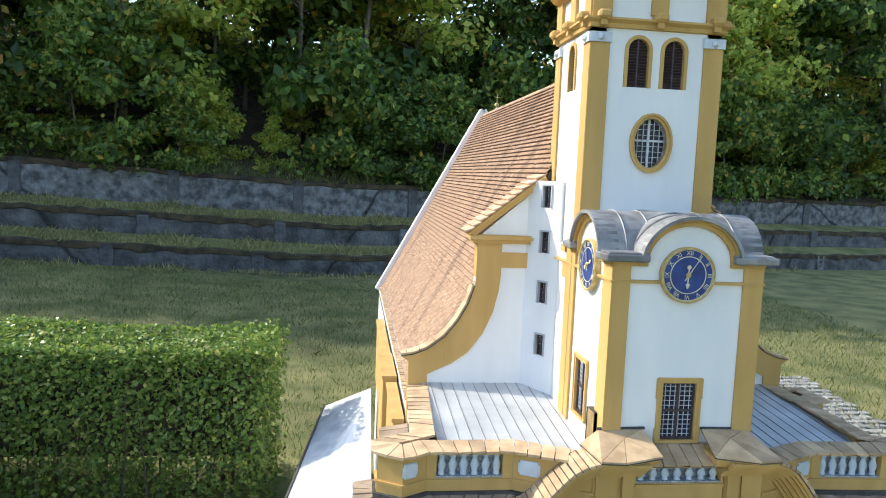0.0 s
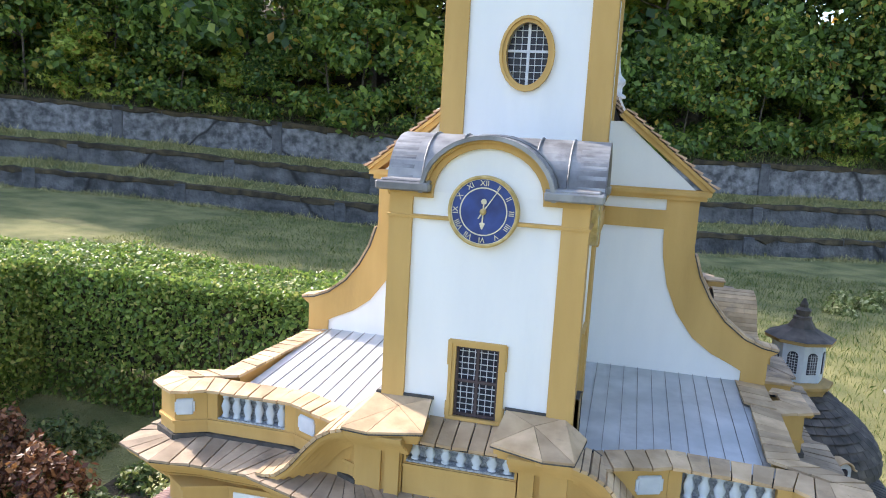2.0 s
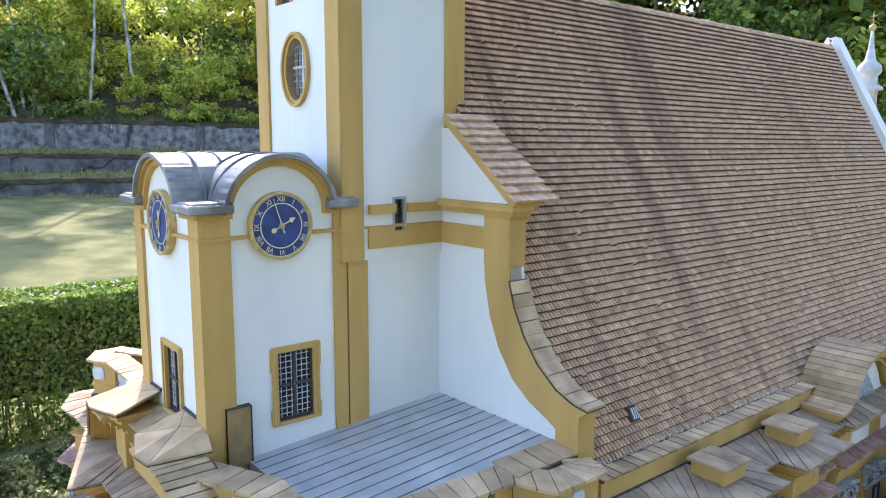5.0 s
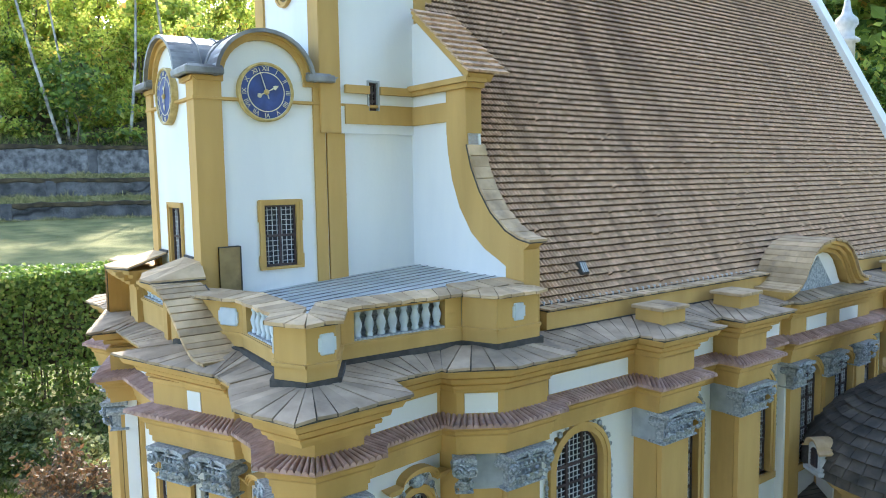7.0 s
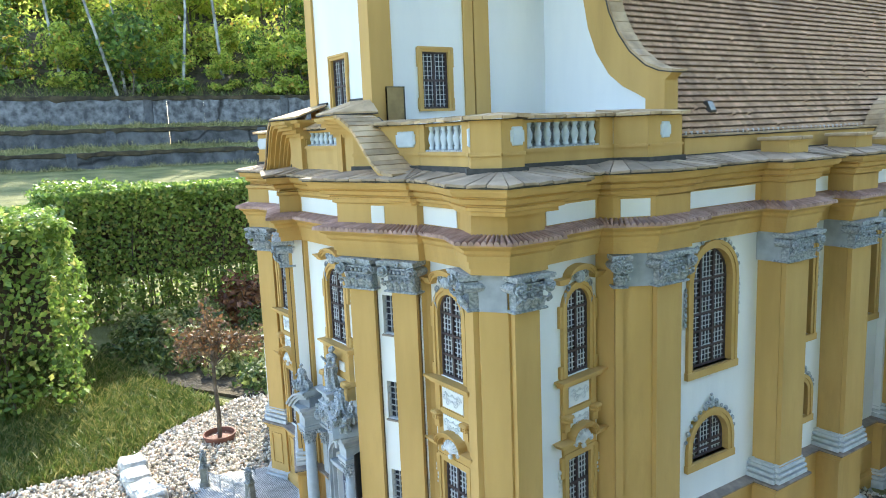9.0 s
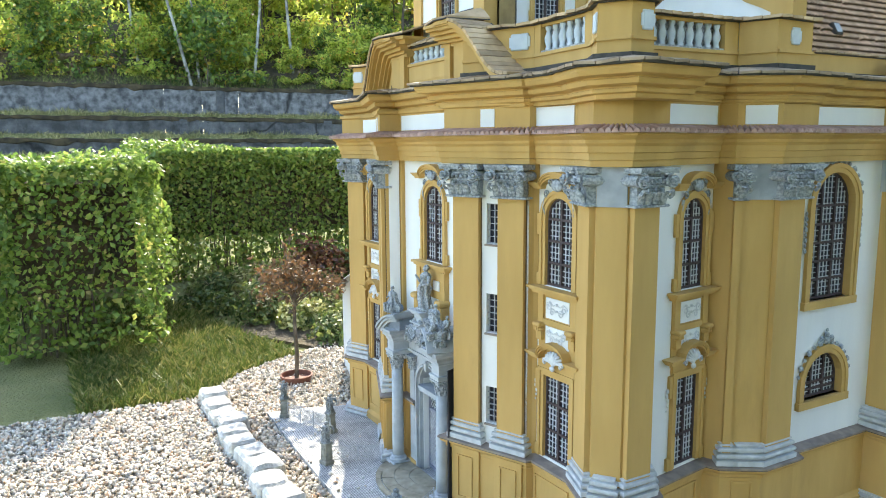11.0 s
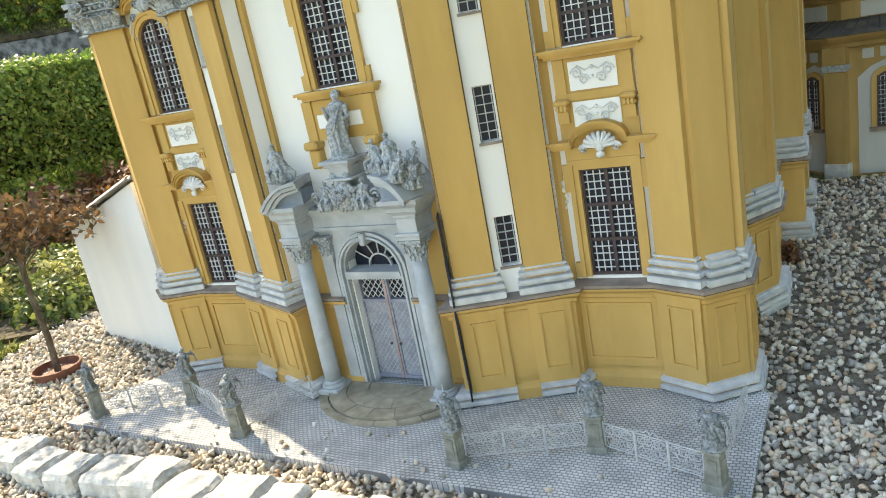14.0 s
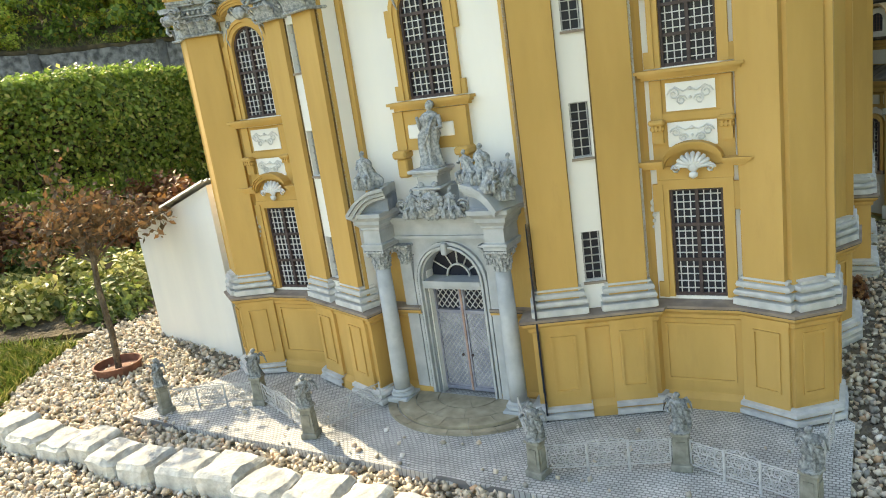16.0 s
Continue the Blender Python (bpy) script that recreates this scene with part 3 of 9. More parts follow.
def base_mesh(width, grow=0.0):
    """The pale stepped foot of a pilaster."""
    bm = bmesh.new()
    g = grow
    moulding(bm, [(-g, 0.03), (-g, -0.014), (width + g, -0.014), (width + g, 0.03)],
             [(0.011, 0.2845), (0.011, 0.287), (0.015, 0.288), (0.015, 0.302), (0.002, 0.3035), (0.002, 0.3075), (0.0125, 0.309), (0.0145, 0.315), (0.0125, 0.3205), (0.0, 0.322), (0.0, 0.326),
              (0.009, 0.3275), (0.0105, 0.333), (0.009, 0.3385), (0.0, 0.340), (0.0, 0.3435), (0.004, 0.3445), (0.004, 0.349), (-0.013, 0.350)])
    mesh = bpy.data.meshes.new("pilaster_base")
    bmesh.ops.recalc_face_normals(bm, faces=bm.faces)
    bm.to_mesh(mesh)
    bm.free()
    return mesh


CAPS, FEET = {}, {}
for s in (1, -1):
    for a, b, start, w in [q for q in PILASTERS if s > 0 or q[0][1] < 2.45]:
        p0, p1 = run(s, a, b)
        m, length = along(p0, p1)
        x = start if s > 0 else length - start - w
        bm = bmesh.new()
        box(bm, x + 0.004, x + w - 0.004, -0.016, 0.02, 0.29, 1.06)
        part("pilaster", bm, OCHRE, church, m=m)
        for xa in (x + 0.0015, x + w - 0.0045) if a == A0 else ():
            bm = bmesh.new()
            box(bm, xa, xa + 0.003, -0.0035, 0.015, 0.35, 1.058)
            part("side_joint", bm, JOINT, church, m=m)
        if w not in CAPS:
            CAPS[w], FEET[w] = capital_mesh(w), base_mesh(w)
        place("capital", CAPS[w], CARVED, church, m=m @ Matrix.Translation((x - 0.05 * w, -0.014, 0)) @ Matrix.Diagonal((1.10, 1.25, 1, 1)))
        place("pilaster_base", FEET[w], BASE, church, m=m @ Matrix.Translation((x, 0, 0)))
    for a, b, start, w in [q for q in BLANKS if s > 0 or q[0][1] < 2.45]:
        p0, p1 = run(s, a, b)
        m, length = along(p0, p1)
        x = start if s > 0 else length - start - w
        bm = bmesh.new()
        box(bm, x, x + w, -0.006, 0.01, 1.056, 1.16)
        part("blank_capital_block", bm, BLANKGREY, church, m=m)
        if w not in FEET:
            FEET[w] = base_mesh(w, -0.012)
        place("pilaster_base", FEET[w], BASE, church, m=m @ Matrix.Translation((x, 0, 0)))

# dark open joint beside the portal, where two halves of the model meet
bm = bmesh.new()
m, _ = along(*run(1, A0, A1))
for z0, z1, x, w in ((0.02, 0.10, 0.0005, 0.0042), (0.10, 0.27, -0.0005, 0.0050), (0.27, 0.40, 0.0, 0.0046), (0.40, 0.505, 0.0008, 0.003)):
    box(bm, x - 0.004, x - 0.004 + w, -0.034, 0.005, z0, z1)
part("open_joint", bm, GLASS, church, "dark open joint", m=m)

# entablature
bm = bmesh.new()
moulding(bm, LINE, [(-0.02, 1.156), (0.024, 1.156), (0.024, 1.172), (0.029, 1.173), (0.029, 1.190), (0.034, 1.191), (0.034, 1.206), (0.042, 1.214), (0.042, 1.222),
                    (0.056, 1.232), (0.056, 1.238), (0.0, 1.240)])
part("architrave", bm, OCHRE, church, "ochre stepped architrave")
bm = bmesh.new()
moulding(bm, LINE, [(0.018, 1.25), (0.018, 1.318), (0.026, 1.322), (0.026, 1.332), (-0.06, 1.336)])
part("frieze", bm, OCHRE, church, "ochre frieze")
bm = bmesh.new()
moulding(bm, CORNICE, [(-0.03, 1.314), (0.018, 1.316), (0.018, 1.326), (0.030, 1.329), (0.032, 1.337), (0.028, 1.3385), (0.028, 1.342), (0.046, 1.347), (0.050, 1.358), (0.046, 1.3595), (0.046, 1.363), (0.068, 1.367), (0.074, 1.378), (0.074, 1.3865), (0.0, 1.388)])
part("cornice", bm, OCHRE, church, "ochre projecting cornice")
bm = bmesh.new()
moulding(bm, CORNICE, [(0.0, 1.394), (0.083, 1.3862), (0.083, 1.3925), (-0.06, 1.412)])
part("cornice_cover_bed", bm, SEAM, church)

# red ledge tiles and tan cover slabs: pieces laid along the line


def lay(name, mat, owner, line, inner, outer, z_in, z_out, step, gap, thick):
    """Tapered slabs side by side over a sloping ledge, each a piece of its own."""
    a, b = offset(line, inner), offset(line, outer)
    for i in range(len(line) - 1):
        p, q, r, t = a[i], a[i + 1], b[i], b[i + 1]
        length = max((t - r).length, (q - p).length)
        n = max(1, round(length / step))
        if (t - r).dot(Vector(line[i + 1]) - Vector(line[i])) < 0:
            continue
        for k in range(n):
            f0, f1 = k / n + gap / max(length, 0.01), (k + 1) / n
            if f1 <= f0:
                continue
            c = [p.lerp(q, f0), p.lerp(q, f1), r.lerp(t, f1), r.lerp(t, f0)]
            lift, tip = 0.0018 * random.random(), 0.002 * random.uniform(-1, 1)
            z = [z_in + lift, z_in + lift, z_out + lift + tip, z_out + lift - tip]
            co = [(v.x, v.y, h) for v, h in zip(c, z)] + [(v.x, v.y, h + thick) for v, h in zip(c, z)]
            mesh = bpy.data.meshes.new(name)
            mesh.from_pydata(co, [], [(4, 5, 6, 7), (0, 1, 5, 4), (1, 2, 6, 5), (2, 3, 7, 6), (3, 0, 4, 7), (3, 2, 1, 0)])
            place(name, mesh, mat, owner)


cornice_cover, ledge_cover = new("cornice_cover"), new("ledge_cover")
cornice_cover.parent = ledge_cover.parent = church
tagged(cornice_cover, label="tan sloping cover slabs on the cornice")
tagged(ledge_cover, label="small reddish tiles on the frieze ledge")
NEAR = [p for p in CORNICE if p[1] < 4.1]
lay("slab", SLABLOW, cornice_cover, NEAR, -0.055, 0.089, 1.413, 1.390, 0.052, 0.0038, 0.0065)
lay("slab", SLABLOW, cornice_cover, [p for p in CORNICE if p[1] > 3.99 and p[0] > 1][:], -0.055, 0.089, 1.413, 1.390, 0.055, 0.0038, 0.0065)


def lay_joined(bm, line, inner, outer, z_in, z_out, step, gap, thick):
    """The same for pieces too small to tell apart."""
    a, b = offset(line, inner), offset(line, outer)
    for i in range(len(line) - 1):
        p, q, r, t = a[i], a[i + 1], b[i], b[i + 1]
        length = max((t - r).length, (q - p).length)
        n = max(1, round(length / step))
        if (t - r).dot(Vector(line[i + 1]) - Vector(line[i])) < 0:
            continue
        for k in range(n):
            f0, f1 = k / n + gap / max(length, 0.01), (k + 1) / n
            if f1 <= f0:
                continue
            c = [p.lerp(q, f0), p.lerp(q, f1), r.lerp(t, f1), r.lerp(t, f0)]
            lift = 0.0012 * random.random()
            rows = []
            for e in range(7):
                g, bulge = e / 6, thick * math.sqrt(max(0.0, 1 - (2 * (e / 6) - 1) ** 2))
                inn, out = c[0].lerp(c[1], g), c[3].lerp(c[2], g)
                rows.append([bm.verts.new(q) for q in ((inn.x, inn.y, z_in + lift + bulge), (out.x, out.y, z_out + lift + bulge), (out.x, out.y, z_out - 0.002))])
            for a0, a1 in zip(rows, rows[1:]):
                bm.faces.new((a0[0], a0[1], a1[1], a1[0]))
                bm.faces.new((a0[1], a0[2], a1[2], a1[1]))


bm = bmesh.new()
lay_joined(bm, LINE, 0.010, 0.070, 1.254, 1.2405, 0.0165, 0.0008, 0.0085)
tagged(part("ledge_tiling", bm, REDTILE, ledge_cover, "small reddish tiles on the frieze ledge"), kind="stuff")

# white fields in the frieze: (from, to, start, end)
FIELDS = [((0.0, 1.995), (0.222, 1.995), -0.19, 0.19), (A0, A1, 0.112, 0.160), (B0, B1, 0.015, 0.175),
          (D0, D1, 0.03, 0.245), (E0, E1, 0.015, 0.10), ((0.832, 2.755), (0.832, 3.165), 0.03, 0.36),
          ((0.832, 3.32), (0.832, 3.575), 0.02, 0.23), ((0.832, 3.73), (0.832, 4.0), 0.03, 0.24), ((0.862, 4.01), (0.862, 4.62), 0.1, 0.25),
          ((0.862, 4.01), (0.862, 4.62), 0.36, 0.51)]
for s in (1, -1):
    for i, (a, b, lo, hi) in enumerate(FIELDS):
        if s < 0 and (i == 0 or a[1] > 2.45):
            continue
        p0, p1 = run(s, a, b)
        m, length = along(p0, p1)
        if s < 0:
            lo, hi = length - hi, length - lo
        bm = bmesh.new()
        box(bm, lo, hi, -0.0205, -0.012, 1.262, 1.313)
        part("frieze_field", bm, WHITE, church, m=m)

# ---- tower, gable and roof ----
TX0, TX1, TY0, TY1 = XC - 0.238, XC + 0.226, 2.072, 2.47
TM = (TX0 + TX1) / 2
bm = bmesh.new()
wall_with_holes(bm, (TX0, TY0), (TX1, TY0), 1.42, 2.15, [((TX1 - TX0) / 2, 0.11, 1.60, 1.78)])
part("wall", bm, WHITE, church)
bm = bmesh.new()
wall_with_holes(bm, (TX1, TY0), (TX1, 2.46), 1.42, 2.15, [(0.236, 0.105, 1.60, 1.785)])
part("wall", bm, WHITE, church)
bm = bmesh.new()
wall_with_holes(bm, (TX1, 2.46), (TX1, 2.80), 1.42, 2.02, [])
part("wall", bm, WHITE, church)
bm = bmesh.new()
wall_with_holes(bm, (TX0, 2.80), (TX0, TY0), 1.42, 2.15, [(0.728 - 0.236, 0.105, 1.60, 1.785)])
part("wall", bm, WHITE, church)
WINDOWS += [((TX0, TY0), (TX1, TY0), (TX1 - TX0) / 2, 0.11, 1.60, 1.78, "tower"), ((TX1, TY0), (TX1, 2.8), 0.236, 0.105, 1.60, 1.785, "tower"),
            ((TX0, 2.8), (TX0, TY0), 0.492, 0.105, 1.60, 1.785, "tower")]
# slanting stair corner between the tower and the gable, with its four slit windows
STAIR = ((0.598, 2.80), (TX0 - 0.002, 2.655))
half_stair = (Vector(STAIR[1]) - Vector(STAIR[0])).length * 0.60
bm = bmesh.new()
slits = [(half_stair, 0.042, z - 0.042, z + 0.042) for z in (1.740, 1.945, 2.140, 2.315)]
wall_with_holes(bm, *STAIR, 1.42, 2.375, slits)
part("stair_corner", bm, WHITE, church)
WINDOWS += [(*STAIR, *q, "slit") for q in slits]
bm = bmesh.new()
prism(bm, [(0.652, 2.80), (TX0 + 0.03, 2.70), (TX0 + 0.05, 2.80)], 1.42, 2.37)
part("inner_core", bm, SEAM, church)
# ochre band and cornice that run on from the gable along the tower's sides
for s, x in ((1, XC + 0.236), (-1, TX0)):
    for y0, y1 in ((2.531, 2.616), (2.657, 2.789)) if s > 0 else ((2.531, 2.585),):
        bm = bmesh.new()
        box(bm, *sorted((x, x + s * 0.006)), y0, y1, 2.03, 2.088)
        part("band", bm, OCHRE, church)
        bm = bmesh.new()
        box(bm, *sorted((x, x + s * 0.016)), y0, y1, 2.125, 2.150)
        part("band", bm, OCHRE, church)
bm = bmesh.new()
box(bm, XC + 0.236, XC + 0.242, 2.616, 2.657, 2.03, 2.0735)
part("band", bm, OCHRE, church)
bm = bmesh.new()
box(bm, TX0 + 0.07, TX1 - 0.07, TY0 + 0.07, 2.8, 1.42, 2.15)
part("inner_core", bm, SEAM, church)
# corner strips of the clock storey
for x0, x1 in ((TX0 - 0.008, TX0 + 0.05), (TX1 - 0.055, TX1 + 0.008)):
    bm = bmesh.new()
    box(bm, x0, x1, TY0 - 0.009, TY0 + 0.07, 1.42, 2.15)
    part("corner_strip", bm, OCHRE, church)
for s, x in ((1, TX1), (-1, TX0)):
    for y0, y1 in ((2.425, 2.462), (2.468, 2.53)):
        bm = bmesh.new()
        box(bm, min(x, x + s * 0.009), max(x, x + s * 0.009), y0, y1, 1.42, 2.16)
        part("corner_strip", bm, OCHRE, church)
# string course through the clocks
bm = bmesh.new()
moulding(bm, [(TX0, 2.8), (TX0, TY0), (TX1, TY0), (TX1, 2.8)], [(0.0, 2.083), (0.012, 2.085), (0.013, 2.092), (0.0, 2.094)])
part("string_course", bm, OCHRE, church, "thin ochre string course")


def gabled_face(name, p0, p1, flat, z_eave, rise, parent):
    """A round-headed clock gable over one face: white field, ochre archivolt and eaves."""
    m, length = along(p0, p1)
    c, w = length / 2, length - 2 * flat
    pts = [(c + x, z) for x, z in arch(w, z_eave, rise, 16)]
    bm = bmesh.new()
    upright(bm, [(0.002, 2.15), (length - 0.002, 2.15), (length - 0.002, z_eave + 0.004), *pts[1:-1], (0.002, z_eave + 0.004)], -0.0015, 0.05)
    part("gable_field", bm, WHITE, parent, m=m)
    for k, (y0, o0, o1) in enumerate(((-0.014, 0.0, 0.014), (-0.024, 0.014, 0.024), (-0.034, 0.022, 0.030))):
        line = [(length + o0, z_eave), (c + w / 2 + o0, z_eave)] + [(c + x, z) for x, z in arch(w + 2 * o0, z_eave, rise + o0, 16)] + [(c - w / 2 - o0, z_eave), (-o0, z_eave)]
        outer = [(length + o1, z_eave + o1 - o0), (c + w / 2 + o1, z_eave + o1 - o0)] + [(c + x, z) for x, z in arch(w + 2 * o1, z_eave, rise + o1, 16)] + [(c - w / 2 - o1, z_eave + o1 - o0), (-o1, z_eave + o1 - o0)]
        bm = bmesh.new()
        if k < 2:
            line = [(x, z + 0.0 if 2 <= i < 19 else z + o0 - 0.012) for i, (x, z) in enumerate(line)]
            outer = [(x, z if 2 <= i < 19 else z + o0 - 0.012) for i, (x, z) in enumerate(outer)]
        else:
            line = [(x, z if 2 <= i < 19 else z + 0.012) for i, (x, z) in enumerate(line)]
            outer = [(x, z if 2 <= i < 19 else z + 0.012) for i, (x, z) in enumerate(outer)]
        ribbon(bm, outer, line, y0, 0.03)
        part("archivolt" if k < 2 else "eaves_edge", bm, OCHRE if k < 2 else LEADED, parent, m=m)


ZE, RISE = 2.148, 0.112
gabled_face("front", (TX0, TY0), (TX1, TY0), 0.10, ZE, RISE, church)
gabled_face("right", (TX1, TY0), (TX1, TY1), 0.075, ZE, RISE, church)
gabled_face("left", (TX0, TY1), (TX0, TY0), 0.075, ZE, RISE, church)
# crossing barrel vaults of sheet metal over the clock storey
w1, w2 = (TX1 - TX0) - 0.2, (TY1 - TY0) - 0.15
ym = (TY0 + TY1) / 2
bm = bmesh.new()
ribbon(bm, [(TM + x, z) for x, z in arch(w1 + 0.06, ZE, RISE + 0.030, 18)], [(TM + x, z) for x, z in arch(w1 + 0.04, ZE, RISE + 0.020, 18)], TY0 - 0.036, 2.47)
part("vault", bm, LEADED, church, "weathered sheet metal barrel vault")
bm = bmesh.new()
ribbon(bm, [(x, z) for x, z in arch(w2 + 0.06, ZE, RISE + 0.030, 18)], [(x, z) for x, z in arch(w2 + 0.04, ZE, RISE + 0.020, 18)], -TX1 - 0.036, -TX0 + 0.036)
bmesh.ops.transform(bm, matrix=Matrix.Translation((0, ym, 0)) @ Matrix.Rotation(radians(90), 4, "Z"), verts=bm.verts)
part("vault", bm, LEADED, church, "weathered sheet metal barrel vault")
bm = bmesh.new()
for sx in (1, -1):
    for sy in (1, -1):
        x0, x1 = sorted((TM + sx * 0.135, TM + sx * ((TX1 - TX0) / 2 + 0.038)))
        y0, y1 = sorted((ym + sy * 0.128, ym + sy * ((TY1 - TY0) / 2 + (0.038 if sy < 0 else 0.02))))
        bm = bmesh.new()
        soft_box(bm, x0, x1, y0, y1, ZE + 0.002, ZE + 0.024, 0.004)
        soft_box(bm, x0 + 0.010 * (sx < 0), x1 - 0.010 * (sx > 0), y0 + 0.010 * (sy < 0), y1 - 0.010 * (sy > 0), ZE + 0.022, ZE + 0.029, 0.003)
        part("corner_cap", bm, LEADED, church)
bm = bmesh.new()
box(bm, TX0 + 0.05, TX1 - 0.05, TY0 + 0.05, TY1 + 0.02, 2.12, ZE + 0.012)
part("vault_core", bm, LEADED, church)
for f in (0.12, 0.3):
    bm = bmesh.new()
    tube(bm, [(TM + x, TY0 + f * (TY1 - TY0), z) for x, z in arch(w1 + 0.062, ZE, RISE + 0.032, 16)], 0.0028, 4)
    part("standing_seam", bm, LEADED, church)
    for x in (TX1 - f * 0.45, TX0 + f * 0.45):
        bm = bmesh.new()
        tube(bm, [(x, ym + q, z) for q, z in arch(w2 + 0.062, ZE, RISE + 0.032, 16)], 0.0028, 4)
        part("standing_seam", bm, LEADED, church)

# upper tower
UX0, UX1, UY0, UY1, UZ = XC - 0.226, XC + 0.236, 2.452, 2.86, 3.62
for p0, p1 in (((UX0, UY0), (UX1, UY0)), ((UX1, UY0), (UX1, UY1)), ((UX0, UY1), (UX0, UY0)), ((UX1, UY1), (UX0, UY1))):
    length = (Vector(p1) - Vector(p0)).length
    front = p0[1] == UY0 and p1[1] == UY0
    c = length / 2
    holes = [(c, 0.118, 2.435, 2.605), (c - 0.064, 0.076, 2.708, 2.872), (c + 0.064, 0.076, 2.708, 2.872)] if front else [(c, 0.07, 2.708, 2.872)] + ([(0.184, 0.036, 2.074, 2.164)] if p0[0] == UX1 == p1[0] else [])
    bm = bmesh.new()
    wall_with_holes(bm, p0, p1, 2.0, UZ, holes)
    part("wall", bm, WHITE, church)
    m, _ = along(p0, p1)
    for x0, x1 in ((-0.006, 0.062), (length - 0.062, length + 0.006)):
        bm = bmesh.new()
        box(bm, x0, x1, -0.008, 0.02, 2.0, 2.86)
        part("corner_strip", bm, OCHRE, church, m=m)
        bm = bmesh.new()
        box(bm, x0 - 0.004, x1 + 0.004, -0.014, 0.02, 2.852, 2.885)
        ball(bm, ((x0 + x1) / 2, -0.014, 2.868), 0.014, 1)
        part("strip_capital", bm, PANEL, church, m=m)
        bm = bmesh.new()
        box(bm, x0, x1, -0.012, 0.02, 2.93, 3.4)
        part("corner_strip", bm, OCHRE, church, m=m)
    for x in (0.03, c, length - 0.03):
        bm = bmesh.new()
        soft_box(bm, x - 0.022, x + 0.022, -0.045, 0.02, 2.925, 2.955, 0.008)
        box(bm, x - 0.012, x + 0.012, -0.03, 0.02, 2.905, 2.927)
        part("console", bm, OCHRE, church, m=m)
    bm = bmesh.new()
    box(bm, c - 0.03, c + 0.03, -0.012, 0.02, 2.95, 3.4)
    part("corner_strip", bm, OCHRE, church, m=m)
    if front:
        WINDOWS += [(p0, p1, c - 0.064, 0.076, 2.708, 2.872, "belfry"), (p0, p1, c + 0.064, 0.076, 2.708, 2.872, "belfry"), (p0, p1, c, 0.118, 2.435, 2.605, "oval")]
    else:
        WINDOWS.append((p0, p1, c, 0.07, 2.708, 2.872, "belfry"))
        if p0[0] == UX1 == p1[0]:
            WINDOWS.append((p0, p1, 0.184, 0.036, 2.074, 2.164, "slit"))
bm = bmesh.new()
moulding(bm, [(UX0, UY1), (UX0, UY0), (UX1, UY0), (UX1, UY1)], [(0.0, 2.9), (0.012, 2.902), (0.014, 2.915), (0.03, 2.925), (0.03, 2.932), (0.0, 2.935)])
part("string_course", bm, OCHRE, church)
bm = bmesh.new()
moulding(bm, [(UX0, UY1), (UX0, UY0), (UX1, UY0), (UX1, UY1)], [(0.0, 3.05), (0.03, 3.06), (0.05, 3.08), (0.05, 3.09), (0.0, 3.10)])
part("string_course", bm, OCHRE, church)
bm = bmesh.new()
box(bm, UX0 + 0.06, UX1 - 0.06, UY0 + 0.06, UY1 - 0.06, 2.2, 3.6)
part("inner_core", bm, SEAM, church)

# front gable wall of the nave with its sweeping shoulders
GY0, GY1 = 2.79, 2.84


def shoulder(s, inset=0.0):
    """The hollow curve from the upper corner of the gable down to the foot of the shoulder."""
    pts = [(0.525, 2.0), (0.53, 1.955), (0.552, 1.885), (0.59, 1.815), (0.64, 1.752), (0.705, 1.702), (0.76, 1.68), (0.808, 1.672)]
    return pts


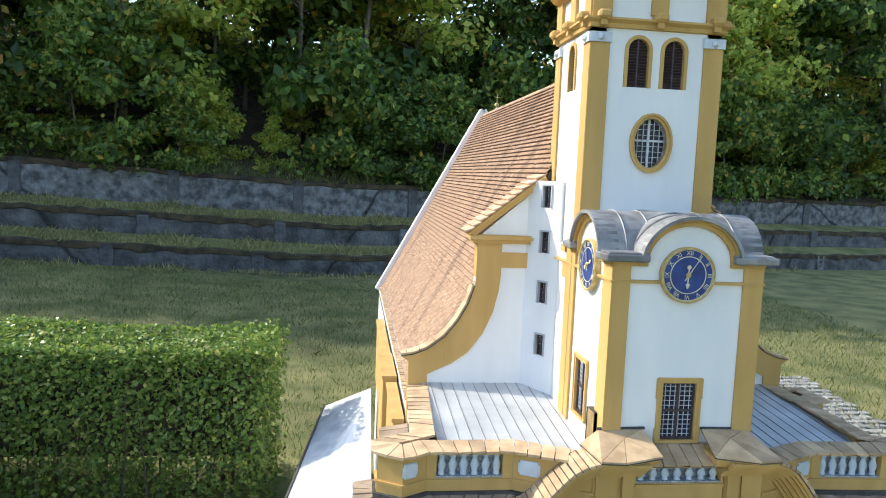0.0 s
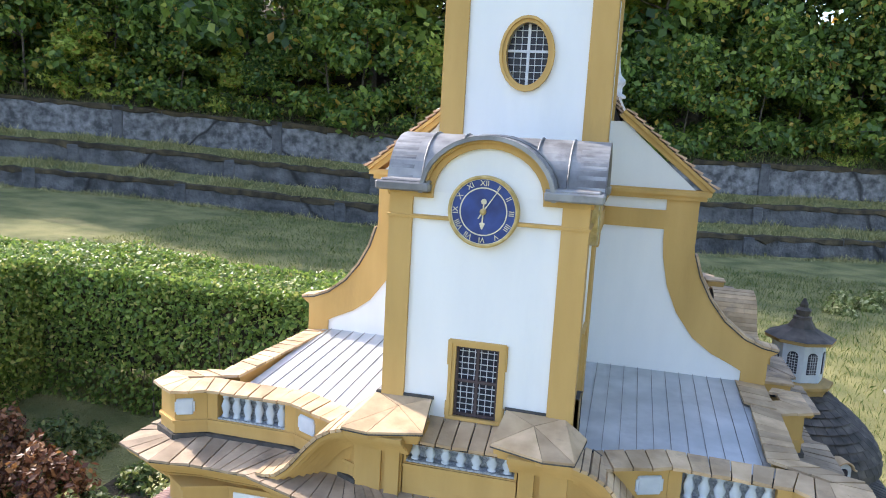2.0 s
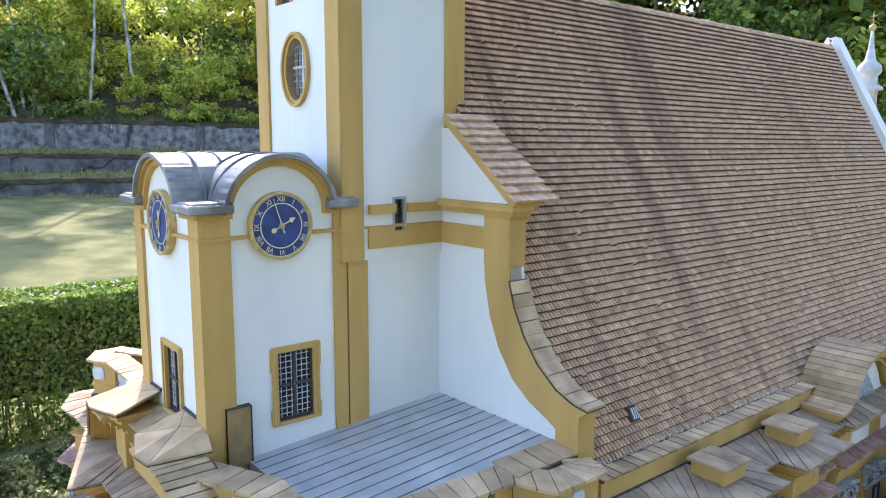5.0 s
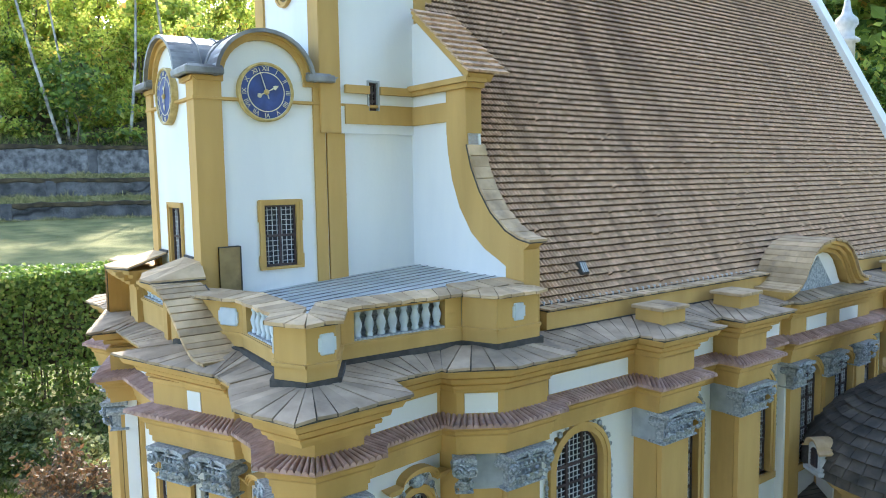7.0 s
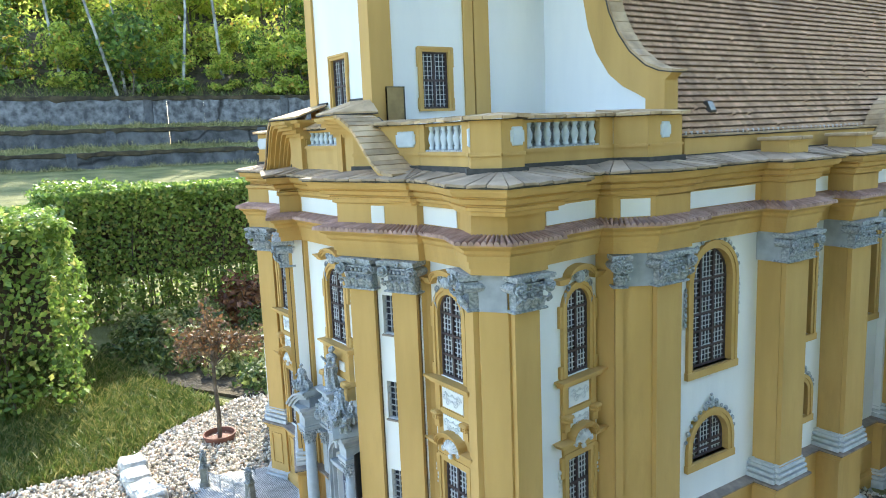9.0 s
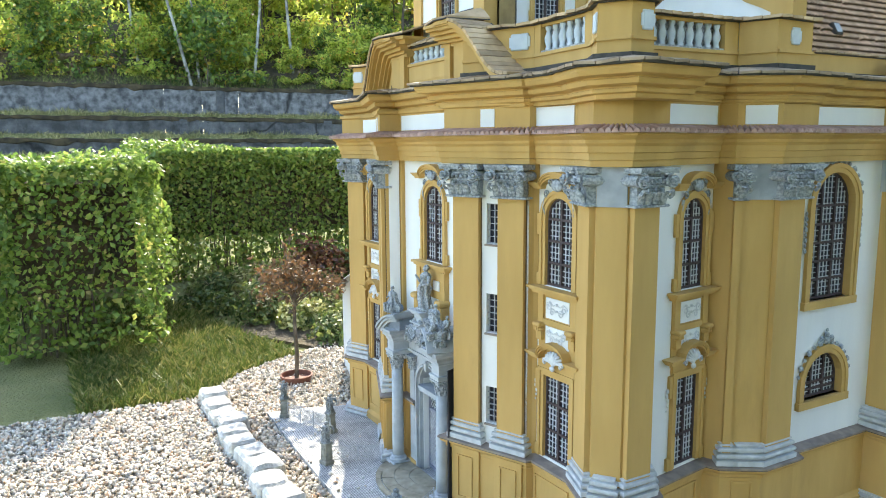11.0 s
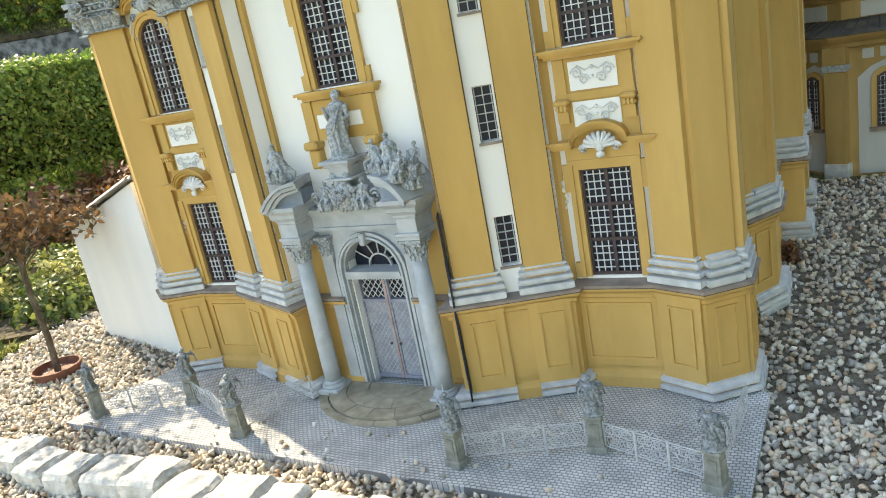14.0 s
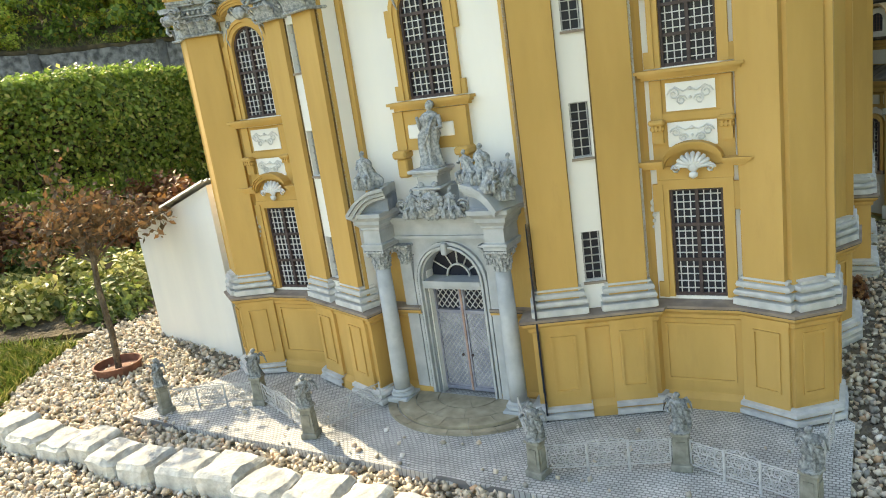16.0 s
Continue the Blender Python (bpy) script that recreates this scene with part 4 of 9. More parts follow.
sh = shoulder(1)
for s in (1, -1):
    out = [(0.0, 1.40), (0.775, 1.40), (0.775, 1.665), *sh[-2::-1], (0.522, 2.10), (0.522, 2.15), (0.28, 2.36), (0.0, 2.36)]
    bm = bmesh.new()
    upright(bm, [(XC + s * u, z) for u, z in out], GY0, GY1)
    part("gable_wall", bm, WHITE, church)
    # ochre band along the curve, down the foot and across the top
    inner = [(0.43, 2.0), (0.435, 1.94), (0.455, 1.85), (0.492, 1.765), (0.548, 1.69), (0.61, 1.645), (0.67, 1.618), (0.705, 1.60)]
    bm = bmesh.new()
    ribbon(bm, [(XC + s * u, z) for u, z in sh], [(XC + s * u, z) for u, z in inner], GY0 - 0.008, GY1 - 0.01)
    part("shoulder_band", bm, OCHRE, church, "ochre band along the curved gable shoulder")
    bm = bmesh.new()
    box(bm, *sorted((XC + s * 0.705, XC + s * 0.78)), GY0 - 0.0085, GY1 + 0.003, 1.40, 1.664)
    part("gable_band", bm, OCHRE, church)
    bm = bmesh.new()
    box(bm, *sorted((XC + s * 0.43, XC + s * 0.528)), GY0 - 0.0085, GY1 + 0.003, 1.99, 2.145)
    part("gable_band", bm, OCHRE, church)
    bm = bmesh.new()
    box(bm, *sorted((XC + s * 0.2, XC + s * 0.43)), GY0 - 0.008, GY1 - 0.02, 2.03, 2.09)
    part("gable_band", bm, OCHRE, church)
    bm = bmesh.new()
    for d, z0, z1 in ((0.018, 2.125, 2.14), (0.030, 2.14, 2.152), (0.022, 2.152, 2.158)):
        box(bm, *sorted((XC + s * 0.2, XC + s * (0.53 + d))), GY0 - d, GY1, z0, z1)
    part("gable_cornice", bm, OCHRE, church)
    # raking cornice and the tiles that cover it
    a, b = Vector((0.27, 2.385)), Vector((0.56, 2.152))
    t = (b - a).normalized()
    nrm = Vector((-t.y, t.x)) * (1 if -t.y > 0 else -1)
    bm = bmesh.new()
    for d, lo, hi in ((0.016, -0.012, 0.004), (0.028, 0.004, 0.014)):
        quad = [a + nrm * lo, b + nrm * lo, b + nrm * hi, a + nrm * hi]
        upright(bm, [(XC + s * q.x, q.y) for q in quad], GY0 - d, GY1 + 0.02)
    part("raking_cornice", bm, OCHRE, church)
    bm = bmesh.new()
    n = 11
    for k in range(n):
        q0, q1 = a.lerp(b, k / n), a.lerp(b, (k + 1.12) / n)
        quad = [q0 + nrm * 0.015, q1 + nrm * 0.021, q1 + nrm * 0.029, q0 + nrm * 0.019]
        for j in range(4):
            y = GY0 - 0.034 + j * 0.04
            upright(bm, [(XC + s * q.x, q.y) for q in quad], y, y + 0.0385)
    tagged(part("verge_tiles", bm, ROOFTILE, church, "weathered clay tiles on the raking gable edge"), kind="stuff")
    # slabs on top of the curved shoulder
    cover = new("shoulder_cover")
    cover.parent = church
    tagged(cover, label="brownish cover slabs on the gable shoulder")
    line = [Vector(p) for p in sh]
    fine = [line[i].lerp(line[i + 1], f) for i in range(len(line) - 1) for f in (0, 0.5)] + [line[-1]]
    for q0, q1 in zip(fine[2:], fine[3:]):
        d = (q1 - q0).normalized()
        up = Vector((-d.y, d.x))
        up = up if up.x + up.y > 0 else -up
        q0 = q0 + d * 0.003
        bm = bmesh.new()
        upright(bm, [(XC + s * q.x, q.y) for q in (q0 - d * 0.003, q1, q1 + up * 0.0035, q0 - d * 0.003 + up * 0.0035)], GY0 - 0.0125, GY1 + 0.004)
        part("bed", bm, SEAM, cover)
        quad = [q0 + up * 0.003, q1 + up * 0.003, q1 + up * 0.011, q0 + up * 0.011]
        bm = bmesh.new()
        upright(bm, [(XC + s * q.x, q.y) for q in quad], GY0 - 0.010, GY1 + 0.006)
        part("slab", bm, SLAB, cover)
# nave end gable
bm = bmesh.new()
upright(bm, [(XC - 0.78, 1.40), (XC + 0.78, 1.40), (XC, 2.90)], 5.80, 5.86)
part("gable_wall", bm, WHITE, church, "white raised end gable")

# ---- windows ----


def pane_frame(win, w, z0, z1, arched, nx, ny, depth, lights=(2, 3), bar=0.0018):
    """Dark glass, brown casement bars and a pale grille, set back in the opening."""
    rise = w / 2 if arched else 0.0
    zs = z1 - rise
    bm = bmesh.new()
    outline = [(-w / 2, z0), (w / 2, z0), (w / 2, zs), *(arch(w, zs, rise, 10)[1:-1] if arched else ()), (-w / 2, zs)]
    upright(bm, outline, depth, depth + 0.004)
    part("pane", bm, GLASS, win)

    def top(x):
        return zs + (rise * math.sqrt(max(0.0, 1 - (2 * x / w) ** 2)) if arched else 0.0)

    bm = bmesh.new()
    b = bar
    for i in range(1, nx):
        x = -w / 2 + w * i / nx
        box(bm, x - b / 2, x + b / 2, depth - 0.006, depth - 0.003, z0, top(x))
    for j in range(1, ny):
        z = z0 + (z1 - z0) * j / ny
        half = w / 2 if z <= zs else w / 2 * math.sqrt(max(0.0, 1 - ((z - zs) / rise) ** 2))
        box(bm, -half, half, depth - 0.0055, depth - 0.0025, z - b / 2, z + b / 2)
    part("grille", bm, GRILLE, win, "pale lattice grille")
    c = 0.0072

    def casement_bar(*q):
        bm = bmesh.new()
        box(bm, *q)
        part("casement_bar", bm, CASEMENT, win)

    for i in range(lights[0] + 1):
        x = -w / 2 + c / 2 + (w - c) * i / lights[0]
        casement_bar(x - c / 2, x + c / 2, depth - 0.010, depth - 0.001, z0, top(min(abs(x), w / 2 - c) * (1 if x > 0 else -1)))
    for j in range(lights[1] + 1):
        z = z0 + c / 2 + (zs - z0 - c) * j / lights[1]
        casement_bar(-w / 2, w / 2, depth - 0.0095, depth - 0.0015, z - c / 2, z + c / 2)
    if arched:
        bm = bmesh.new()
        ribbon(bm, arch(w, zs, rise, 10), arch(w - 2 * c, zs, rise - c, 10), depth - 0.0097, depth - 0.001)
        part("casement_arch", bm, CASEMENT, win)


def surround(win, w, z0, z1, arched, width, proud, mat=OCHRE, ears=0.0, steps=2):
    """A stepped architrave round the opening."""
    rise = w / 2 if arched else 0.0
    bm = bmesh.new()
    for k in range(steps):
        o0, o1 = width * k / steps - (0.0 if k else 0.0014), width * (k + 1) / steps
        y = -proud * (1 - 0.45 * k / steps) if k else -proud
        y = -proud + 0.35 * proud * (steps - 1 - k)
        zs = z1 - rise
        if arched:
            inner = [(w / 2 + o0, z0)] + arch(w + 2 * o0, zs, rise + o0, 12) + [(-w / 2 - o0, z0)]
            outer = [(w / 2 + o1, z0)] + arch(w + 2 * o1, zs, rise + o1, 12) + [(-w / 2 - o1, z0)]
        else:
            inner = [(w / 2 + o0, z0), (w / 2 + o0, z1 + o0), (-w / 2 - o0, z1 + o0), (-w / 2 - o0, z0)]
            outer = [(w / 2 + o1, z0), (w / 2 + o1, z1 + o1), (-w / 2 - o1, z1 + o1), (-w / 2 - o1, z0)]
        ribbon(bm, outer, inner, y, 0.02)
    if ears:
        zs = z1 - rise
        for sgn in (1, -1):
            x0, x1 = sorted((sgn * (w / 2 + width), sgn * (w / 2 + width + ears)))
            box(bm, x0, x1, -proud * 0.8, 0.02, zs - 0.05, zs + 0.012)
            box(bm, x0, x1, -proud * 0.8, 0.02, z0, z0 + 0.035)
    part("surround", bm, mat, win, "stepped ochre surround")


def cornice_bar(bm, w, z, proud, h=0.02):
    for k, (e, y) in enumerate(((0.0, 0.6), (0.006, 0.8), (0.012, 1.0))):
        box(bm, -w / 2 - e, w / 2 + e, -proud * y, 0.02, z + h * k / 3, z + h * (k + 1) / 3)


def scroll(bm, x, y, z, r, turn=1, n=12, thick=0.0032):
    pts = [(x + turn * r * (1 - i / (n + 3)) * math.cos(i * 0.85), y - 0.0004 * i, z + r * (1 - i / (n + 3)) * math.sin(i * 0.85)) for i in range(n)]
    tube(bm, pts, thick, 4)


def shell(win, z, size, proud):
    """A stucco shell ornament with ribs and side scrolls."""
    bm = bmesh.new()
    ball(bm, (0, -proud, z + size * 0.1), size * 0.34, 2, (1, 0.45, 1.1))
    for i in range(9):
        a = math.pi * (0.06 + 0.88 * i / 8)
        p = (size * 0.92 * math.cos(a), -proud * 0.9, z + size * 0.78 * math.sin(a))
        tube(bm, [(size * 0.2 * math.cos(a), -proud * 1.2, z + size * 0.2 * math.sin(a)), p], size * 0.085, 5, size * 0.15)
        ball(bm, p, size * 0.15, 1, (1, 0.6, 1))
    for sgn in (1, -1):
        scroll(bm, sgn * size * 0.95, -proud, z - size * 0.05, size * 0.25, sgn, thick=size * 0.07)
    ball(bm, (0, -proud * 1.1, z - size * 0.42), size * 0.3, 1, (1, 0.6, 0.8))
    part("shell_ornament", bm, STUCCO, win, "pale stucco shell ornament", smooth=True)


def segment_hood(bm, w, z, rise, proud, side):
    """A segmental hood: straight ends and a bow in the middle."""
    c = w / 2 - side
    for o0, o1, y in ((0.0, 0.007, 0.7), (0.007, 0.013, 0.85), (0.013, 0.018, 1.0)):
        inner = [(w / 2 + o0, z + o0), (c, z + o0)] + [(c * math.cos(math.pi * i / 10), z + o0 + rise * math.sin(math.pi * i / 10)) for i in range(1, 10)] + [(-c, z + o0), (-w / 2 - o0, z + o0)]
        outer = [(w / 2 + o1, z + o1), (c, z + o1)] + [(c * math.cos(math.pi * i / 10), z + o1 + rise * math.sin(math.pi * i / 10)) for i in range(1, 10)] + [(-c, z + o1), (-w / 2 - o1, z + o1)]
        ribbon(bm, outer, inner, -proud * y, 0.02)


def relief_panel(win, w, z0, z1, seed):
    """A white stucco field with tendrils."""
    bm = bmesh.new()
    box(bm, -w / 2, w / 2, -0.0065, 0.01, z0, z1)
    part("stucco_field", bm, WHITE, win)
    bm = bmesh.new()
    r, zc = (z1 - z0) * 0.28, (z0 + z1) / 2
    for sgn in (1, -1):
        scroll(bm, sgn * w * 0.33, -0.008, zc + r * 0.35, r * 0.8, sgn, thick=0.0018)
        scroll(bm, sgn * w * 0.18, -0.008, zc - r * 0.5, r * 0.7, -sgn, thick=0.0018)
        tube(bm, [(0, -0.008, zc + r), (sgn * w * 0.14, -0.009, zc + r * 0.6), (sgn * w * 0.3, -0.009, zc + r * 1.25), (sgn * w * 0.43, -0.008, zc + r * 0.7)], 0.0018, 4)
    ball(bm, (0, -0.008, zc + r * 0.9), 0.005, 1)
    ball(bm, (0, -0.008, zc - r * 0.2), 0.004, 1)
    part("stucco_relief", bm, STUCCO, win, "pale stucco tendril relief")


def hanging_console(bm, x, z):
    """An ochre scroll bracket with a drop below it."""
    soft_box(bm, x - 0.017, x + 0.017, -0.03, 0.02, z, z + 0.012, 0.004)
    soft_box(bm, x - 0.015, x + 0.015, -0.024, 0.02, z - 0.014, z, 0.005)
    box(bm, x - 0.012, x + 0.012, -0.016, 0.02, z - 0.04, z - 0.014)
    for i in (-1, 0, 1):
        box(bm, x + i * 0.008 - 0.0025, x + i * 0.008 + 0.0025, -0.026, 0, z - 0.012, z + 0.01)


for p0, p1, c, w, z0, z1, style in WINDOWS:
    m, length = along(p0, p1)
    m = m @ Matrix.Translation((c, 0, 0))
    win = new("window")
    win.parent, win.matrix_basis = church, m
    if style == "slot":
        bm = bmesh.new()
        box(bm, -w / 2, w / 2, 0.018, 0.022, z0, z1)
        part("pane", bm, GLASS, win)
        bm = bmesh.new()
        for x in (-w / 2 + 0.003, 0, w / 2 - 0.003):
            box(bm, x - 0.0012, x + 0.0012, 0.012, 0.016, z0, z1)
        for j in range(7):
            z = z0 + 0.002 + (z1 - z0 - 0.004) * j / 6
            box(bm, -w / 2, w / 2, 0.0095, 0.0155, z - 0.0009, z + 0.0009)
        part("grille", bm, IRON, win, "thin grey iron grille")
        bm = bmesh.new()
        box(bm, -w / 2 - 0.004, w / 2 + 0.004, -0.006, 0.012, z0 - 0.006, z0 - 0.0005)
        part("window_sill", bm, LEDGE, win)
    elif style in ("lower", "upper", "saint"):
        arched = style != "lower"
        pane_frame(win, w, z0, z1, arched, 8, 16 if arched else 15, 0.013, bar=0.0022)
        surround(win, w, z0, z1, arched, 0.021, 0.012, ears=0.012)
        if style in ("upper", "saint"):
            bm = bmesh.new()
            cornice_bar(bm, w + 0.078, z0 - 0.024, 0.034, 0.021)
            part("window_sill", bm, OCHRE, win, "projecting ochre sill")
            bm = bmesh.new()
            segment_hood(bm, w + 0.075, z1 + 0.022, 0.032, 0.03, 0.03)
            part("hood", bm, OCHRE, win, "curved ochre hood moulding")
            bm = bmesh.new()
            ball(bm, (0, -0.014, z1 + 0.034), 0.02, 2, (1.2, 0.5, 0.9))
            for sgn in (1, -1):
                scroll(bm, sgn * 0.024, -0.014, z1 + 0.04, 0.014, sgn)
                scroll(bm, sgn * 0.05, -0.010, z1 + 0.008, 0.011, -sgn)
                tube(bm, [(sgn * 0.058, -0.008, z1 - 0.004), (sgn * 0.066, -0.010, z1 - 0.03), (sgn * 0.06, -0.006, z1 - 0.052)], 0.005, 5, 0.002)
            part("head_ornament", bm, CARVED, win, "grey stucco scrollwork", smooth=True)
        if style == "upper":
            zs = z0 - 0.026
            bm = bmesh.new()
            hw = w / 2 + 0.026
            box(bm, -hw, hw, -0.004, 0.02, zs - 0.19, zs)
            for x in (-hw + 0.014, hw - 0.014):
                box(bm, x - 0.012, x + 0.012, -0.010, 0.02, zs - 0.12, zs)
                hanging_console(bm, x, zs - 0.095)
            box(bm, -hw, hw, -0.009, 0.01, zs - 0.088, zs - 0.072)
            part("apron", bm, OCHRE, win, "ochre apron with scroll brackets")
            relief_panel(win, w * 0.86, zs - 0.068, zs - 0.008, 1)
            relief_panel(win, w * 0.86, zs - 0.145, zs - 0.092, 2)
        if style == "lower":
            bm = bmesh.new()
            segment_hood(bm, w + 0.092, z1 + 0.048, 0.04, 0.036, 0.042)
            box(bm, -w / 2 - 0.022, w / 2 + 0.022, -0.009, 0.02, z1 + 0.02, z1 + 0.05)
            part("hood", bm, OCHRE, win, "curved ochre hood moulding")
            shell(win, z1 + 0.048, 0.038, 0.02)
            bm = bmesh.new()
            for sgn in (1, -1):
                for k in range(5):
                    ball(bm, (sgn * (w / 2 + 0.036 + 0.003 * math.sin(k * 2)), -0.004, z1 - 0.03 - 0.014 * k), 0.0075 - 0.001 * k, 1, (1, 0.6, 1.2))
            part("garland", bm, STUCCO, win, "pale stucco garland")
    elif style in ("big", "halfround"):
        rise = min(w / 2, z1 - z0)
        pane_frame(win, w, z0, z1, True, 12, 24 if style == "big" else 9, 0.026, lights=(3, 5 if style == "big" else 2), bar=0.0017)
        surround(win, w, z0, z1, True, 0.026, 0.012)
        bm = bmesh.new()
        box(bm, -w / 2 - 0.03, w / 2 + 0.03, -0.014, 0.02, z0 - 0.024, z0)
        part("window_sill", bm, OCHRE, win, "ochre sill")
        bm = bmesh.new()
        zs = z1 - w / 2
        for i in range(13):
            a = math.pi * (0.08 + 0.84 * i / 12)
            q = w / 2 + 0.034
            ball(bm, (q * math.cos(a), -0.006, zs + q * math.sin(a)), 0.008 + 0.003 * (i % 2), 1, (1, 0.6, 1))
        for r, zz in ((0.016, 0.04), (0.011, 0.058), (0.007, 0.072)):
            ball(bm, (0, -0.008, z1 + zz), r, 1, (1, 0.6, 1))
        for sgn in (1, -1):
            scroll(bm, sgn * 0.022, -0.008, z1 + 0.042, 0.012, sgn)
            if style == "big":
                for k in range(8):
                    ball(bm, (sgn * (w / 2 + 0.034), -0.005, zs - 0.02 - 0.016 * k), 0.006 + 0.002 * (k % 2), 1, (1, 0.6, 1.3))
        part("head_ornament", bm, CARVED, win, "grey stucco scrollwork")
    elif style == "tower":
        pane_frame(win, w, z0, z1, False, 7, 12, 0.014, lights=(2, 2), bar=0.0015)
        surround(win, w, z0, z1, False, 0.015, 0.009, ears=0.004)
        bm = bmesh.new()
        box(bm, -w / 2 - 0.017, w / 2 + 0.017, -0.010, 0.02, z0 - 0.008, z0)
        part("window_sill", bm, OCHRE, win)
    elif style == "slit":
        pane_frame(win, w, z0, z1, False, 3, 6, 0.02, lights=(2, 3), bar=0.0011)
        surround(win, w, z0, z1, False, 0.005, 0.004, STONE, steps=1)
    elif style == "oval":
        zc, rz = (z0 + z1) / 2, (z1 - z0) / 2
        ring = [(w / 2 * math.cos(2 * math.pi * i / 24), zc + rz * math.sin(2 * math.pi * i / 24)) for i in range(25)]
        bm = bmesh.new()
        upright(bm, ring[:-1], 0.026, 0.03)
        part("pane", bm, GLASS, win)
        for k, (o0, o1, y) in enumerate(((0.0, 0.010, -0.006), (0.010, 0.018, -0.013))):
            a = [((w / 2 + o0) * math.cos(2 * math.pi * i / 24), zc + (rz + o0) * math.sin(2 * math.pi * i / 24)) for i in range(25)]
            b = [((w / 2 + o1) * math.cos(2 * math.pi * i / 24), zc + (rz + o1) * math.sin(2 * math.pi * i / 24)) for i in range(25)]
            bm = bmesh.new()
            ribbon(bm, b, a, y, 0.025)
            part("surround", bm, OCHRE, win)
        bm = bmesh.new()
        big = [(w / 2 * 1.0, z0), (w / 2, z1), (-w / 2, z1), (-w / 2, z0)]
        for q in range(4):
            cx, cz = big[q]
            corner = [(cx, cz)] + [ring[i] for i in range(25) if (ring[i][0] * cx >= -1e-6 and (ring[i][1] - zc) * (cz - zc) >= -1e-6)]
            body = sorted(corner[1:], key=lambda p: math.atan2((p[1] - zc) / rz, p[0] / (w / 2)) % (2 * math.pi))
            if q == 0:
                body = sorted(body, key=lambda p: (math.atan2((p[1] - zc) / rz, p[0] / (w / 2)) + math.pi) % (2 * math.pi))
            keep = [body[0]] + [b for a, b in zip(body, body[1:]) if (Vector(a) - Vector(b)).length > 1e-4]
            upright(bm, [(cx, cz), *keep], 0.0, 0.03)
        part("spandrel", bm, WHITE, win)
        bm = bmesh.new()
        for i in range(1, 6):
            x = -w / 2 + w * i / 6
            h = rz * math.sqrt(1 - (2 * x / w) ** 2)
            t = 0.008 if i == 3 else 0.0016
            box(bm, x - t / 2, x + t / 2, 0.018, 0.024, zc - h, zc + h)
        for j in range(1, 9):
            z = z0 + 2 * rz * j / 9
            h = w / 2 * math.sqrt(1 - ((z - zc) / rz) ** 2)
            t = 0.0035 if j == 5 else 0.0008
            box(bm, -h, h, 0.0185, 0.0235, z - t, z + t)
        part("grille", bm, GRILLE, win, "pale lattice grille")
    elif style == "belfry":
        surround(win, w, z0, z1, True, 0.011, 0.006, steps=1)
        bm = bmesh.new()
        n = 16
        for j in range(n):
            z = z0 + (z1 - z0) * (j + 0.5) / n
            zs = z1 - w / 2
            h = w / 2 if z < zs else w / 2 * math.sqrt(max(0.01, 1 - ((z - zs) / (w / 2)) ** 2))
            box(bm, -h, h, -0.006, 0.006, -0.0012, 0.0012, Matrix.Translation((0, 0.014, z)) @ Matrix.Rotation(radians(-38), 4, "X"))
        box(bm, -0.003, 0.003, 0.006, 0.02, z0, z1)
        part("louvres", bm, CASEMENT, win, "dark brown belfry louvres")
        bm = bmesh.new()
        upright(bm, [(-w / 2, z0), (w / 2, z0), *arch(w, z1 - w / 2, w / 2, 10)], 0.028, 0.03)
        part("pane", bm, SEAM, win)
        bm = bmesh.new()
        arcp = arch(w, z1 - w / 2, w / 2, 10)
        upright(bm, [(w / 2, z1), *arcp[5::-1]][::1], 0.001, 0.02)
        upright(bm, [(-w / 2, z1), *arcp[10:4:-1]], 0.001, 0.02)
        part("spandrel", bm, WHITE, win)

# ---- nave roof: rows of small pantiles ----
RY0, RY1, RIDGE, EAVE_U, EAVE_Z = 2.838, 5.80, 2.86, 0.745, 1.478


# dark lip colour stands in for the shadow and dirt below each tile row
TILE_EDGE = surface("shaded_dirty_tile_edge", (0.07, 0.043, 0.03), (0.14, 0.088, 0.06), 30, 0.95)


def roof_tiles(s):
    slope = Vector((EAVE_U, EAVE_Z - RIDGE))
    length = slope.length
    rows, step, width = 66, None, 0.0145
    step = length / rows
    d = slope / length
    n = Vector((-d.y, d.x))
    cols = int((RY1 - RY0) / width)
    rng = np.random.RandomState(5 + s)
    wave = [(0.0, 0.0), (0.28, 0.0062), (0.62, 0.0058), (0.98, 0.0)]
    verts, faces, chosen = [], [], []
    for r in range(rows):
        top, low = r * step - 0.006, (r + 1) * step
        for c in range(cols):
            y0 = RY0 + c * width + rng.uniform(-0.0008, 0.0008)
            loose = rng.rand() < 0.012
            lift, slip = rng.uniform(0, 0.0008) + 0.004 * loose, rng.uniform(-0.0007, 0.0007) + 0.006 * loose
            base = []
            for f, h in wave:
                y = y0 + f * width
                for dist, hh in ((top + slip, h + 0.001), (low + slip, h + 0.0125 + lift), (low + slip + 0.0052, 0.0025)):
                    p = d * dist + n * hh
                    base.append((XC + s * p.x, y, RIDGE + p.y))
            near = s > 0 and rows - 16 <= r < rows - 4 and y0 < RY0 + 0.43
            if near and len(chosen) < 288:
                chosen.append(base)
                continue
            k = len(verts)
            verts += base
            for j in range(3):
                a, b = k + 3 * j, k + 3 * j + 3
                faces += [(a, b, b + 1, a + 1), (a + 1, b + 1, b + 2, a + 2)]
    mesh = bpy.data.meshes.new("roof_tiles")
    mesh.from_pydata(verts, [], faces)
    mesh.materials.append(ROOFTILE)
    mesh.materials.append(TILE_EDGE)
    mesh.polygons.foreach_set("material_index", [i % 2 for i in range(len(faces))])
    return mesh, chosen


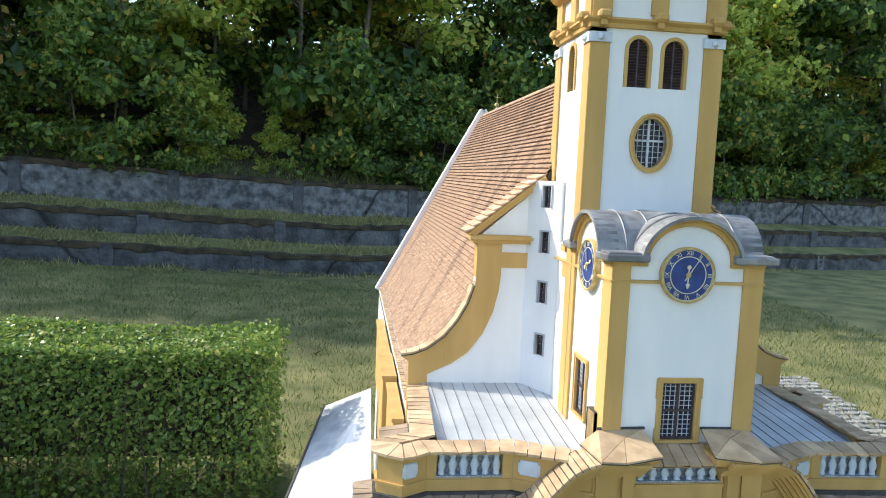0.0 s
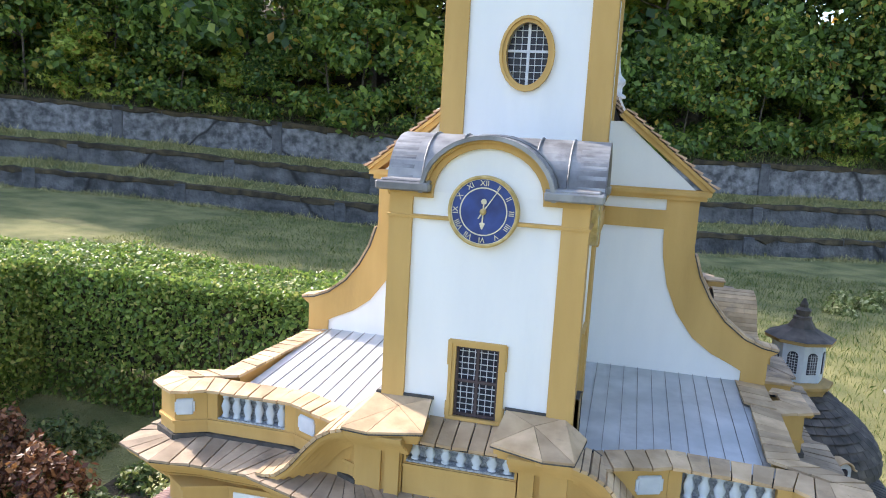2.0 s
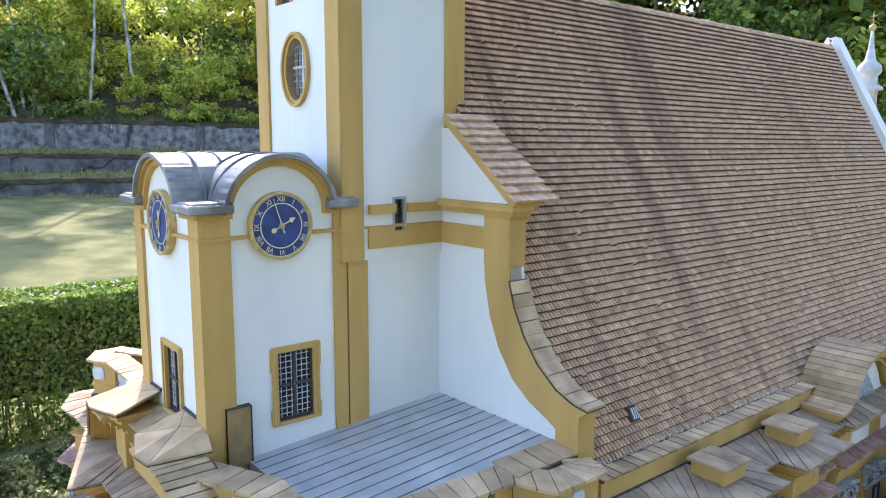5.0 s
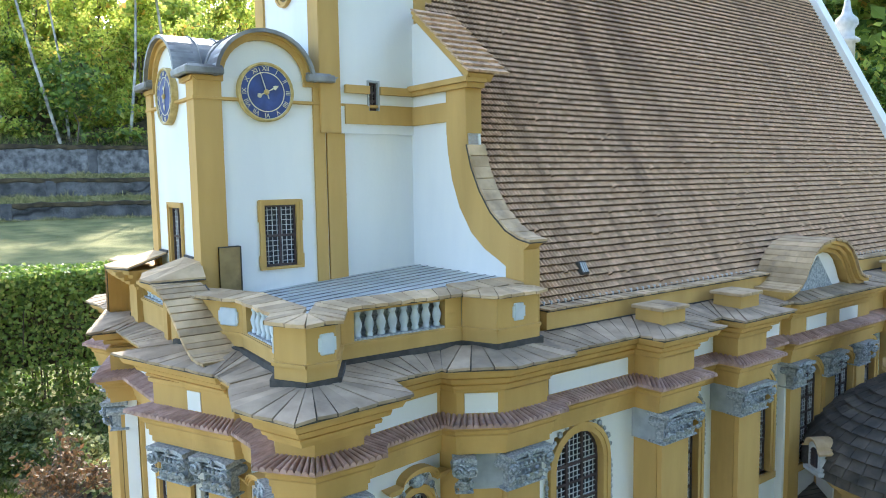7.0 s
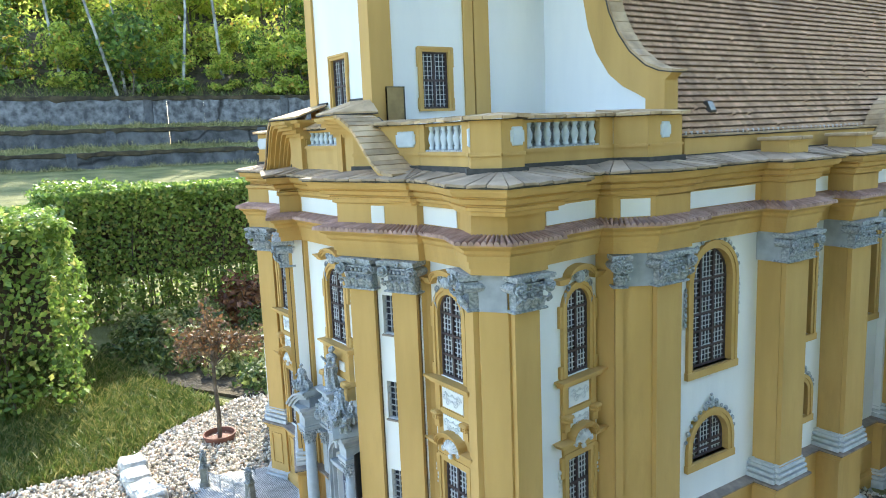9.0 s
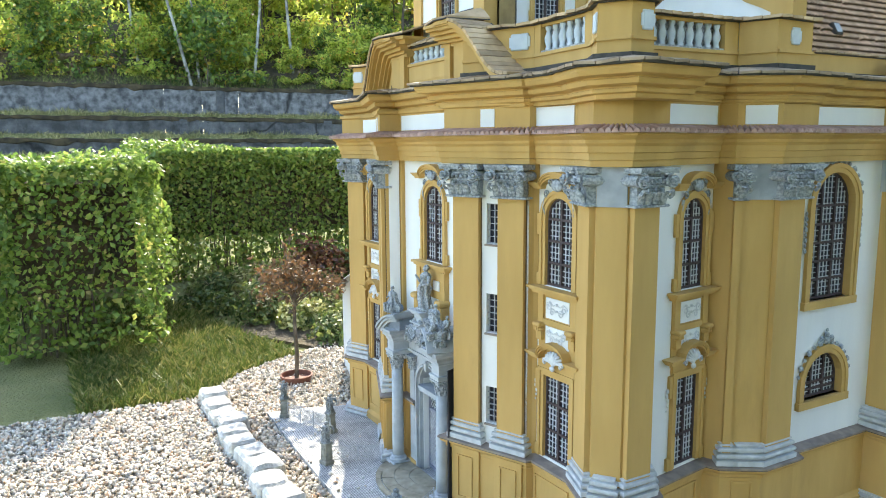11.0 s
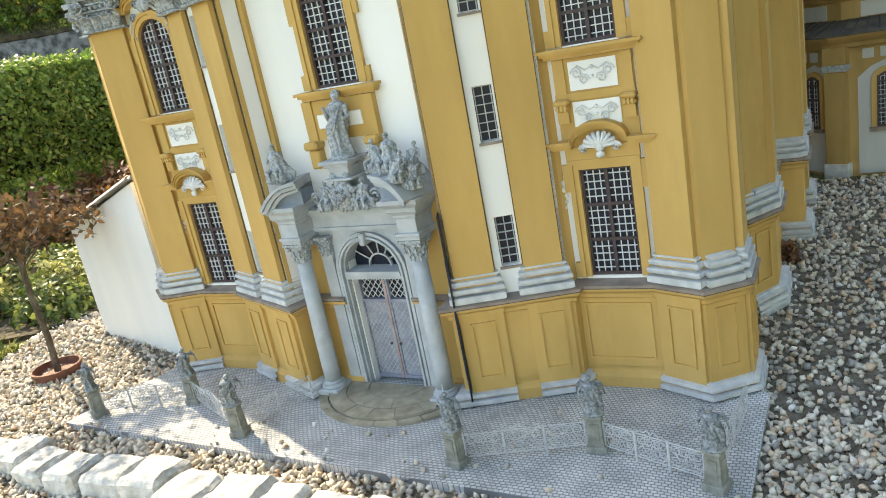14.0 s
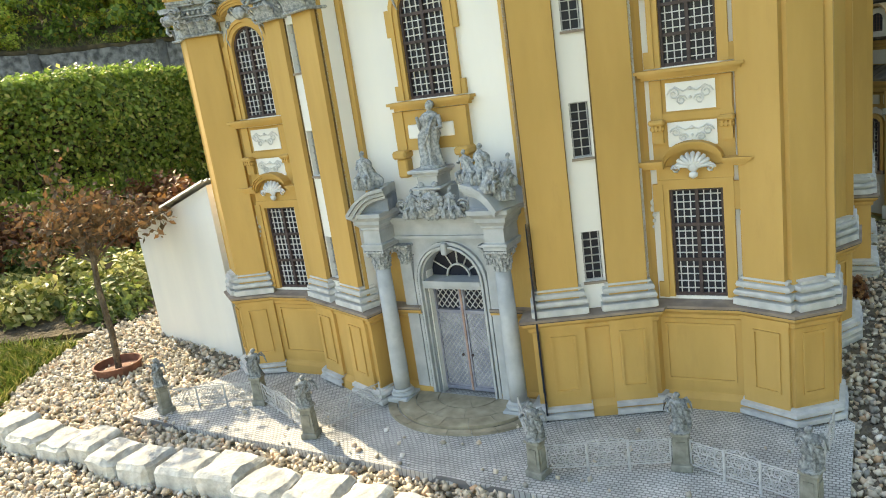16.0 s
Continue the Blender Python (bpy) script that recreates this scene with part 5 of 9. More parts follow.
roof = new("roof")
roof.parent = church
tagged(roof, label="steep roof of weathered brown clay tiles")
for s in (1, -1):
    bm = bmesh.new()
    out = [(0, RIDGE - 0.01), (EAVE_U + 0.005, EAVE_Z - 0.012), (EAVE_U + 0.005, EAVE_Z - 0.03), (0, RIDGE - 0.05)]
    upright(bm, [(XC + s * u, z) for u, z in out], RY0, RY1)
    part("roof_deck", bm, SEAM, roof)
    mesh, chosen = roof_tiles(s)
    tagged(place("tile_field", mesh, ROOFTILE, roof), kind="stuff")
    if s > 0:
        NEAR_TILES = chosen
bm = bmesh.new()
for k in range(74):
    y = RY0 + 0.04 * k
    lathe(bm, [(0.017, 0), (0.0155, 0.043)], 8, Matrix.Translation((XC, y, RIDGE - 0.004 + 0.002 * (k % 2))) @ Matrix.Rotation(radians(-90), 4, "X"))
tagged(part("ridge_tiles", bm, ROOFTILE, roof, "rounded ridge tiles"), kind="stuff")
# eaves gutter strip and low parapet
for s in (1, -1):
    bm = bmesh.new()
    edge = 0.806 if s > 0 else 0.775
    box(bm, *sorted((XC + s * 0.70, XC + s * edge)), 2.845, 5.8, 1.40, 1.474)
    part("parapet", bm, OCHRE, church, "low ochre parapet below the eaves")
    bm = bmesh.new()
    tube(bm, [(XC + s * 0.749, 2.846, 1.480), (XC + s * 0.749, 5.8, 1.480)], 0.010, 6)
    part("gutter", bm, SEAM, church, "dark gutter")
    bm = bmesh.new()
    for k in range(98):
        box(bm, *sorted((XC + s * 0.741, XC + s * 0.7595)), 2.85 + 0.03 * k, 2.855 + 0.03 * k, 1.482, 1.4925)
    tagged(part("gutter_bracket", bm, ZINC, church, "pale brackets of the gutter"), kind="stuff")
    bm = bmesh.new()
    box(bm, *sorted((XC + s * (edge - 0.001), XC + s * (edge + 0.005))), 2.845, 5.8, 1.40, 1.422)
    part("lead_flashing", bm, SEAM, church)
    bm = bmesh.new()
    box(bm, *sorted((XC + s * 0.757, XC + s * (edge + 0.005))), 2.845, 5.8, 1.4725, 1.4755)
    part("cover_bed", bm, SEAM, church)
    cover = new("parapet_cover")
    cover.parent = church
    tagged(cover, label="tan slabs on the low parapet")
    for k in range(84):
        y = 2.848 + 0.0350 * k
        bm = bmesh.new()
        box(bm, *sorted((XC + s * 0.758, XC + s * (edge + 0.009))), y, y + 0.0305, 0.0, 0.005, Matrix.Translation((0, 0, 1.476 + 0.001 * (k % 3))))
        part("slab", bm, SLAB, cover)
# white verge of the end gable
bm = bmesh.new()
for s in (1, -1):
    a, b = Vector((0.0, 2.905)), Vector((0.79, 1.445))
    nrm = Vector((0.88, 0.475))
    quad = [a - nrm * 0.01, b - nrm * 0.01, b + nrm * 0.024, a + nrm * 0.024]
    upright(bm, [(XC + s * q.x, q.y) for q in quad], 5.785, 5.87)
part("verge", bm, WHITE, church, "white raised verge of the end gable")
# small onion finial behind the end gable
bm = bmesh.new()
lathe(bm, [(0.05, 2.45), (0.05, 2.62), (0.075, 2.625), (0.075, 2.64), (0.045, 2.66), (0.045, 2.70), (0.065, 2.73), (0.06, 2.76), (0.03, 2.79), (0.018, 2.84),
           (0.012, 2.90), (0.006, 2.96)], 12, Matrix.Translation((XC + 0.14, 5.98, 0)))
part("ridge_turret", bm, BASE, church, "pale little onion turret", smooth=True)
bm = bmesh.new()
ball(bm, (XC + 0.14, 5.98, 2.97), 0.02, 2)
tube(bm, [(XC + 0.14, 5.98, 2.98), (XC + 0.14, 5.98, 3.06)], 0.003, 4)
box(bm, XC + 0.12, XC + 0.16, 5.978, 5.982, 3.03, 3.035)
part("gilt_ball", bm, GOLD, church, "gilt ball and cross")

# ---- balustrade, curled front gable, sheet metal roofs ----
BAL = [(0.0, 2.0), (0.19, 2.0), (0.2, 2.0), (0.26, 1.99), (0.485, 2.098), (0.75, 2.09), (0.825, 2.045), (0.90, 2.088), (0.90, 2.16), (0.775, 2.235), (0.79, 2.57), (0.885, 2.61), (0.885, 2.76), (0.82, 2.78)]
XB = 0.917  # the balustrade's middle line


def railed(s, p):
    return (XB + s * p[0], p[1] - 0.025 * s * p[0] * min(1.0, max(0.0, (2.6 - p[1]) / 0.4)))


def baluster_mesh():
    bm = bmesh.new()
    lathe(bm, [(0.0085, 0), (0.0085, 0.008), (0.006, 0.011), (0.010, 0.026), (0.0112, 0.034), (0.0068, 0.048), (0.0055, 0.054), (0.0075, 0.058), (0.0085, 0.062), (0.0085, 0.069)], 8)
    mesh = bpy.data.meshes.new("baluster")
    bm.to_mesh(mesh)
    bm.free()
    mesh.polygons.foreach_set("use_smooth", [True] * len(mesh.polygons))
    return mesh


BALUSTER = baluster_mesh()
BALUSTER.materials.append(PANEL)


def rail(p0, p1, lo, hi, gap=None, n=6, plaques=(), flashing=True):
    """One stretch of parapet: solid below, balusters in the gap, cover slabs on top."""
    m, length = along(p0, p1)
    bm = bmesh.new()
    box(bm, 0, length, 0, 0.045, lo, lo + 0.062)
    box(bm, 0, length, -0.006, 0.05, lo + 0.052, lo + 0.06)
    if gap:
        box(bm, 0, gap[0], 0.0015, 0.044, lo + 0.06, hi)
        box(bm, gap[1], length, 0.0015, 0.044, lo + 0.06, hi)
        box(bm, gap[0], gap[1], 0.006, 0.04, hi - 0.008, hi)
        part("parapet", bm, OCHRE, church, m=m)
        bm = bmesh.new()
        box(bm, gap[0], gap[1], 0.034, 0.038, lo + 0.06, hi - 0.006)
        box(bm, gap[0], gap[1], 0.004, 0.036, lo + 0.06, lo + 0.067)
        part("parapet_back", bm, CARVED, church, m=m)
        for i in range(n):
            x = gap[0] + (gap[1] - gap[0]) * (i + 0.5) / n
            place("baluster", BALUSTER, None, church, m=m @ Matrix.Translation((x, 0.018, lo + 0.066)) @ Matrix.Diagonal((1.25, 1, (hi - lo - 0.072) / 0.069, 1)))
    else:
        box(bm, 0, length, 0.0015, 0.044, lo + 0.06, hi)
        part("parapet", bm, OCHRE, church, m=m)
    bm = bmesh.new()
    box(bm, 0.0, length, -0.010, 0.042, hi, hi + 0.0016)
    part("cover_bed", bm, SEAM, church, m=m)
    if flashing:
        bm = bmesh.new()
        box(bm, -0.004, length + 0.004, -0.010, 0.0, lo + 0.004, lo + 0.022)
        part("lead_flashing", bm, SEAM, church, m=m)
    for c, w in plaques:
        bm = bmesh.new()
        soft_box(bm, c - w / 2, c + w / 2, -0.004, 0.01, lo + 0.075, hi - 0.018, 0.003)
        box(bm, c - w / 2 - 0.004, c + w / 2 + 0.004, -0.0025, 0.01, lo + 0.084, hi - 0.027)
        part("plaque", bm, PANEL, church, "pale blue-grey plaque", m=m)


BL, BH = 1.405, 1.545
for s in (1, -1):
    for i, spec in {3: (None, 0, ((0.20, 0.06),)), 4: ((0.03, 0.235), 6, ()), 5: (None, 0, ((0.06, 0.045),)), 6: (None, 0, ()), 7: (None, 0, ((0.05, 0.034),)), 8: (None, 0, ()),
                    9: ((0.035, 0.30), 8, ()), 10: (None, 0, ()), 11: (None, 0, ((0.075, 0.034),)), 12: (None, 0, ())}.items():
        if s < 0 and i > 9:
            continue
        a, b = BAL[i], (BAL[i + 1] if s > 0 or i < 9 else (0.745, 2.80))
        gap, n, plaques = spec if s > 0 or i < 9 else (None, 0, ())
        p0, p1 = (railed(s, a), railed(s, b)) if s > 0 else (railed(s, b), railed(s, a))
        length = (Vector(p1) - Vector(p0)).length
        if s < 0:
            gap = gap and (length - gap[1], length - gap[0])
            plaques = [(length - c, w) for c, w in plaques]
        rail(p0, p1, BL, BH, gap, n or 6, plaques)
    line = [railed(s, p) for p in (BAL[3:] if s > 0 else BAL[3:10] + [(0.745, 2.80)])]
    if s < 0:
        line = line[::-1]
    cover = new("rail_cover")
    cover.parent = church
    tagged(cover, label="tan cover slabs on the balustrade")
    lay("slab", SLAB, cover, line, -0.062, 0.018, BH + 0.010, BH + 0.002, 0.048, 0.0034, 0.008)
# sloping slabs between the balustrade and the gable's foot
cover = new("rail_cover")
cover.parent = church
tagged(cover, label="sloping tan slabs at the foot of the gable")
lay("slab", SLAB, cover, [(XB + 0.80, 2.572), (XB + 0.80, 2.782)], -0.088, 0.0, 1.561, 1.554, 0.05, 0.004, 0.007)
# middle balustrade between the curls
rail((XB - 0.14, 1.998), (XB + 0.14, 1.998), 1.43, 1.545, (0.006, 0.274), 7, flashing=False)
bm = bmesh.new()
box(bm, XB - 0.14, XB + 0.14, 1.9995, 2.06, 1.38, 1.432)
part("parapet", bm, OCHRE, church)
bm = bmesh.new()
ends = [[bm.verts.new((XB + e, y, z)) for y, z in ((2.0, 1.544), (2.0, 1.5485), (2.068, 1.5825), (2.068, 1.544))] for e in (-0.14, 0.14)]
for j in range(4):
    bm.faces.new((ends[0][j], ends[0][(j + 1) % 4], ends[1][(j + 1) % 4], ends[1][j]))
bmesh.ops.recalc_face_normals(bm, faces=bm.faces)
part("cover_bed", bm, SEAM, church)
cover = new("rail_cover")
cover.parent = church
tagged(cover, label="tan slabs sloping from the tower to the middle balustrade")
lay("slab", SLAB, cover, [(XB - 0.14, 1.998), (XB + 0.14, 1.998)], -0.071, 0.014, 1.583, 1.5475, 0.04, 0.0034, 0.007)

# the two curled gable halves: an S-shaped moulded band under a hipped head
CURL = [(0.525, 1.400), (0.492, 1.402), (0.46, 1.413), (0.43, 1.438), (0.40, 1.473), (0.37, 1.510), (0.34, 1.542), (0.305, 1.565), (0.27, 1.577), (0.125, 1.580)]


def sweep_back(bm):
    """The curls follow the front, which falls back towards its ends."""
    for v in bm.verts:
        v.co.y += 0.2 * max(0.0, abs(v.co.x - XB) - 0.235)


for s in (1, -1):
    pts = [Vector(p) for p in CURL]
    nr = []
    for i in range(len(pts)):
        t = (pts[min(i + 1, len(pts) - 1)] - pts[max(i - 1, 0)]).normalized()
        nr.append(Vector((-t.y, t.x)) if t.x < 0 else Vector((t.y, -t.x)))
    nr = [q if q.y < 0 else -q for q in nr]  # pointing down and inwards
    for d0, d1, y0 in ((0.0, 0.010, 1.918), (0.010, 0.018, 1.926), (0.018, 0.030, 1.942), (0.030, 0.042, 1.958), (0.042, 0.052, 1.972), (0.052, 0.062, 1.983)):
        outer = [(XB + s * (p + q * d0).x, (p + q * d0).y) for p, q in zip(pts, nr)]
        inner = [(XB + s * (p + q * d1).x, (p + q * d1).y) for p, q in zip(pts, nr)]
        bm = bmesh.new()
        ribbon(bm, outer, inner, y0, 2.03)
        sweep_back(bm)
        part("curl_moulding", bm, OCHRE, church, "curved ochre moulding of the volute gable")
    bm = bmesh.new()
    face = [(0.43, 1.385)] + [((p + q * 0.05).x, (p + q * 0.05).y) for p, q in list(zip(pts, nr))[3:]] + [(0.145, 1.53), (0.145, 1.385)]
    upright(bm, [(XB + s * u, z) for u, z in face], 1.994, 2.01)
    sweep_back(bm)
    part("curled_gable_field", bm, OCHRE, church)
    for u0, u1, y0 in ((0.146, 0.182, 1.982), (0.195, 0.262, 1.988)):
        bm = bmesh.new()
        box(bm, *sorted((XB + s * u0, XB + s * u1)), y0, 2.03, 1.40, 1.532)
        part("curled_gable_pier", bm, OCHRE, church)
    # slabs riding on the curl
    cover = new("curl_cover")
    cover.parent = church
    tagged(cover, label="tan slabs riding on the curled gable")
    fine = []
    for i in range(len(pts) - 2):
        fine += [pts[i].lerp(pts[i + 1], f) for f in (0, 0.5)]
    fine.append(pts[-2])
    for a, b in zip(fine, fine[1:]):
        t = (b - a).normalized()
        up = Vector((t.y, -t.x))
        up = up if up.y > 0 else -up
        bm = bmesh.new()
        upright(bm, [(XB + s * q.x, q.y) for q in (a, b, b + up * 0.003, a + up * 0.003)], 1.915, 2.032)
        sweep_back(bm)
        part("bed", bm, SEAM, cover)
        a2 = a + t * 0.003
        quad = [a2 + up * 0.002, b + up * 0.002, b + up * 0.010, a2 + up * 0.010]
        bm = bmesh.new()
        upright(bm, [(XB + s * q.x, q.y) for q in quad], 1.910, 2.036)
        sweep_back(bm)
        part("slab", bm, SLAB, cover)
    bm = bmesh.new()
    tube(bm, [(XB + s * p.x, 2.038, p.y + 0.006) for p in pts[:-2]], 0.006, 5)
    sweep_back(bm)
    part("lead_roll", bm, SEAM, church)
    # hipped head of slabs that leans against the tower
    P, Q, M, F, G, H, K = ((0.094, 2.069, 1.628), (0.236, 2.069, 1.626), (0.168, 2.028, 1.612), (0.080, 1.945, 1.587), (0.205, 1.908, 1.584), (0.275, 1.916, 1.584), (0.292, 2.062, 1.586))
    bm = bmesh.new()
    prism(bm, [(XB + s * u, y) for u, y in ((0.143, 2.068), (0.143, 1.996), (0.268, 1.996), (0.28, 2.068))][::s], 1.40, 1.576)
    prism(bm, [(XB + s * u, y) for u, y in ((0.092, 2.068), (0.088, 1.950), (0.205, 1.916), (0.271, 1.922), (0.286, 2.068))][::s], 1.572, 1.5835)
    prism(bm, [(XB + s * u, y) for u, y in ((0.098, 2.068), (0.096, 1.962), (0.205, 1.932), (0.271, 1.936), (0.284, 2.068))][::s], 1.558, 1.573)
    part("curl_head", bm, OCHRE, church, "ochre block of the hipped curl head")
    head = new("head_cover")
    head.parent = church
    tagged(head, label="hipped tan slabs on the curl head beside the tower")
    for name, mat, inset, low, high in (("bed", SEAM, 0.0, 0.0, 0.003), ("slab", SLAB, 0.022, 0.0, 0.0085)):
        for ring in ((P, Q, M), (P, M, F), (F, M, G), (M, H, G), (Q, K, H, M)):
            c = sum((Vector(q) for q in ring), Vector()) / len(ring)
            pts3 = [Vector(q).lerp(c, inset) for q in ring]
            bm = bmesh.new()
            top = [bm.verts.new((XB + s * q.x, q.y, q.z + high)) for q in pts3]
            bot = [bm.verts.new((XB + s * q.x, q.y, q.z + low)) for q in pts3]
            bm.faces.new(top)
            bm.faces.new(bot[::-1])
            for j in range(len(ring)):
                bm.faces.new((bot[j], bot[(j + 1) % len(ring)], top[(j + 1) % len(ring)], top[j]))
            bmesh.ops.recalc_face_normals(bm, faces=bm.faces)
            part(name, bm, mat, head)
    bm = bmesh.new()
    tube(bm, [(XB + s * 0.09, 2.069, 1.637), (XB + s * 0.24, 2.069, 1.635)], 0.005, 5)
    part("lead_roll", bm, SEAM, church)
    # sheet metal roof
    bm = bmesh.new()
    x0, x1 = sorted((XC + s * 0.22, XC + s * 0.722))
    v = [bm.verts.new(p) for p in ((x0, 2.165, 1.525), (x1, 2.165, 1.525), (x1, 2.80, 1.566), (x0, 2.80, 1.566), (x0, 2.165, 1.40), (x1, 2.165, 1.40), (x1, 2.80, 1.40), (x0, 2.80, 1.40))]
    for f in ((0, 1, 2, 3), (4, 5, 1, 0), (5, 6, 2, 1), (6, 7, 3, 2), (7, 4, 0, 3)):
        bm.faces.new([v[i] for i in f])
    part("metal_roof", bm, ZINC, church, "standing seam zinc roof")
    for k in range(11):
        x = XC + s * (0.262 + 0.043 * k)
        bm = bmesh.new()
        w = [bm.verts.new((x + e, y, z + h)) for y, z in ((2.17, 1.5255), (2.79, 1.566)) for e, h in ((-0.0007, 0), (-0.0007, 0.0022), (0.0007, 0.0022), (0.0007, 0))]
        for j in range(3):
            bm.faces.new((w[j], w[j + 1], w[j + 5], w[j + 4]))
        bm.faces.new((w[0], w[1], w[2], w[3]))
        part("roof_seam", bm, LEADED, church)
    # thin hatch board against the tower foot
    hatch = new("hatch")
    hatch.parent = church
    tagged(hatch, label="thin brown hatch board with dark edge")
    xs = TX1 + 0.009 if s > 0 else TX0 - 0.009
    for name, mat, y0, y1, z1, out in (("board", HATCH, 2.112, 2.172, 1.668, 0.010), ("board_edge", SEAM, 2.172, 2.1755, 1.671, 0.012), ("board_edge", SEAM, 2.112, 2.172, 1.671, 0.008)):
        bm = bmesh.new()
        box(bm, *sorted((xs - s * 0.01, xs + s * out)), y0, y1, 1.42, z1)
        part(name, bm, mat, hatch)

# ---- clocks ----


def text_mesh(text, size, depth=0.0006):
    curve = bpy.data.curves.new("numeral", "FONT")
    curve.body, curve.size, curve.extrude, curve.align_x, curve.align_y = text, size, depth, "CENTER", "CENTER"
    ob = bpy.data.objects.new("numeral", curve)
    scene.collection.objects.link(ob)
    dg = bpy.context.evaluated_depsgraph_get()
    mesh = bpy.data.meshes.new_from_object(ob.evaluated_get(dg))
    bpy.data.objects.remove(ob)
    mesh.name = "numeral"
    mesh.materials.clear()
    mesh.materials.append(GILT)
    return mesh


ROMAN = ["XII", "I", "II", "III", "IIII", "V", "VI", "VII", "VIII", "IX", "X", "XI"]
NUMERALS = [text_mesh(t, 0.0185) for t in ROMAN]


def clock(p0, p1, c, z, hour, minute, r=0.083):
    """Blue dial with gilt rims, Roman numerals and two hands-like pointers."""
    m, _ = along(p0, p1)
    m = m @ Matrix.Translation((c, -0.0155, z)) @ Matrix.Rotation(radians(90), 4, "X")  # dial in x and y, facing +z
    dial = new("clock")
    dial.parent, dial.matrix_basis = church, m
    tagged(dial, label="blue clock dial with gilt rims and Roman numerals")
    bm = bmesh.new()
    lathe(bm, [(r - 0.004, -0.02), (r - 0.004, 0.0)], 48)
    part("dial", bm, BLUE, dial)
    for name, a, b, h, mat in (("rim", r - 0.006, r + 0.002, 0.006, GOLD), ("inner_ring", r * 0.655, r * 0.69, 0.0012, GILT), ("outer_ring", r * 0.915, r * 0.95, 0.0012, GILT)):
        bm = bmesh.new()
        rings = [[bm.verts.new((q * math.cos(i * math.pi / 24), q * math.sin(i * math.pi / 24), hh)) for i in range(48)] for q, hh in ((b, -0.02), (b, h * 0.6), ((a + b) / 2, h), (a, h * 0.6), (a, -0.002))]
        for u, v in zip(rings, rings[1:]):
            for i in range(48):
                bm.faces.new((u[i], u[(i + 1) % 48], v[(i + 1) % 48], v[i]))
        part(name, bm, mat, dial)
    for i in range(12):
        a = math.pi / 2 - i * math.pi / 6
        place("numeral", NUMERALS[i], None, dial, m=Matrix.Translation((r * 0.80 * math.cos(a), r * 0.80 * math.sin(a), 0.0016)) @ Matrix.Rotation(a - math.pi / 2, 4, "Z"))
    for name, turn, length, wide in (("hour_pointer", hour / 12, r * 0.50, 0.007), ("minute_pointer", minute / 60, r * 0.86, 0.0032)):
        a = math.pi / 2 - turn * 2 * math.pi
        bm = bmesh.new()
        if name == "hour_pointer":
            prism(bm, [(-0.02, -0.0016), (length * 0.6, -0.0016), (length * 0.66, -wide), (length, -0.001), (length, 0.001), (length * 0.66, wide), (length * 0.6, 0.0016), (-0.02, 0.0016)], 0.002, 0.0032)
            lathe(bm, [(0.007, 0.002), (0.007, 0.0032)], 8, Matrix.Translation((-0.024, 0, 0)))
        else:
            prism(bm, [(-0.02, -wide / 2), (length, -0.0008), (length, 0.0008), (-0.02, wide / 2)], 0.0038, 0.0048)
        part(name, bm, GILT, dial, m=Matrix.Rotation(a, 4, "Z"))
    bm = bmesh.new()
    lathe(bm, [(0.008, 0.001), (0.008, 0.004), (0.004, 0.008)], 12)
    part("hub", bm, GOLD, dial)


clock((TX0, TY0), (TX1, TY0), (TX1 - TX0) / 2 - 0.006, 2.113, 6.05, 5.5)
clock((TX1, TY0), (TX1, TY1), 0.200, 2.112, 2.1, 57)
clock((TX0, TY1), (TX0, TY0), 0.200, 2.112, 2.1, 57)

# ---- portal ----
XP = 0.957  # the portal's middle line
portal = new("portal")
portal.parent = church
tagged(portal, label="grey stone portal with columns and broken pediment")
YP = 1.985
bm = bmesh.new()
m4 = Matrix.Identity(4)
zs = 0.352
for o0, o1, y in ((0.0, 0.005, YP - 0.008), (0.005, 0.011, YP - 0.020), (0.011, 0.014, YP - 0.010), (0.014, 0.022, YP - 0.017)):
    inner = [(XP + 0.083 + o0, 0.03)] + [(XP + x, z) for x, z in arch(0.166 + 2 * o0, zs, 0.083 + o0, 14)] + [(XP - 0.083 - o0, 0.03)]
    outer = [(XP + 0.083 + o1, 0.03)] + [(XP + x, z) for x, z in arch(0.166 + 2 * o1, zs, 0.083 + o1, 14)] + [(XP - 0.083 - o1, 0.03)]
    ribbon(bm, outer, inner, y, 2.03)
part("door_arch", bm, STONE, portal, "grey stone door arch")
bm = bmesh.new()
arcp = [(XP + x, z) for x, z in arch(0.173, zs, 0.0865, 14)]
upright(bm, [(XP + 0.142, 0.03), (XP + 0.142, 0.53), (XP, 0.53), *[p for p in arcp if p[0] >= XP - 1e-6][::-1], (XP + 0.0865, 0.03)], YP - 0.006, 2.0)
upright(bm, [(XP - 0.142, 0.03), (XP - 0.0865, 0.03), *[p for p in arcp if p[0] <= XP + 1e-6][::-1], (XP, 0.53), (XP - 0.142, 0.53)], YP - 0.006, 2.0)
part("portal_wall", bm, STONE, portal)
for sgn in (1, -1):
    bm = bmesh.new()
    box(bm, *sorted((XP + sgn * 0.143, XP + sgn * 0.232)), 1.984, 2.02, 0.03, 0.54)
    part("portal_backing", bm, OCHRE, portal)
bm = bmesh.new()
box(bm, XP - 0.0825, XP + 0.0825, YP - 0.016, 2.03, 0.340, 0.352)
box(bm, XP - 0.0825, XP + 0.0825, YP - 0.010, 2.03, 0.330, 0.340)
soft_box(bm, XP - 0.008, XP + 0.008, YP - 0.03, 2.0, 0.425, 0.456, 0.003)
part("transom", bm, STONE, portal)
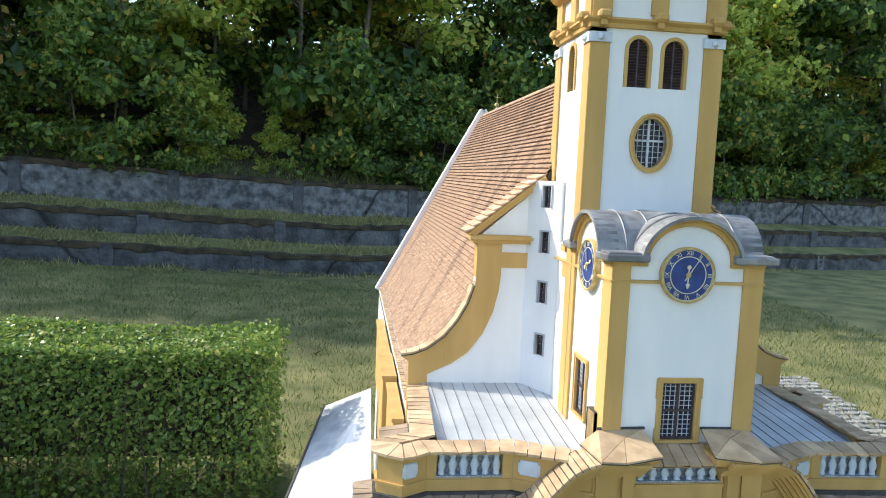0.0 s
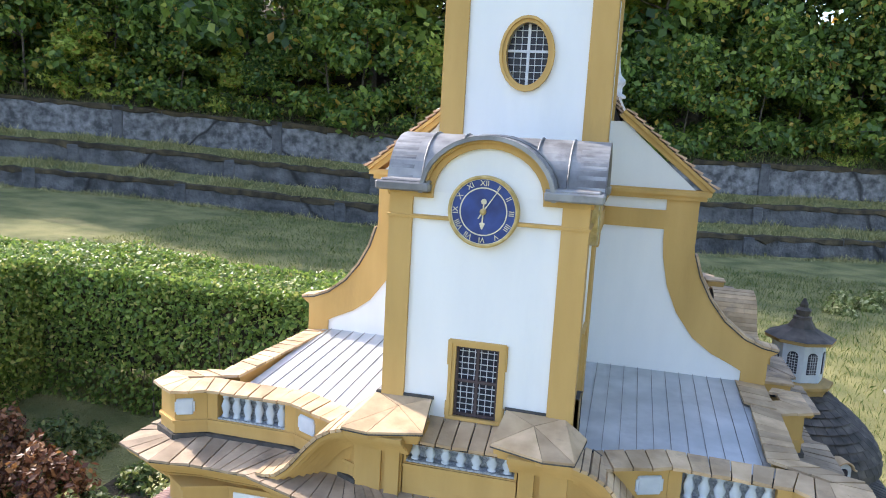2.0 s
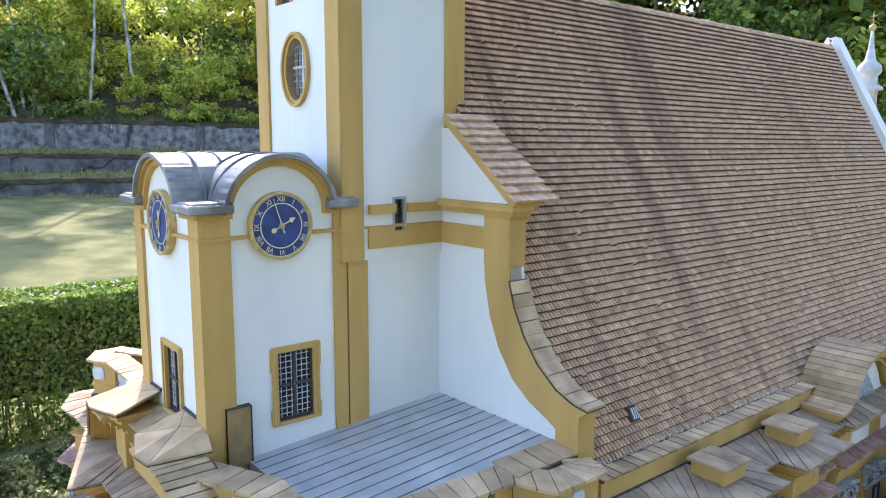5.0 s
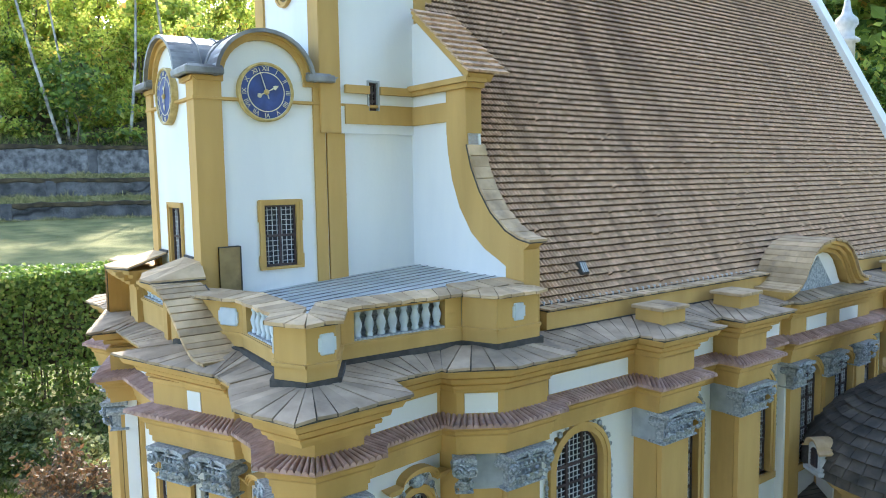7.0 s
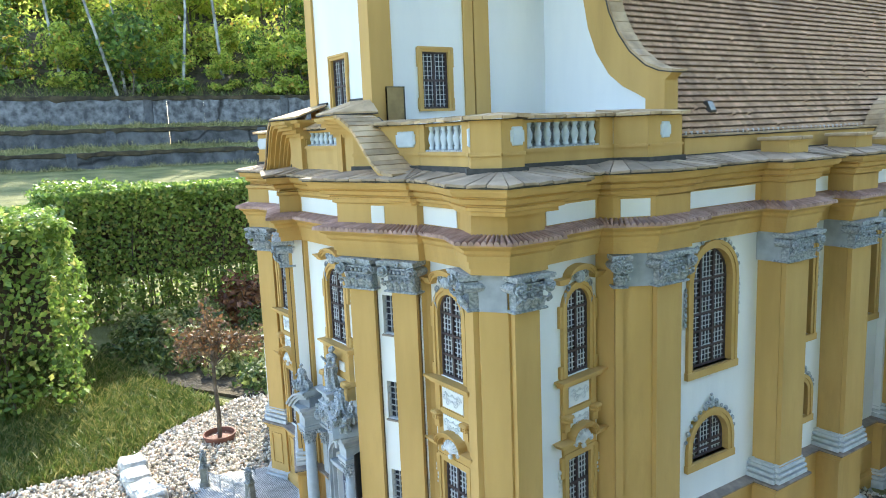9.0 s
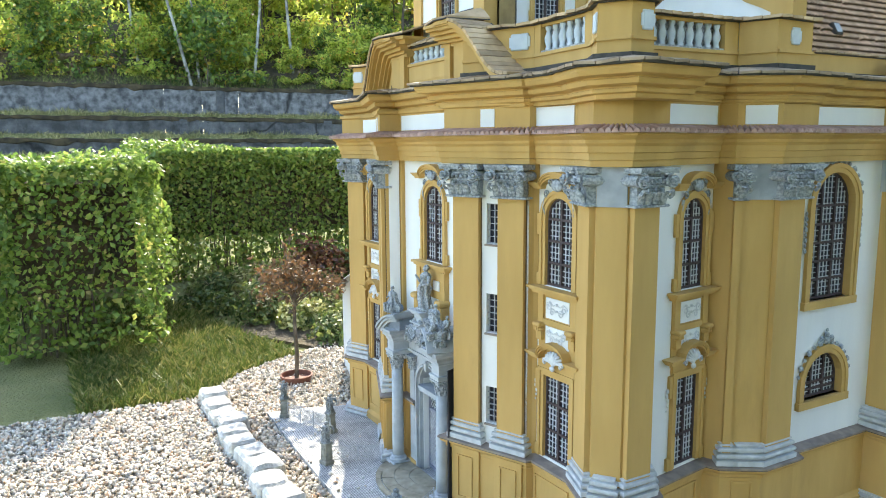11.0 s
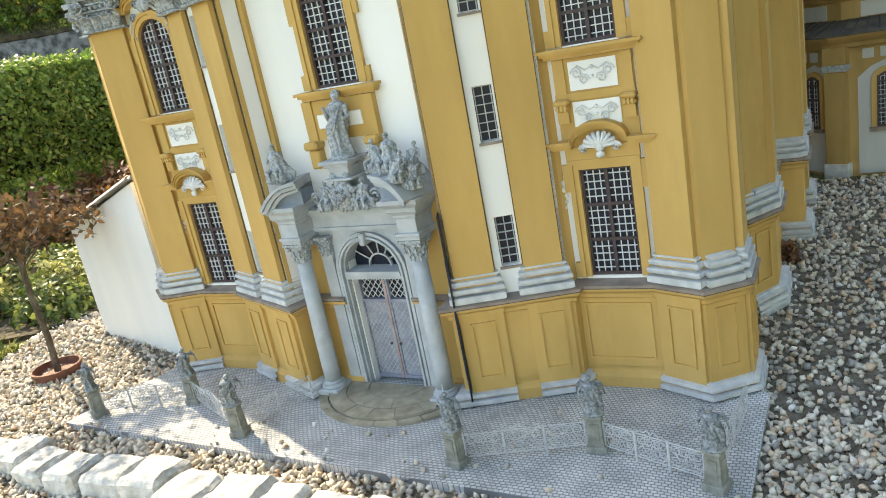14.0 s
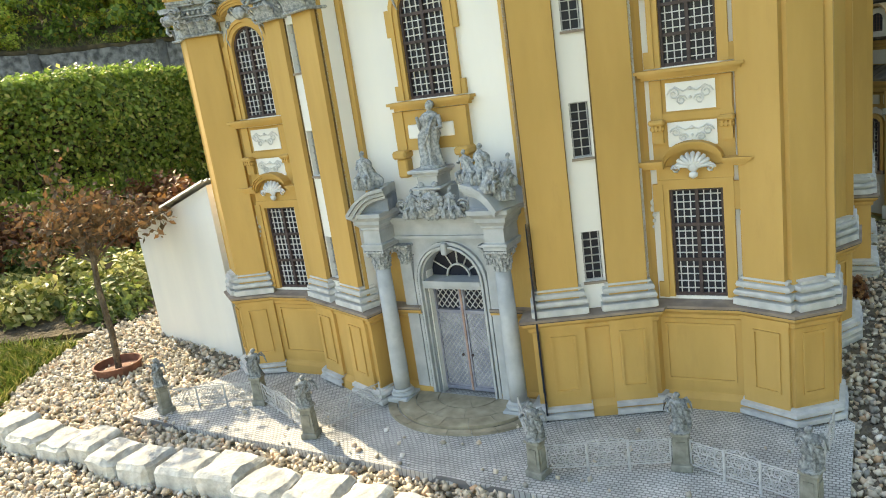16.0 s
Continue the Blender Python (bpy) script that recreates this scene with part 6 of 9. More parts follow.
# fanlight
bm = bmesh.new()
upright(bm, [(XP + x, z) for x, z in arch(0.166, zs, 0.083, 14)], 2.025, 2.03)
part("fanlight_pane", bm, GLASS, portal)
for i in range(1, 6):
    a = math.pi * i / 6
    bm = bmesh.new()
    tube(bm, [(XP + 0.032 * math.cos(a), 2.018, zs + 0.032 * math.sin(a)), (XP + 0.082 * math.cos(a), 2.018, zs + 0.082 * math.sin(a))], 0.0022, 4)
    part("fanlight_bar", bm, BASE, portal)
bm = bmesh.new()
ribbon(bm, [(XP + x, z) for x, z in arch(0.07, zs, 0.035, 10)], [(XP + x, z) for x, z in arch(0.062, zs, 0.031, 10)], 2.014, 2.022)
part("fanlight_ring", bm, BASE, portal, "pale inner ring of the fanlight")
# two door leaves with lattice strips
for sgn in (1, -1):
    leaf = new("door_leaf")
    leaf.parent = church
    tagged(leaf, label="lilac-grey door leaf with diamond lattice and glazed top")
    x0, x1 = sorted((XP + sgn * 0.0015, XP + sgn * 0.0826))
    bm = bmesh.new()
    box(bm, x0, x1, 2.018, 2.03, 0.03, 0.255)
    for xa in (x0, x1 - 0.006):
        box(bm, xa, xa + 0.006, 2.013, 2.03, 0.03, 0.332)
    for z in (0.03, 0.250, 0.324):
        box(bm, x0, x1, 2.0135, 2.03, z, z + 0.009)
    part("leaf_panel", bm, DOOR, leaf)
    bm = bmesh.new()
    box(bm, x0, x1, 2.026, 2.029, 0.255, 0.33)
    part("pane", bm, GLASS, leaf)
    bm = bmesh.new()
    w = x1 - x0

    def strip(z_low, z_high, step, thick, y):
        k = -12
        while k < 40:
            for d in (1, -1):
                pts = []
                zc = z_low + k * step
                p, q = (x0, zc), (x1, zc + d * w * 1.25)
                lo, hi = 0.0, 1.0
                dz = q[1] - p[1]
                t0, t1 = sorted(((z_low - p[1]) / dz, (z_high - p[1]) / dz))
                lo, hi = max(lo, t0), min(hi, t1)
                if hi - lo > 0.03:
                    tube(bm, [(p[0] + (q[0] - p[0]) * f, y, p[1] + dz * f) for f in (lo, hi)], thick, 4)
            k += 1

    strip(0.045, 0.248, 0.0165, 0.0013, 2.017)
    part("lattice", bm, IRON, leaf, "pale diamond lattice")
    bm = bmesh.new()
    strip(0.262, 0.322, 0.021, 0.0013, 2.022)
    part("lattice", bm, GRILLE, leaf, "pale diamond lattice")
    bm = bmesh.new()
    ball(bm, (XP + sgn * 0.014, 2.008, 0.135), 0.0045, 1)
    part("door_handle", bm, CASEMENT, leaf, "dark round handle")
bm = bmesh.new()
box(bm, XP - 0.0025, XP + 0.0025, 2.010, 2.029, 0.031, 0.329)
part("meeting_strip", bm, REDTILE, portal, "reddish meeting strip")


def acanthus(bm, c, r, z0, z1, n=8):
    """Rings of curled leaves round a column's bell."""
    lathe(bm, [(r, z0), (r * 1.0, z0 + 0.3 * (z1 - z0)), (r * 1.35, z1 - 0.008), (r * 1.5, z1 - 0.006)], 12, Matrix.Translation((*c, 0)))
    for ring, (zz, h, k) in enumerate(((z0, 0.022, 1.02), (z0 + 0.014, 0.022, 1.12))):
        for i in range(n):
            a = 2 * math.pi * (i + 0.5 * ring) / n
            d = Vector((math.cos(a), math.sin(a), 0))
            p = Vector((*c, zz)) + d * r * k
            tube(bm, [p, p + d * 0.002 + Vector((0, 0, h * 0.7)), p + d * 0.008 + Vector((0, 0, h))], 0.0042, 5, 0.002)
    for i in range(4):
        a = math.pi / 4 + i * math.pi / 2
        p = Vector((*c, z1 - 0.012)) + Vector((math.cos(a), math.sin(a), 0)) * r * 1.65
        ball(bm, p, 0.007, 1, (1, 1, 1.1))
    box(bm, c[0] - r * 1.6, c[0] + r * 1.6, c[1] - r * 1.6, c[1] + r * 1.6, z1 - 0.006, z1)


for sgn in (1, -1):
    x = XP + sgn * 0.171
    column = new("column")
    column.parent = church
    tagged(column, label="grey stone portal column with leafy capital")
    bm = bmesh.new()
    lathe(bm, [(0.0215, 0.062), (0.0222, 0.12), (0.0215, 0.22), (0.0192, 0.40)], 20, Matrix.Translation((x, 1.93, 0)))
    part("shaft", bm, STONE, column, smooth=True)
    bm = bmesh.new()
    soft_box(bm, x - 0.032, x + 0.032, 1.895, 1.99, -0.01, 0.045, 0.003)
    lathe(bm, [(0.031, 0.045), (0.033, 0.049), (0.031, 0.053), (0.026, 0.056), (0.027, 0.060), (0.024, 0.064)], 20, Matrix.Translation((x, 1.93, 0)))
    part("column_base", bm, STONE, column)
    bm = bmesh.new()
    acanthus(bm, (x, 1.93), 0.019, 0.40, 0.452)
    part("column_capital", bm, CARVED, column, "carved leaf capital")
    bm = bmesh.new()
    box(bm, *sorted((XP + sgn * 0.108, XP + sgn * 0.142)), 1.968, 2.0, 0.03, 0.40)
    part("portal_pilaster", bm, STONE, portal)
    bm = bmesh.new()
    acanthus(bm, (XP + sgn * 0.125, 1.975), 0.015, 0.40, 0.452, 6)
    part("pilaster_capital", bm, CARVED, portal)
    # entablature block over the column, with its cornice
    bm = bmesh.new()
    x0, x1 = sorted((XP + sgn * 0.146, XP + sgn * 0.197))
    moulding(bm, [(x0, 2.0), (x0, 1.905), (x1, 1.905), (x1, 2.0)],
             [(0.0, 0.452), (0.004, 0.453), (0.004, 0.461), (0.007, 0.463), (0.007, 0.469), (0.0, 0.471), (0.0, 0.504), (0.004, 0.508), (0.004, 0.513), (0.011, 0.521), (0.014, 0.523),
              (0.014, 0.532), (0.023, 0.541), (0.026, 0.543), (0.026, 0.553), (-0.02, 0.555)])
    part("entablature_block", bm, STONE, portal)
    # half of the broken pediment: a swept scroll, turned inwards over its column
    turn = Matrix.Translation((XP + sgn * 0.171, 1.95, 0)) @ Matrix.Rotation(radians(-16 * sgn), 4, "Z")
    half = new("pediment_half")
    half.parent, half.matrix_basis = portal, turn
    tagged(half, label="grey broken pediment half with a concave sweep")
    line = [(0.060, 0.556), (0.052, 0.566), (0.038, 0.582), (0.018, 0.598), (-0.006, 0.609), (-0.046, 0.615)]
    norms = [Vector((-0.75, -0.66)), Vector((-0.72, -0.70)), Vector((-0.66, -0.75)), Vector((-0.45, -0.89)), Vector((-0.2, -0.98)), Vector((0.0, -1.0))]
    for d0, d1, y0 in ((0.0, 0.0075, -0.078), (0.0075, 0.010, -0.068), (0.010, 0.018, -0.072), (0.018, 0.021, -0.060), (0.021, 0.028, -0.064)):
        bm = bmesh.new()
        outer = [(sgn * (q[0] + n.x * d0), q[1] + n.y * d0) for q, n in zip(line, norms)]
        inner = [(sgn * (q[0] + n.x * d1), q[1] + n.y * d1) for q, n in zip(line, norms)]
        ribbon(bm, outer, inner, y0, 0.05)
        part("moulding_band", bm, STONE, half)
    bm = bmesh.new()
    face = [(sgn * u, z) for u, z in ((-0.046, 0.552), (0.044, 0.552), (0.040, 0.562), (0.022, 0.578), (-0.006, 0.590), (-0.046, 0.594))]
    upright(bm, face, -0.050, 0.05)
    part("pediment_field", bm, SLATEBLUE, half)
    bm = bmesh.new()
    ends = [(sgn * u, z) for u, z in ((-0.046, 0.592), (-0.006, 0.588), (-0.006, 0.582), (-0.046, 0.586))]
    upright(bm, ends, -0.055, 0.05)
    part("moulding_band", bm, STONE, half)
bm = bmesh.new()
box(bm, XP - 0.145, XP + 0.145, 1.968, 2.0, 0.475, 0.508)
box(bm, XP - 0.145, XP + 0.145, 1.962, 2.0, 0.466, 0.475)
box(bm, XP - 0.145, XP + 0.145, 1.956, 2.0, 0.508, 0.516)
box(bm, XP - 0.145, XP + 0.145, 1.946, 2.0, 0.516, 0.526)
part("portal_frieze", bm, STONE, portal)
bm = bmesh.new()
for e, z0, z1 in ((0.012, 0.600, 0.606), (0.0, 0.606, 0.632), (0.008, 0.632, 0.640), (0.016, 0.640, 0.648)):
    soft_box(bm, XP - 0.028 - e, XP + 0.028 + e, 1.93 - e, 2.0, z0, z1, 0.0015)
box(bm, XP - 0.045, XP + 0.045, 1.96, 2.0, 0.526, 0.602)
part("statue_pedestal", bm, STONE, portal)
# ochre fields and brackets below the middle window
bm = bmesh.new()
box(bm, XP - 0.085, XP + 0.085, 1.983, 2.03, 0.69, 0.786)
for x in (XP - 0.088, XP + 0.088):
    box(bm, x - 0.014, x + 0.014, 1.979, 2.03, 0.66, 0.786)
    for dz in (0.0,):
        soft_box(bm, x - 0.02, x + 0.02, 1.955, 2.03, 0.672, 0.692, 0.005)
        soft_box(bm, x - 0.015, x + 0.015, 1.966, 2.03, 0.624, 0.672, 0.004)
part("apron", bm, OCHRE, church, "ochre apron with scroll brackets")
for sgn in (1, -1):
    bm = bmesh.new()
    soft_box(bm, *sorted((XP + sgn * 0.022, XP + sgn * 0.064)), 1.9785, 2.0, 0.718, 0.752, 0.002)
    part("stucco_field", bm, WHITE, church)


# ---- statues ----
def figure(bm, base, h, seed, lean=0.0, wings=False, seated=False):
    """A draped stone figure: deeply folded robe, mantle, bent arms, head with hair."""
    rng = random.Random(seed)
    seg = 36
    prof = [(0.135, 0.0), (0.145, 0.03), (0.135, 0.10), (0.125, 0.20), (0.122, 0.30), (0.125, 0.40), (0.135, 0.48), (0.118, 0.56), (0.105, 0.62), (0.115, 0.68), (0.128, 0.74), (0.118, 0.785), (0.075, 0.815),
            (0.038, 0.835), (0.036, 0.86)]
    if seated:
        prof = [(0.27, 0.0), (0.30, 0.05), (0.30, 0.14), (0.29, 0.24), (0.24, 0.33), (0.18, 0.40), (0.155, 0.48), (0.15, 0.56), (0.165, 0.64), (0.165, 0.70), (0.13, 0.76), (0.06, 0.80), (0.045, 0.84)]
    ph, sway, rings = rng.random() * 6, rng.choice((-1, 1)), []
    for r, z in prof:
        deep = 0.30 if z < 0.5 else (0.16 if z < 0.78 else 0.0)
        bend = 0.035 * sway * math.sin(z * 5.0)
        ring = []
        for i in range(seg):
            a = 2 * math.pi * i / seg
            k = 1 + deep * math.sin(6 * a + ph + 3.5 * z) + 0.55 * deep * math.sin(11 * a - 2 * ph - 7 * z)
            ring.append(bm.verts.new((base[0] + h * (r * k * 1.12 * math.cos(a) + lean * z + bend), base[1] + h * r * k * 0.82 * math.sin(a), base[2] + h * z)))
        rings.append(ring)
    for a, b in zip(rings, rings[1:]):
        for i in range(seg):
            bm.faces.new((a[i], a[(i + 1) % seg], b[(i + 1) % seg], b[i]))
    bm.faces.new(rings[0][::-1])
    bm.faces.new(rings[-1])
    top = Vector((base[0] + h * (lean * 0.9 + 0.035 * sway * math.sin(4.5)), base[1], base[2]))
    ball(bm, top + Vector((0, -0.012 * h, 0.905 * h)), 0.062 * h, 2, (0.9, 1, 1.22))
    ball(bm, top + Vector((0.004 * h, 0.018 * h, 0.925 * h)), 0.066 * h, 2, (1, 0.9, 1.05))
    # mantle slung from one shoulder to the other hip, with hanging folds
    for k in range(4):
        o = 0.022 * k
        tube(bm, [top + h * Vector((-sway * (0.10 - o), -0.085, 0.76 - o)), top + h * Vector((0, -0.125 - 0.01 * k, 0.58 - 1.4 * o)), top + h * Vector((sway * 0.12, -0.10, 0.46 - 1.6 * o)),
                  top + h * Vector((sway * (0.15 - o), -0.04, 0.18 - o))], 0.016 * h, 5, 0.022 * h)
    for sgn in (1, -1):
        sh = top + h * Vector((sgn * 0.125, 0, 0.755))
        el = sh + h * Vector((sgn * 0.055, -0.05, -0.17))
        up = 0.17 if sgn == sway else rng.uniform(-0.05, 0.06)
        hd = el + h * Vector((-sgn * 0.05, -0.13, up))
        tube(bm, [sh, sh.lerp(el, 0.55), el, el.lerp(hd, 0.6), hd], 0.044 * h, 7, 0.024 * h)
        ball(bm, hd, 0.028 * h, 1)
        if seated:
            tube(bm, [top + h * Vector((sgn * 0.10, -0.05, 0.34)), top + h * Vector((sgn * 0.13, -0.28, 0.32)), top + h * Vector((sgn * 0.11, -0.29, 0.03))], 0.075 * h, 8, 0.055 * h)
        if wings:
            for k in range(3):
                tube(bm, [top + h * Vector((sgn * 0.05, 0.075, 0.70)), top + h * Vector((sgn * (0.17 + 0.03 * k), 0.12, 0.80 - 0.06 * k)), top + h * Vector((sgn * (0.23 + 0.015 * k), 0.13, 0.62 - 0.10 * k))], 0.034 * h, 6, 0.014 * h)


def statue(name, label, base, h, seed, turn=0.0, group="", stout=1.0, **kw):
    bm = bmesh.new()
    figure(bm, (0, 0, 0), h, seed, **kw)
    lathe(bm, [(0.2 * h, -0.02 * h), (0.2 * h, 0.03 * h)], 10)
    bmesh.ops.transform(bm, matrix=Matrix.Diagonal((stout, stout, 1, 1)), verts=bm.verts)
    bmesh.ops.recalc_face_normals(bm, faces=bm.faces)
    ob = part(name, bm, CARVED if "portal" in label or "pediment" in label else GRIMY, None, m=Matrix.Translation(base) @ Matrix.Rotation(radians(turn), 4, "Z"), smooth=True)
    return tagged(ob, label, "statue", group)


statue("saint_statue", "grey stone draped figure on the portal pedestal", (XP + 0.008, 1.955, 0.651), 0.158, 3, lean=0.04)
statue("seated_statue", "grey stone seated figure on the pediment", (XP - 0.165, 1.915, 0.612), 0.095, 8, 10, seated=True)
for dx, dy, dz, size, seed, lean in ((0.0, 0.0, 0.0, 0.095, 21, 0.0), (0.040, 0.012, -0.012, 0.080, 22, 0.25), (-0.036, 0.010, 0.004, 0.078, 23, -0.2), (0.022, -0.026, -0.014, 0.070, 24, 0.3), (0.052, -0.014, -0.034, 0.066, 25, 0.1)):
    statue("seated_statue", "grey stone seated figure among others on the pediment", (XP + 0.160 + dx, 1.915 + dy, 0.608 + dz), size, seed, -10, "pediment figures", seated=True, lean=lean)
bm = bmesh.new()
ball(bm, (0, -0.008, 0.036), 0.03, 2, (0.85, 0.5, 1.1))
for i in range(16):
    a = 2 * math.pi * i / 16
    ball(bm, (0.031 * math.cos(a), -0.006, 0.036 + 0.034 * math.sin(a)), 0.007 + 0.003 * (i % 2), 1)
for i in range(6):
    scroll(bm, 0.012 * math.cos(i), -0.022, 0.036 + 0.014 * math.sin(i * 2), 0.008, 1 if i % 2 else -1, thick=0.0022)
for sgn in (1, -1):
    figure(bm, (sgn * 0.058, 0, 0), 0.075, 40 + sgn, lean=-0.1 * sgn, seated=True)
    scroll(bm, sgn * 0.085, 0.0, 0.03, 0.018, sgn, thick=0.004)
    ball(bm, (sgn * 0.02, -0.004, 0.082), 0.011, 1)
bmesh.ops.recalc_face_normals(bm, faces=bm.faces)
tagged(part("carved_shield", bm, CARVED, None, m=Matrix.Translation((XP, 1.935, 0.527)), smooth=True), "grey carved shield with small seated figures over the door", "carving")

# ---- pedestals, side gables, chapel, annex ----
for s in (1,):
    for y0, y1 in ((3.185, 3.295), (3.595, 3.705), (4.875, 4.985), (5.295, 5.405)):
        ped = new("pier_pedestal")
        ped.parent = church
        tagged(ped, label="small ochre block with a tan slab on the cornice")
        x0, x1 = sorted((XC + s * 0.845, XC + s * 0.945))
        bm = bmesh.new()
        box(bm, x0, x1, y0, y1, 1.40, 1.452)
        part("block", bm, OCHRE, ped)
        bm = bmesh.new()
        soft_box(bm, x0 - 0.01, x1 + 0.01, y0 - 0.01, (y0 + y1) / 2 - 0.001, 1.452, 1.463, 0.002)
        part("slab", bm, SLAB, ped)
        bm = bmesh.new()
        soft_box(bm, x0 - 0.01, x1 + 0.01, (y0 + y1) / 2 + 0.001, y1 + 0.01, 1.452, 1.463, 0.002)
        part("slab", bm, SLAB, ped)
    # wavy side gable over the middle of the nave
    prof = [(-0.31, 1.43), (-0.27, 1.432), (-0.235, 1.445), (-0.205, 1.475), (-0.18, 1.515), (-0.145, 1.555), (-0.09, 1.585), (0.0, 1.60),
            (0.09, 1.585), (0.145, 1.555), (0.18, 1.515), (0.205, 1.475), (0.235, 1.445), (0.27, 1.432), (0.31, 1.43)]
    # built facing -y, then turned to the side
    m = Matrix.Translation((XC + s * 0.91, 4.22, 0)) @ Matrix.Rotation(radians(90 * s), 4, "Z")
    gable = new("side_gable")
    gable.parent, gable.matrix_basis = church, m
    tagged(gable, label="wavy ochre side gable under tan slabs")
    for d0, d1, y0 in ((0.0, 0.014, -0.03), (0.014, 0.030, -0.012), (0.030, 0.046, 0.004)):
        bm = bmesh.new()
        ribbon(bm, [(x, z - d0) for x, z in prof], [(x * (1 - d1 * 0.4), z - d1) for x, z in prof], y0, 0.10)
        part("gable_moulding", bm, OCHRE, gable)
    bm = bmesh.new()
    upright(bm, [(0.26, 1.40), *[(x * 0.86, z - 0.04) for x, z in prof[2:-2]][::-1], (-0.26, 1.40)], 0.03, 0.10)
    part("gable_field", bm, WHITE, gable)
    bm = bmesh.new()
    upright(bm, [(x * 0.985, z - 0.003) for x, z in prof] + [(0.30, 1.40), (-0.30, 1.40)], 0.10, 0.15)
    part("gable_back", bm, SEAM, gable)
    bm = bmesh.new()
    upright(bm, [(0.12, 1.41), (0.0, 1.535), (-0.12, 1.41)], 0.024, 0.05)
    part("gable_carving", bm, CARVED, gable)
    line = [Vector(p) for p in prof]
    for a, b in zip(line, line[1:]):
        for f0, f1 in ((0, 0.5), (0.5, 1)):
            q0, q1 = a.lerp(b, f0 + 0.08), a.lerp(b, f1)
            bm = bmesh.new()
            upright(bm, [(q0.x, q0.y), (q1.x, q1.y), (q1.x, q1.y + 0.009), (q0.x, q0.y + 0.009)], -0.04, 0.155)
            part("slab", bm, SLAB, gable)

# chapel with a tiled dome on the right side
DOMETILE = surface("dome_slate", (0.045, 0.04, 0.036), (0.125, 0.105, 0.088), 14, 0.8, stain=(0.05, 0.045, 0.04), stain_amount=0.6, per_piece=0.25, bump=0.5)
chapel = thing("chapel_model", "small ochre chapel model with a slate dome and lantern", "model chapel")
CX, CY = 2.17, 4.42


def octagon(r, turn=22.5, n=8):
    return [(CX + r * math.cos(radians(turn + 360 * i / n)), CY + r * math.sin(radians(turn + 360 * i / n))) for i in range(n)]


bm = bmesh.new()
prism(bm, octagon(0.466), -0.02, 0.56)
part("wall", bm, DULLOCHRE, chapel)
for i in range(8):
    a = radians(22.5 + 45 * i)
    m = Matrix.Translation((CX + 0.462 * math.cos(a), CY + 0.462 * math.sin(a), 0)) @ Matrix.Rotation(a, 4, "Z")
    for name, mat, e, z0, z1 in (("corner_pier", DULLOCHRE, 0.0, -0.01, 0.435), ("pier_foot", BASE, 0.007, -0.01, 0.05), ("pier_capital", CARVED, 0.008, 0.435, 0.462), ("pier_block", DULLOCHRE, 0.003, 0.462, 0.535)):
        bm = bmesh.new()
        soft_box(bm, -0.05, 0.024 + e, -0.042 - e, 0.042 + e, z0, z1, 0.003, m)
        part(name, bm, mat, chapel)
ringp = octagon(0.466)
ringp = ringp + [ringp[0]]
for name, mat, prof in (("cornice", DULLOCHRE, [(0.0, 0.52), (0.024, 0.528), (0.026, 0.544), (0.05, 0.556), (0.062, 0.566), (0.064, 0.577), (0.0, 0.58)]), ("skirt_roof", DOMETILE, [(0.0, 0.578), (0.088, 0.5785), (0.088, 0.586), (-0.07, 0.632), (-0.09, 0.636)])):
    bm = bmesh.new()
    moulding(bm, ringp, prof)
    part(name, bm, mat, chapel)
for i in range(8):
    p0, p1 = octagon(0.55)[i], octagon(0.55)[(i + 1) % 8]
    m, length = along(p0, p1)
    for k in range(1, 9):
        bm = bmesh.new()
        x = length * k / 9
        tube(bm, [(x, -0.002, 0.589), (length / 2 + (x - length / 2) * 0.72, 0.152, 0.635)], 0.0022, 4)
        part("skirt_seam", bm, SEAM, chapel, m=m)
bm = bmesh.new()
prism(bm, octagon(0.40), 0.60, 0.735)
part("drum", bm, DULLOCHRE, chapel)
bm = bmesh.new()
moulding(bm, octagon(0.40) + octagon(0.40)[:1], [(0.0, 0.70), (0.014, 0.706), (0.016, 0.716), (0.036, 0.726), (0.04, 0.738), (0.0, 0.741)])
part("drum_cornice", bm, DULLOCHRE, chapel)
for i in range(8):
    p0, p1 = octagon(0.40)[i], octagon(0.40)[(i + 1) % 8]
    m, length = along(p0, p1)
    bm = bmesh.new()
    box(bm, 0.07, length - 0.07, -0.004, 0.01, 0.633, 0.692)
    part("drum_field", bm, DULLWHITE, chapel, m=m)
    p0, p1 = octagon(0.466)[i], octagon(0.466)[(i + 1) % 8]
    m, length = along(p0, p1)
    c = length / 2 + (0.07 if i == 4 else 0.0)
    bm = bmesh.new()
    upright(bm, [(c - 0.10, 0.0), (length - 0.055, 0.0), (length - 0.055, 0.40), (c + 0.055, 0.44), (c, 0.462), (c - 0.055, 0.44), (c - 0.10, 0.40)], -0.004, 0.01)
    part("wall_field", bm, DULLWHITE, chapel, m=m)
    for k in (-1, 0, 1):
        bm = bmesh.new()
        box(bm, c + 0.062 * k - 0.02, c + 0.062 * k + 0.02, -0.006, 0.01, 0.474, 0.512)
        part("frieze_field", bm, DULLWHITE, chapel, m=m)
    win = new("window")
    win.parent, win.matrix_basis = chapel, m @ Matrix.Translation((c, -0.006, 0))
    pane_frame(win, 0.068, 0.195, 0.415, True, 5, 12, -0.002)
    surround(win, 0.068, 0.195, 0.415, True, 0.020, 0.012)
    bm = bmesh.new()
    box(bm, -0.06, 0.06, -0.022, 0.01, 0.180, 0.194)
    part("window_sill", bm, LEDGE, win)
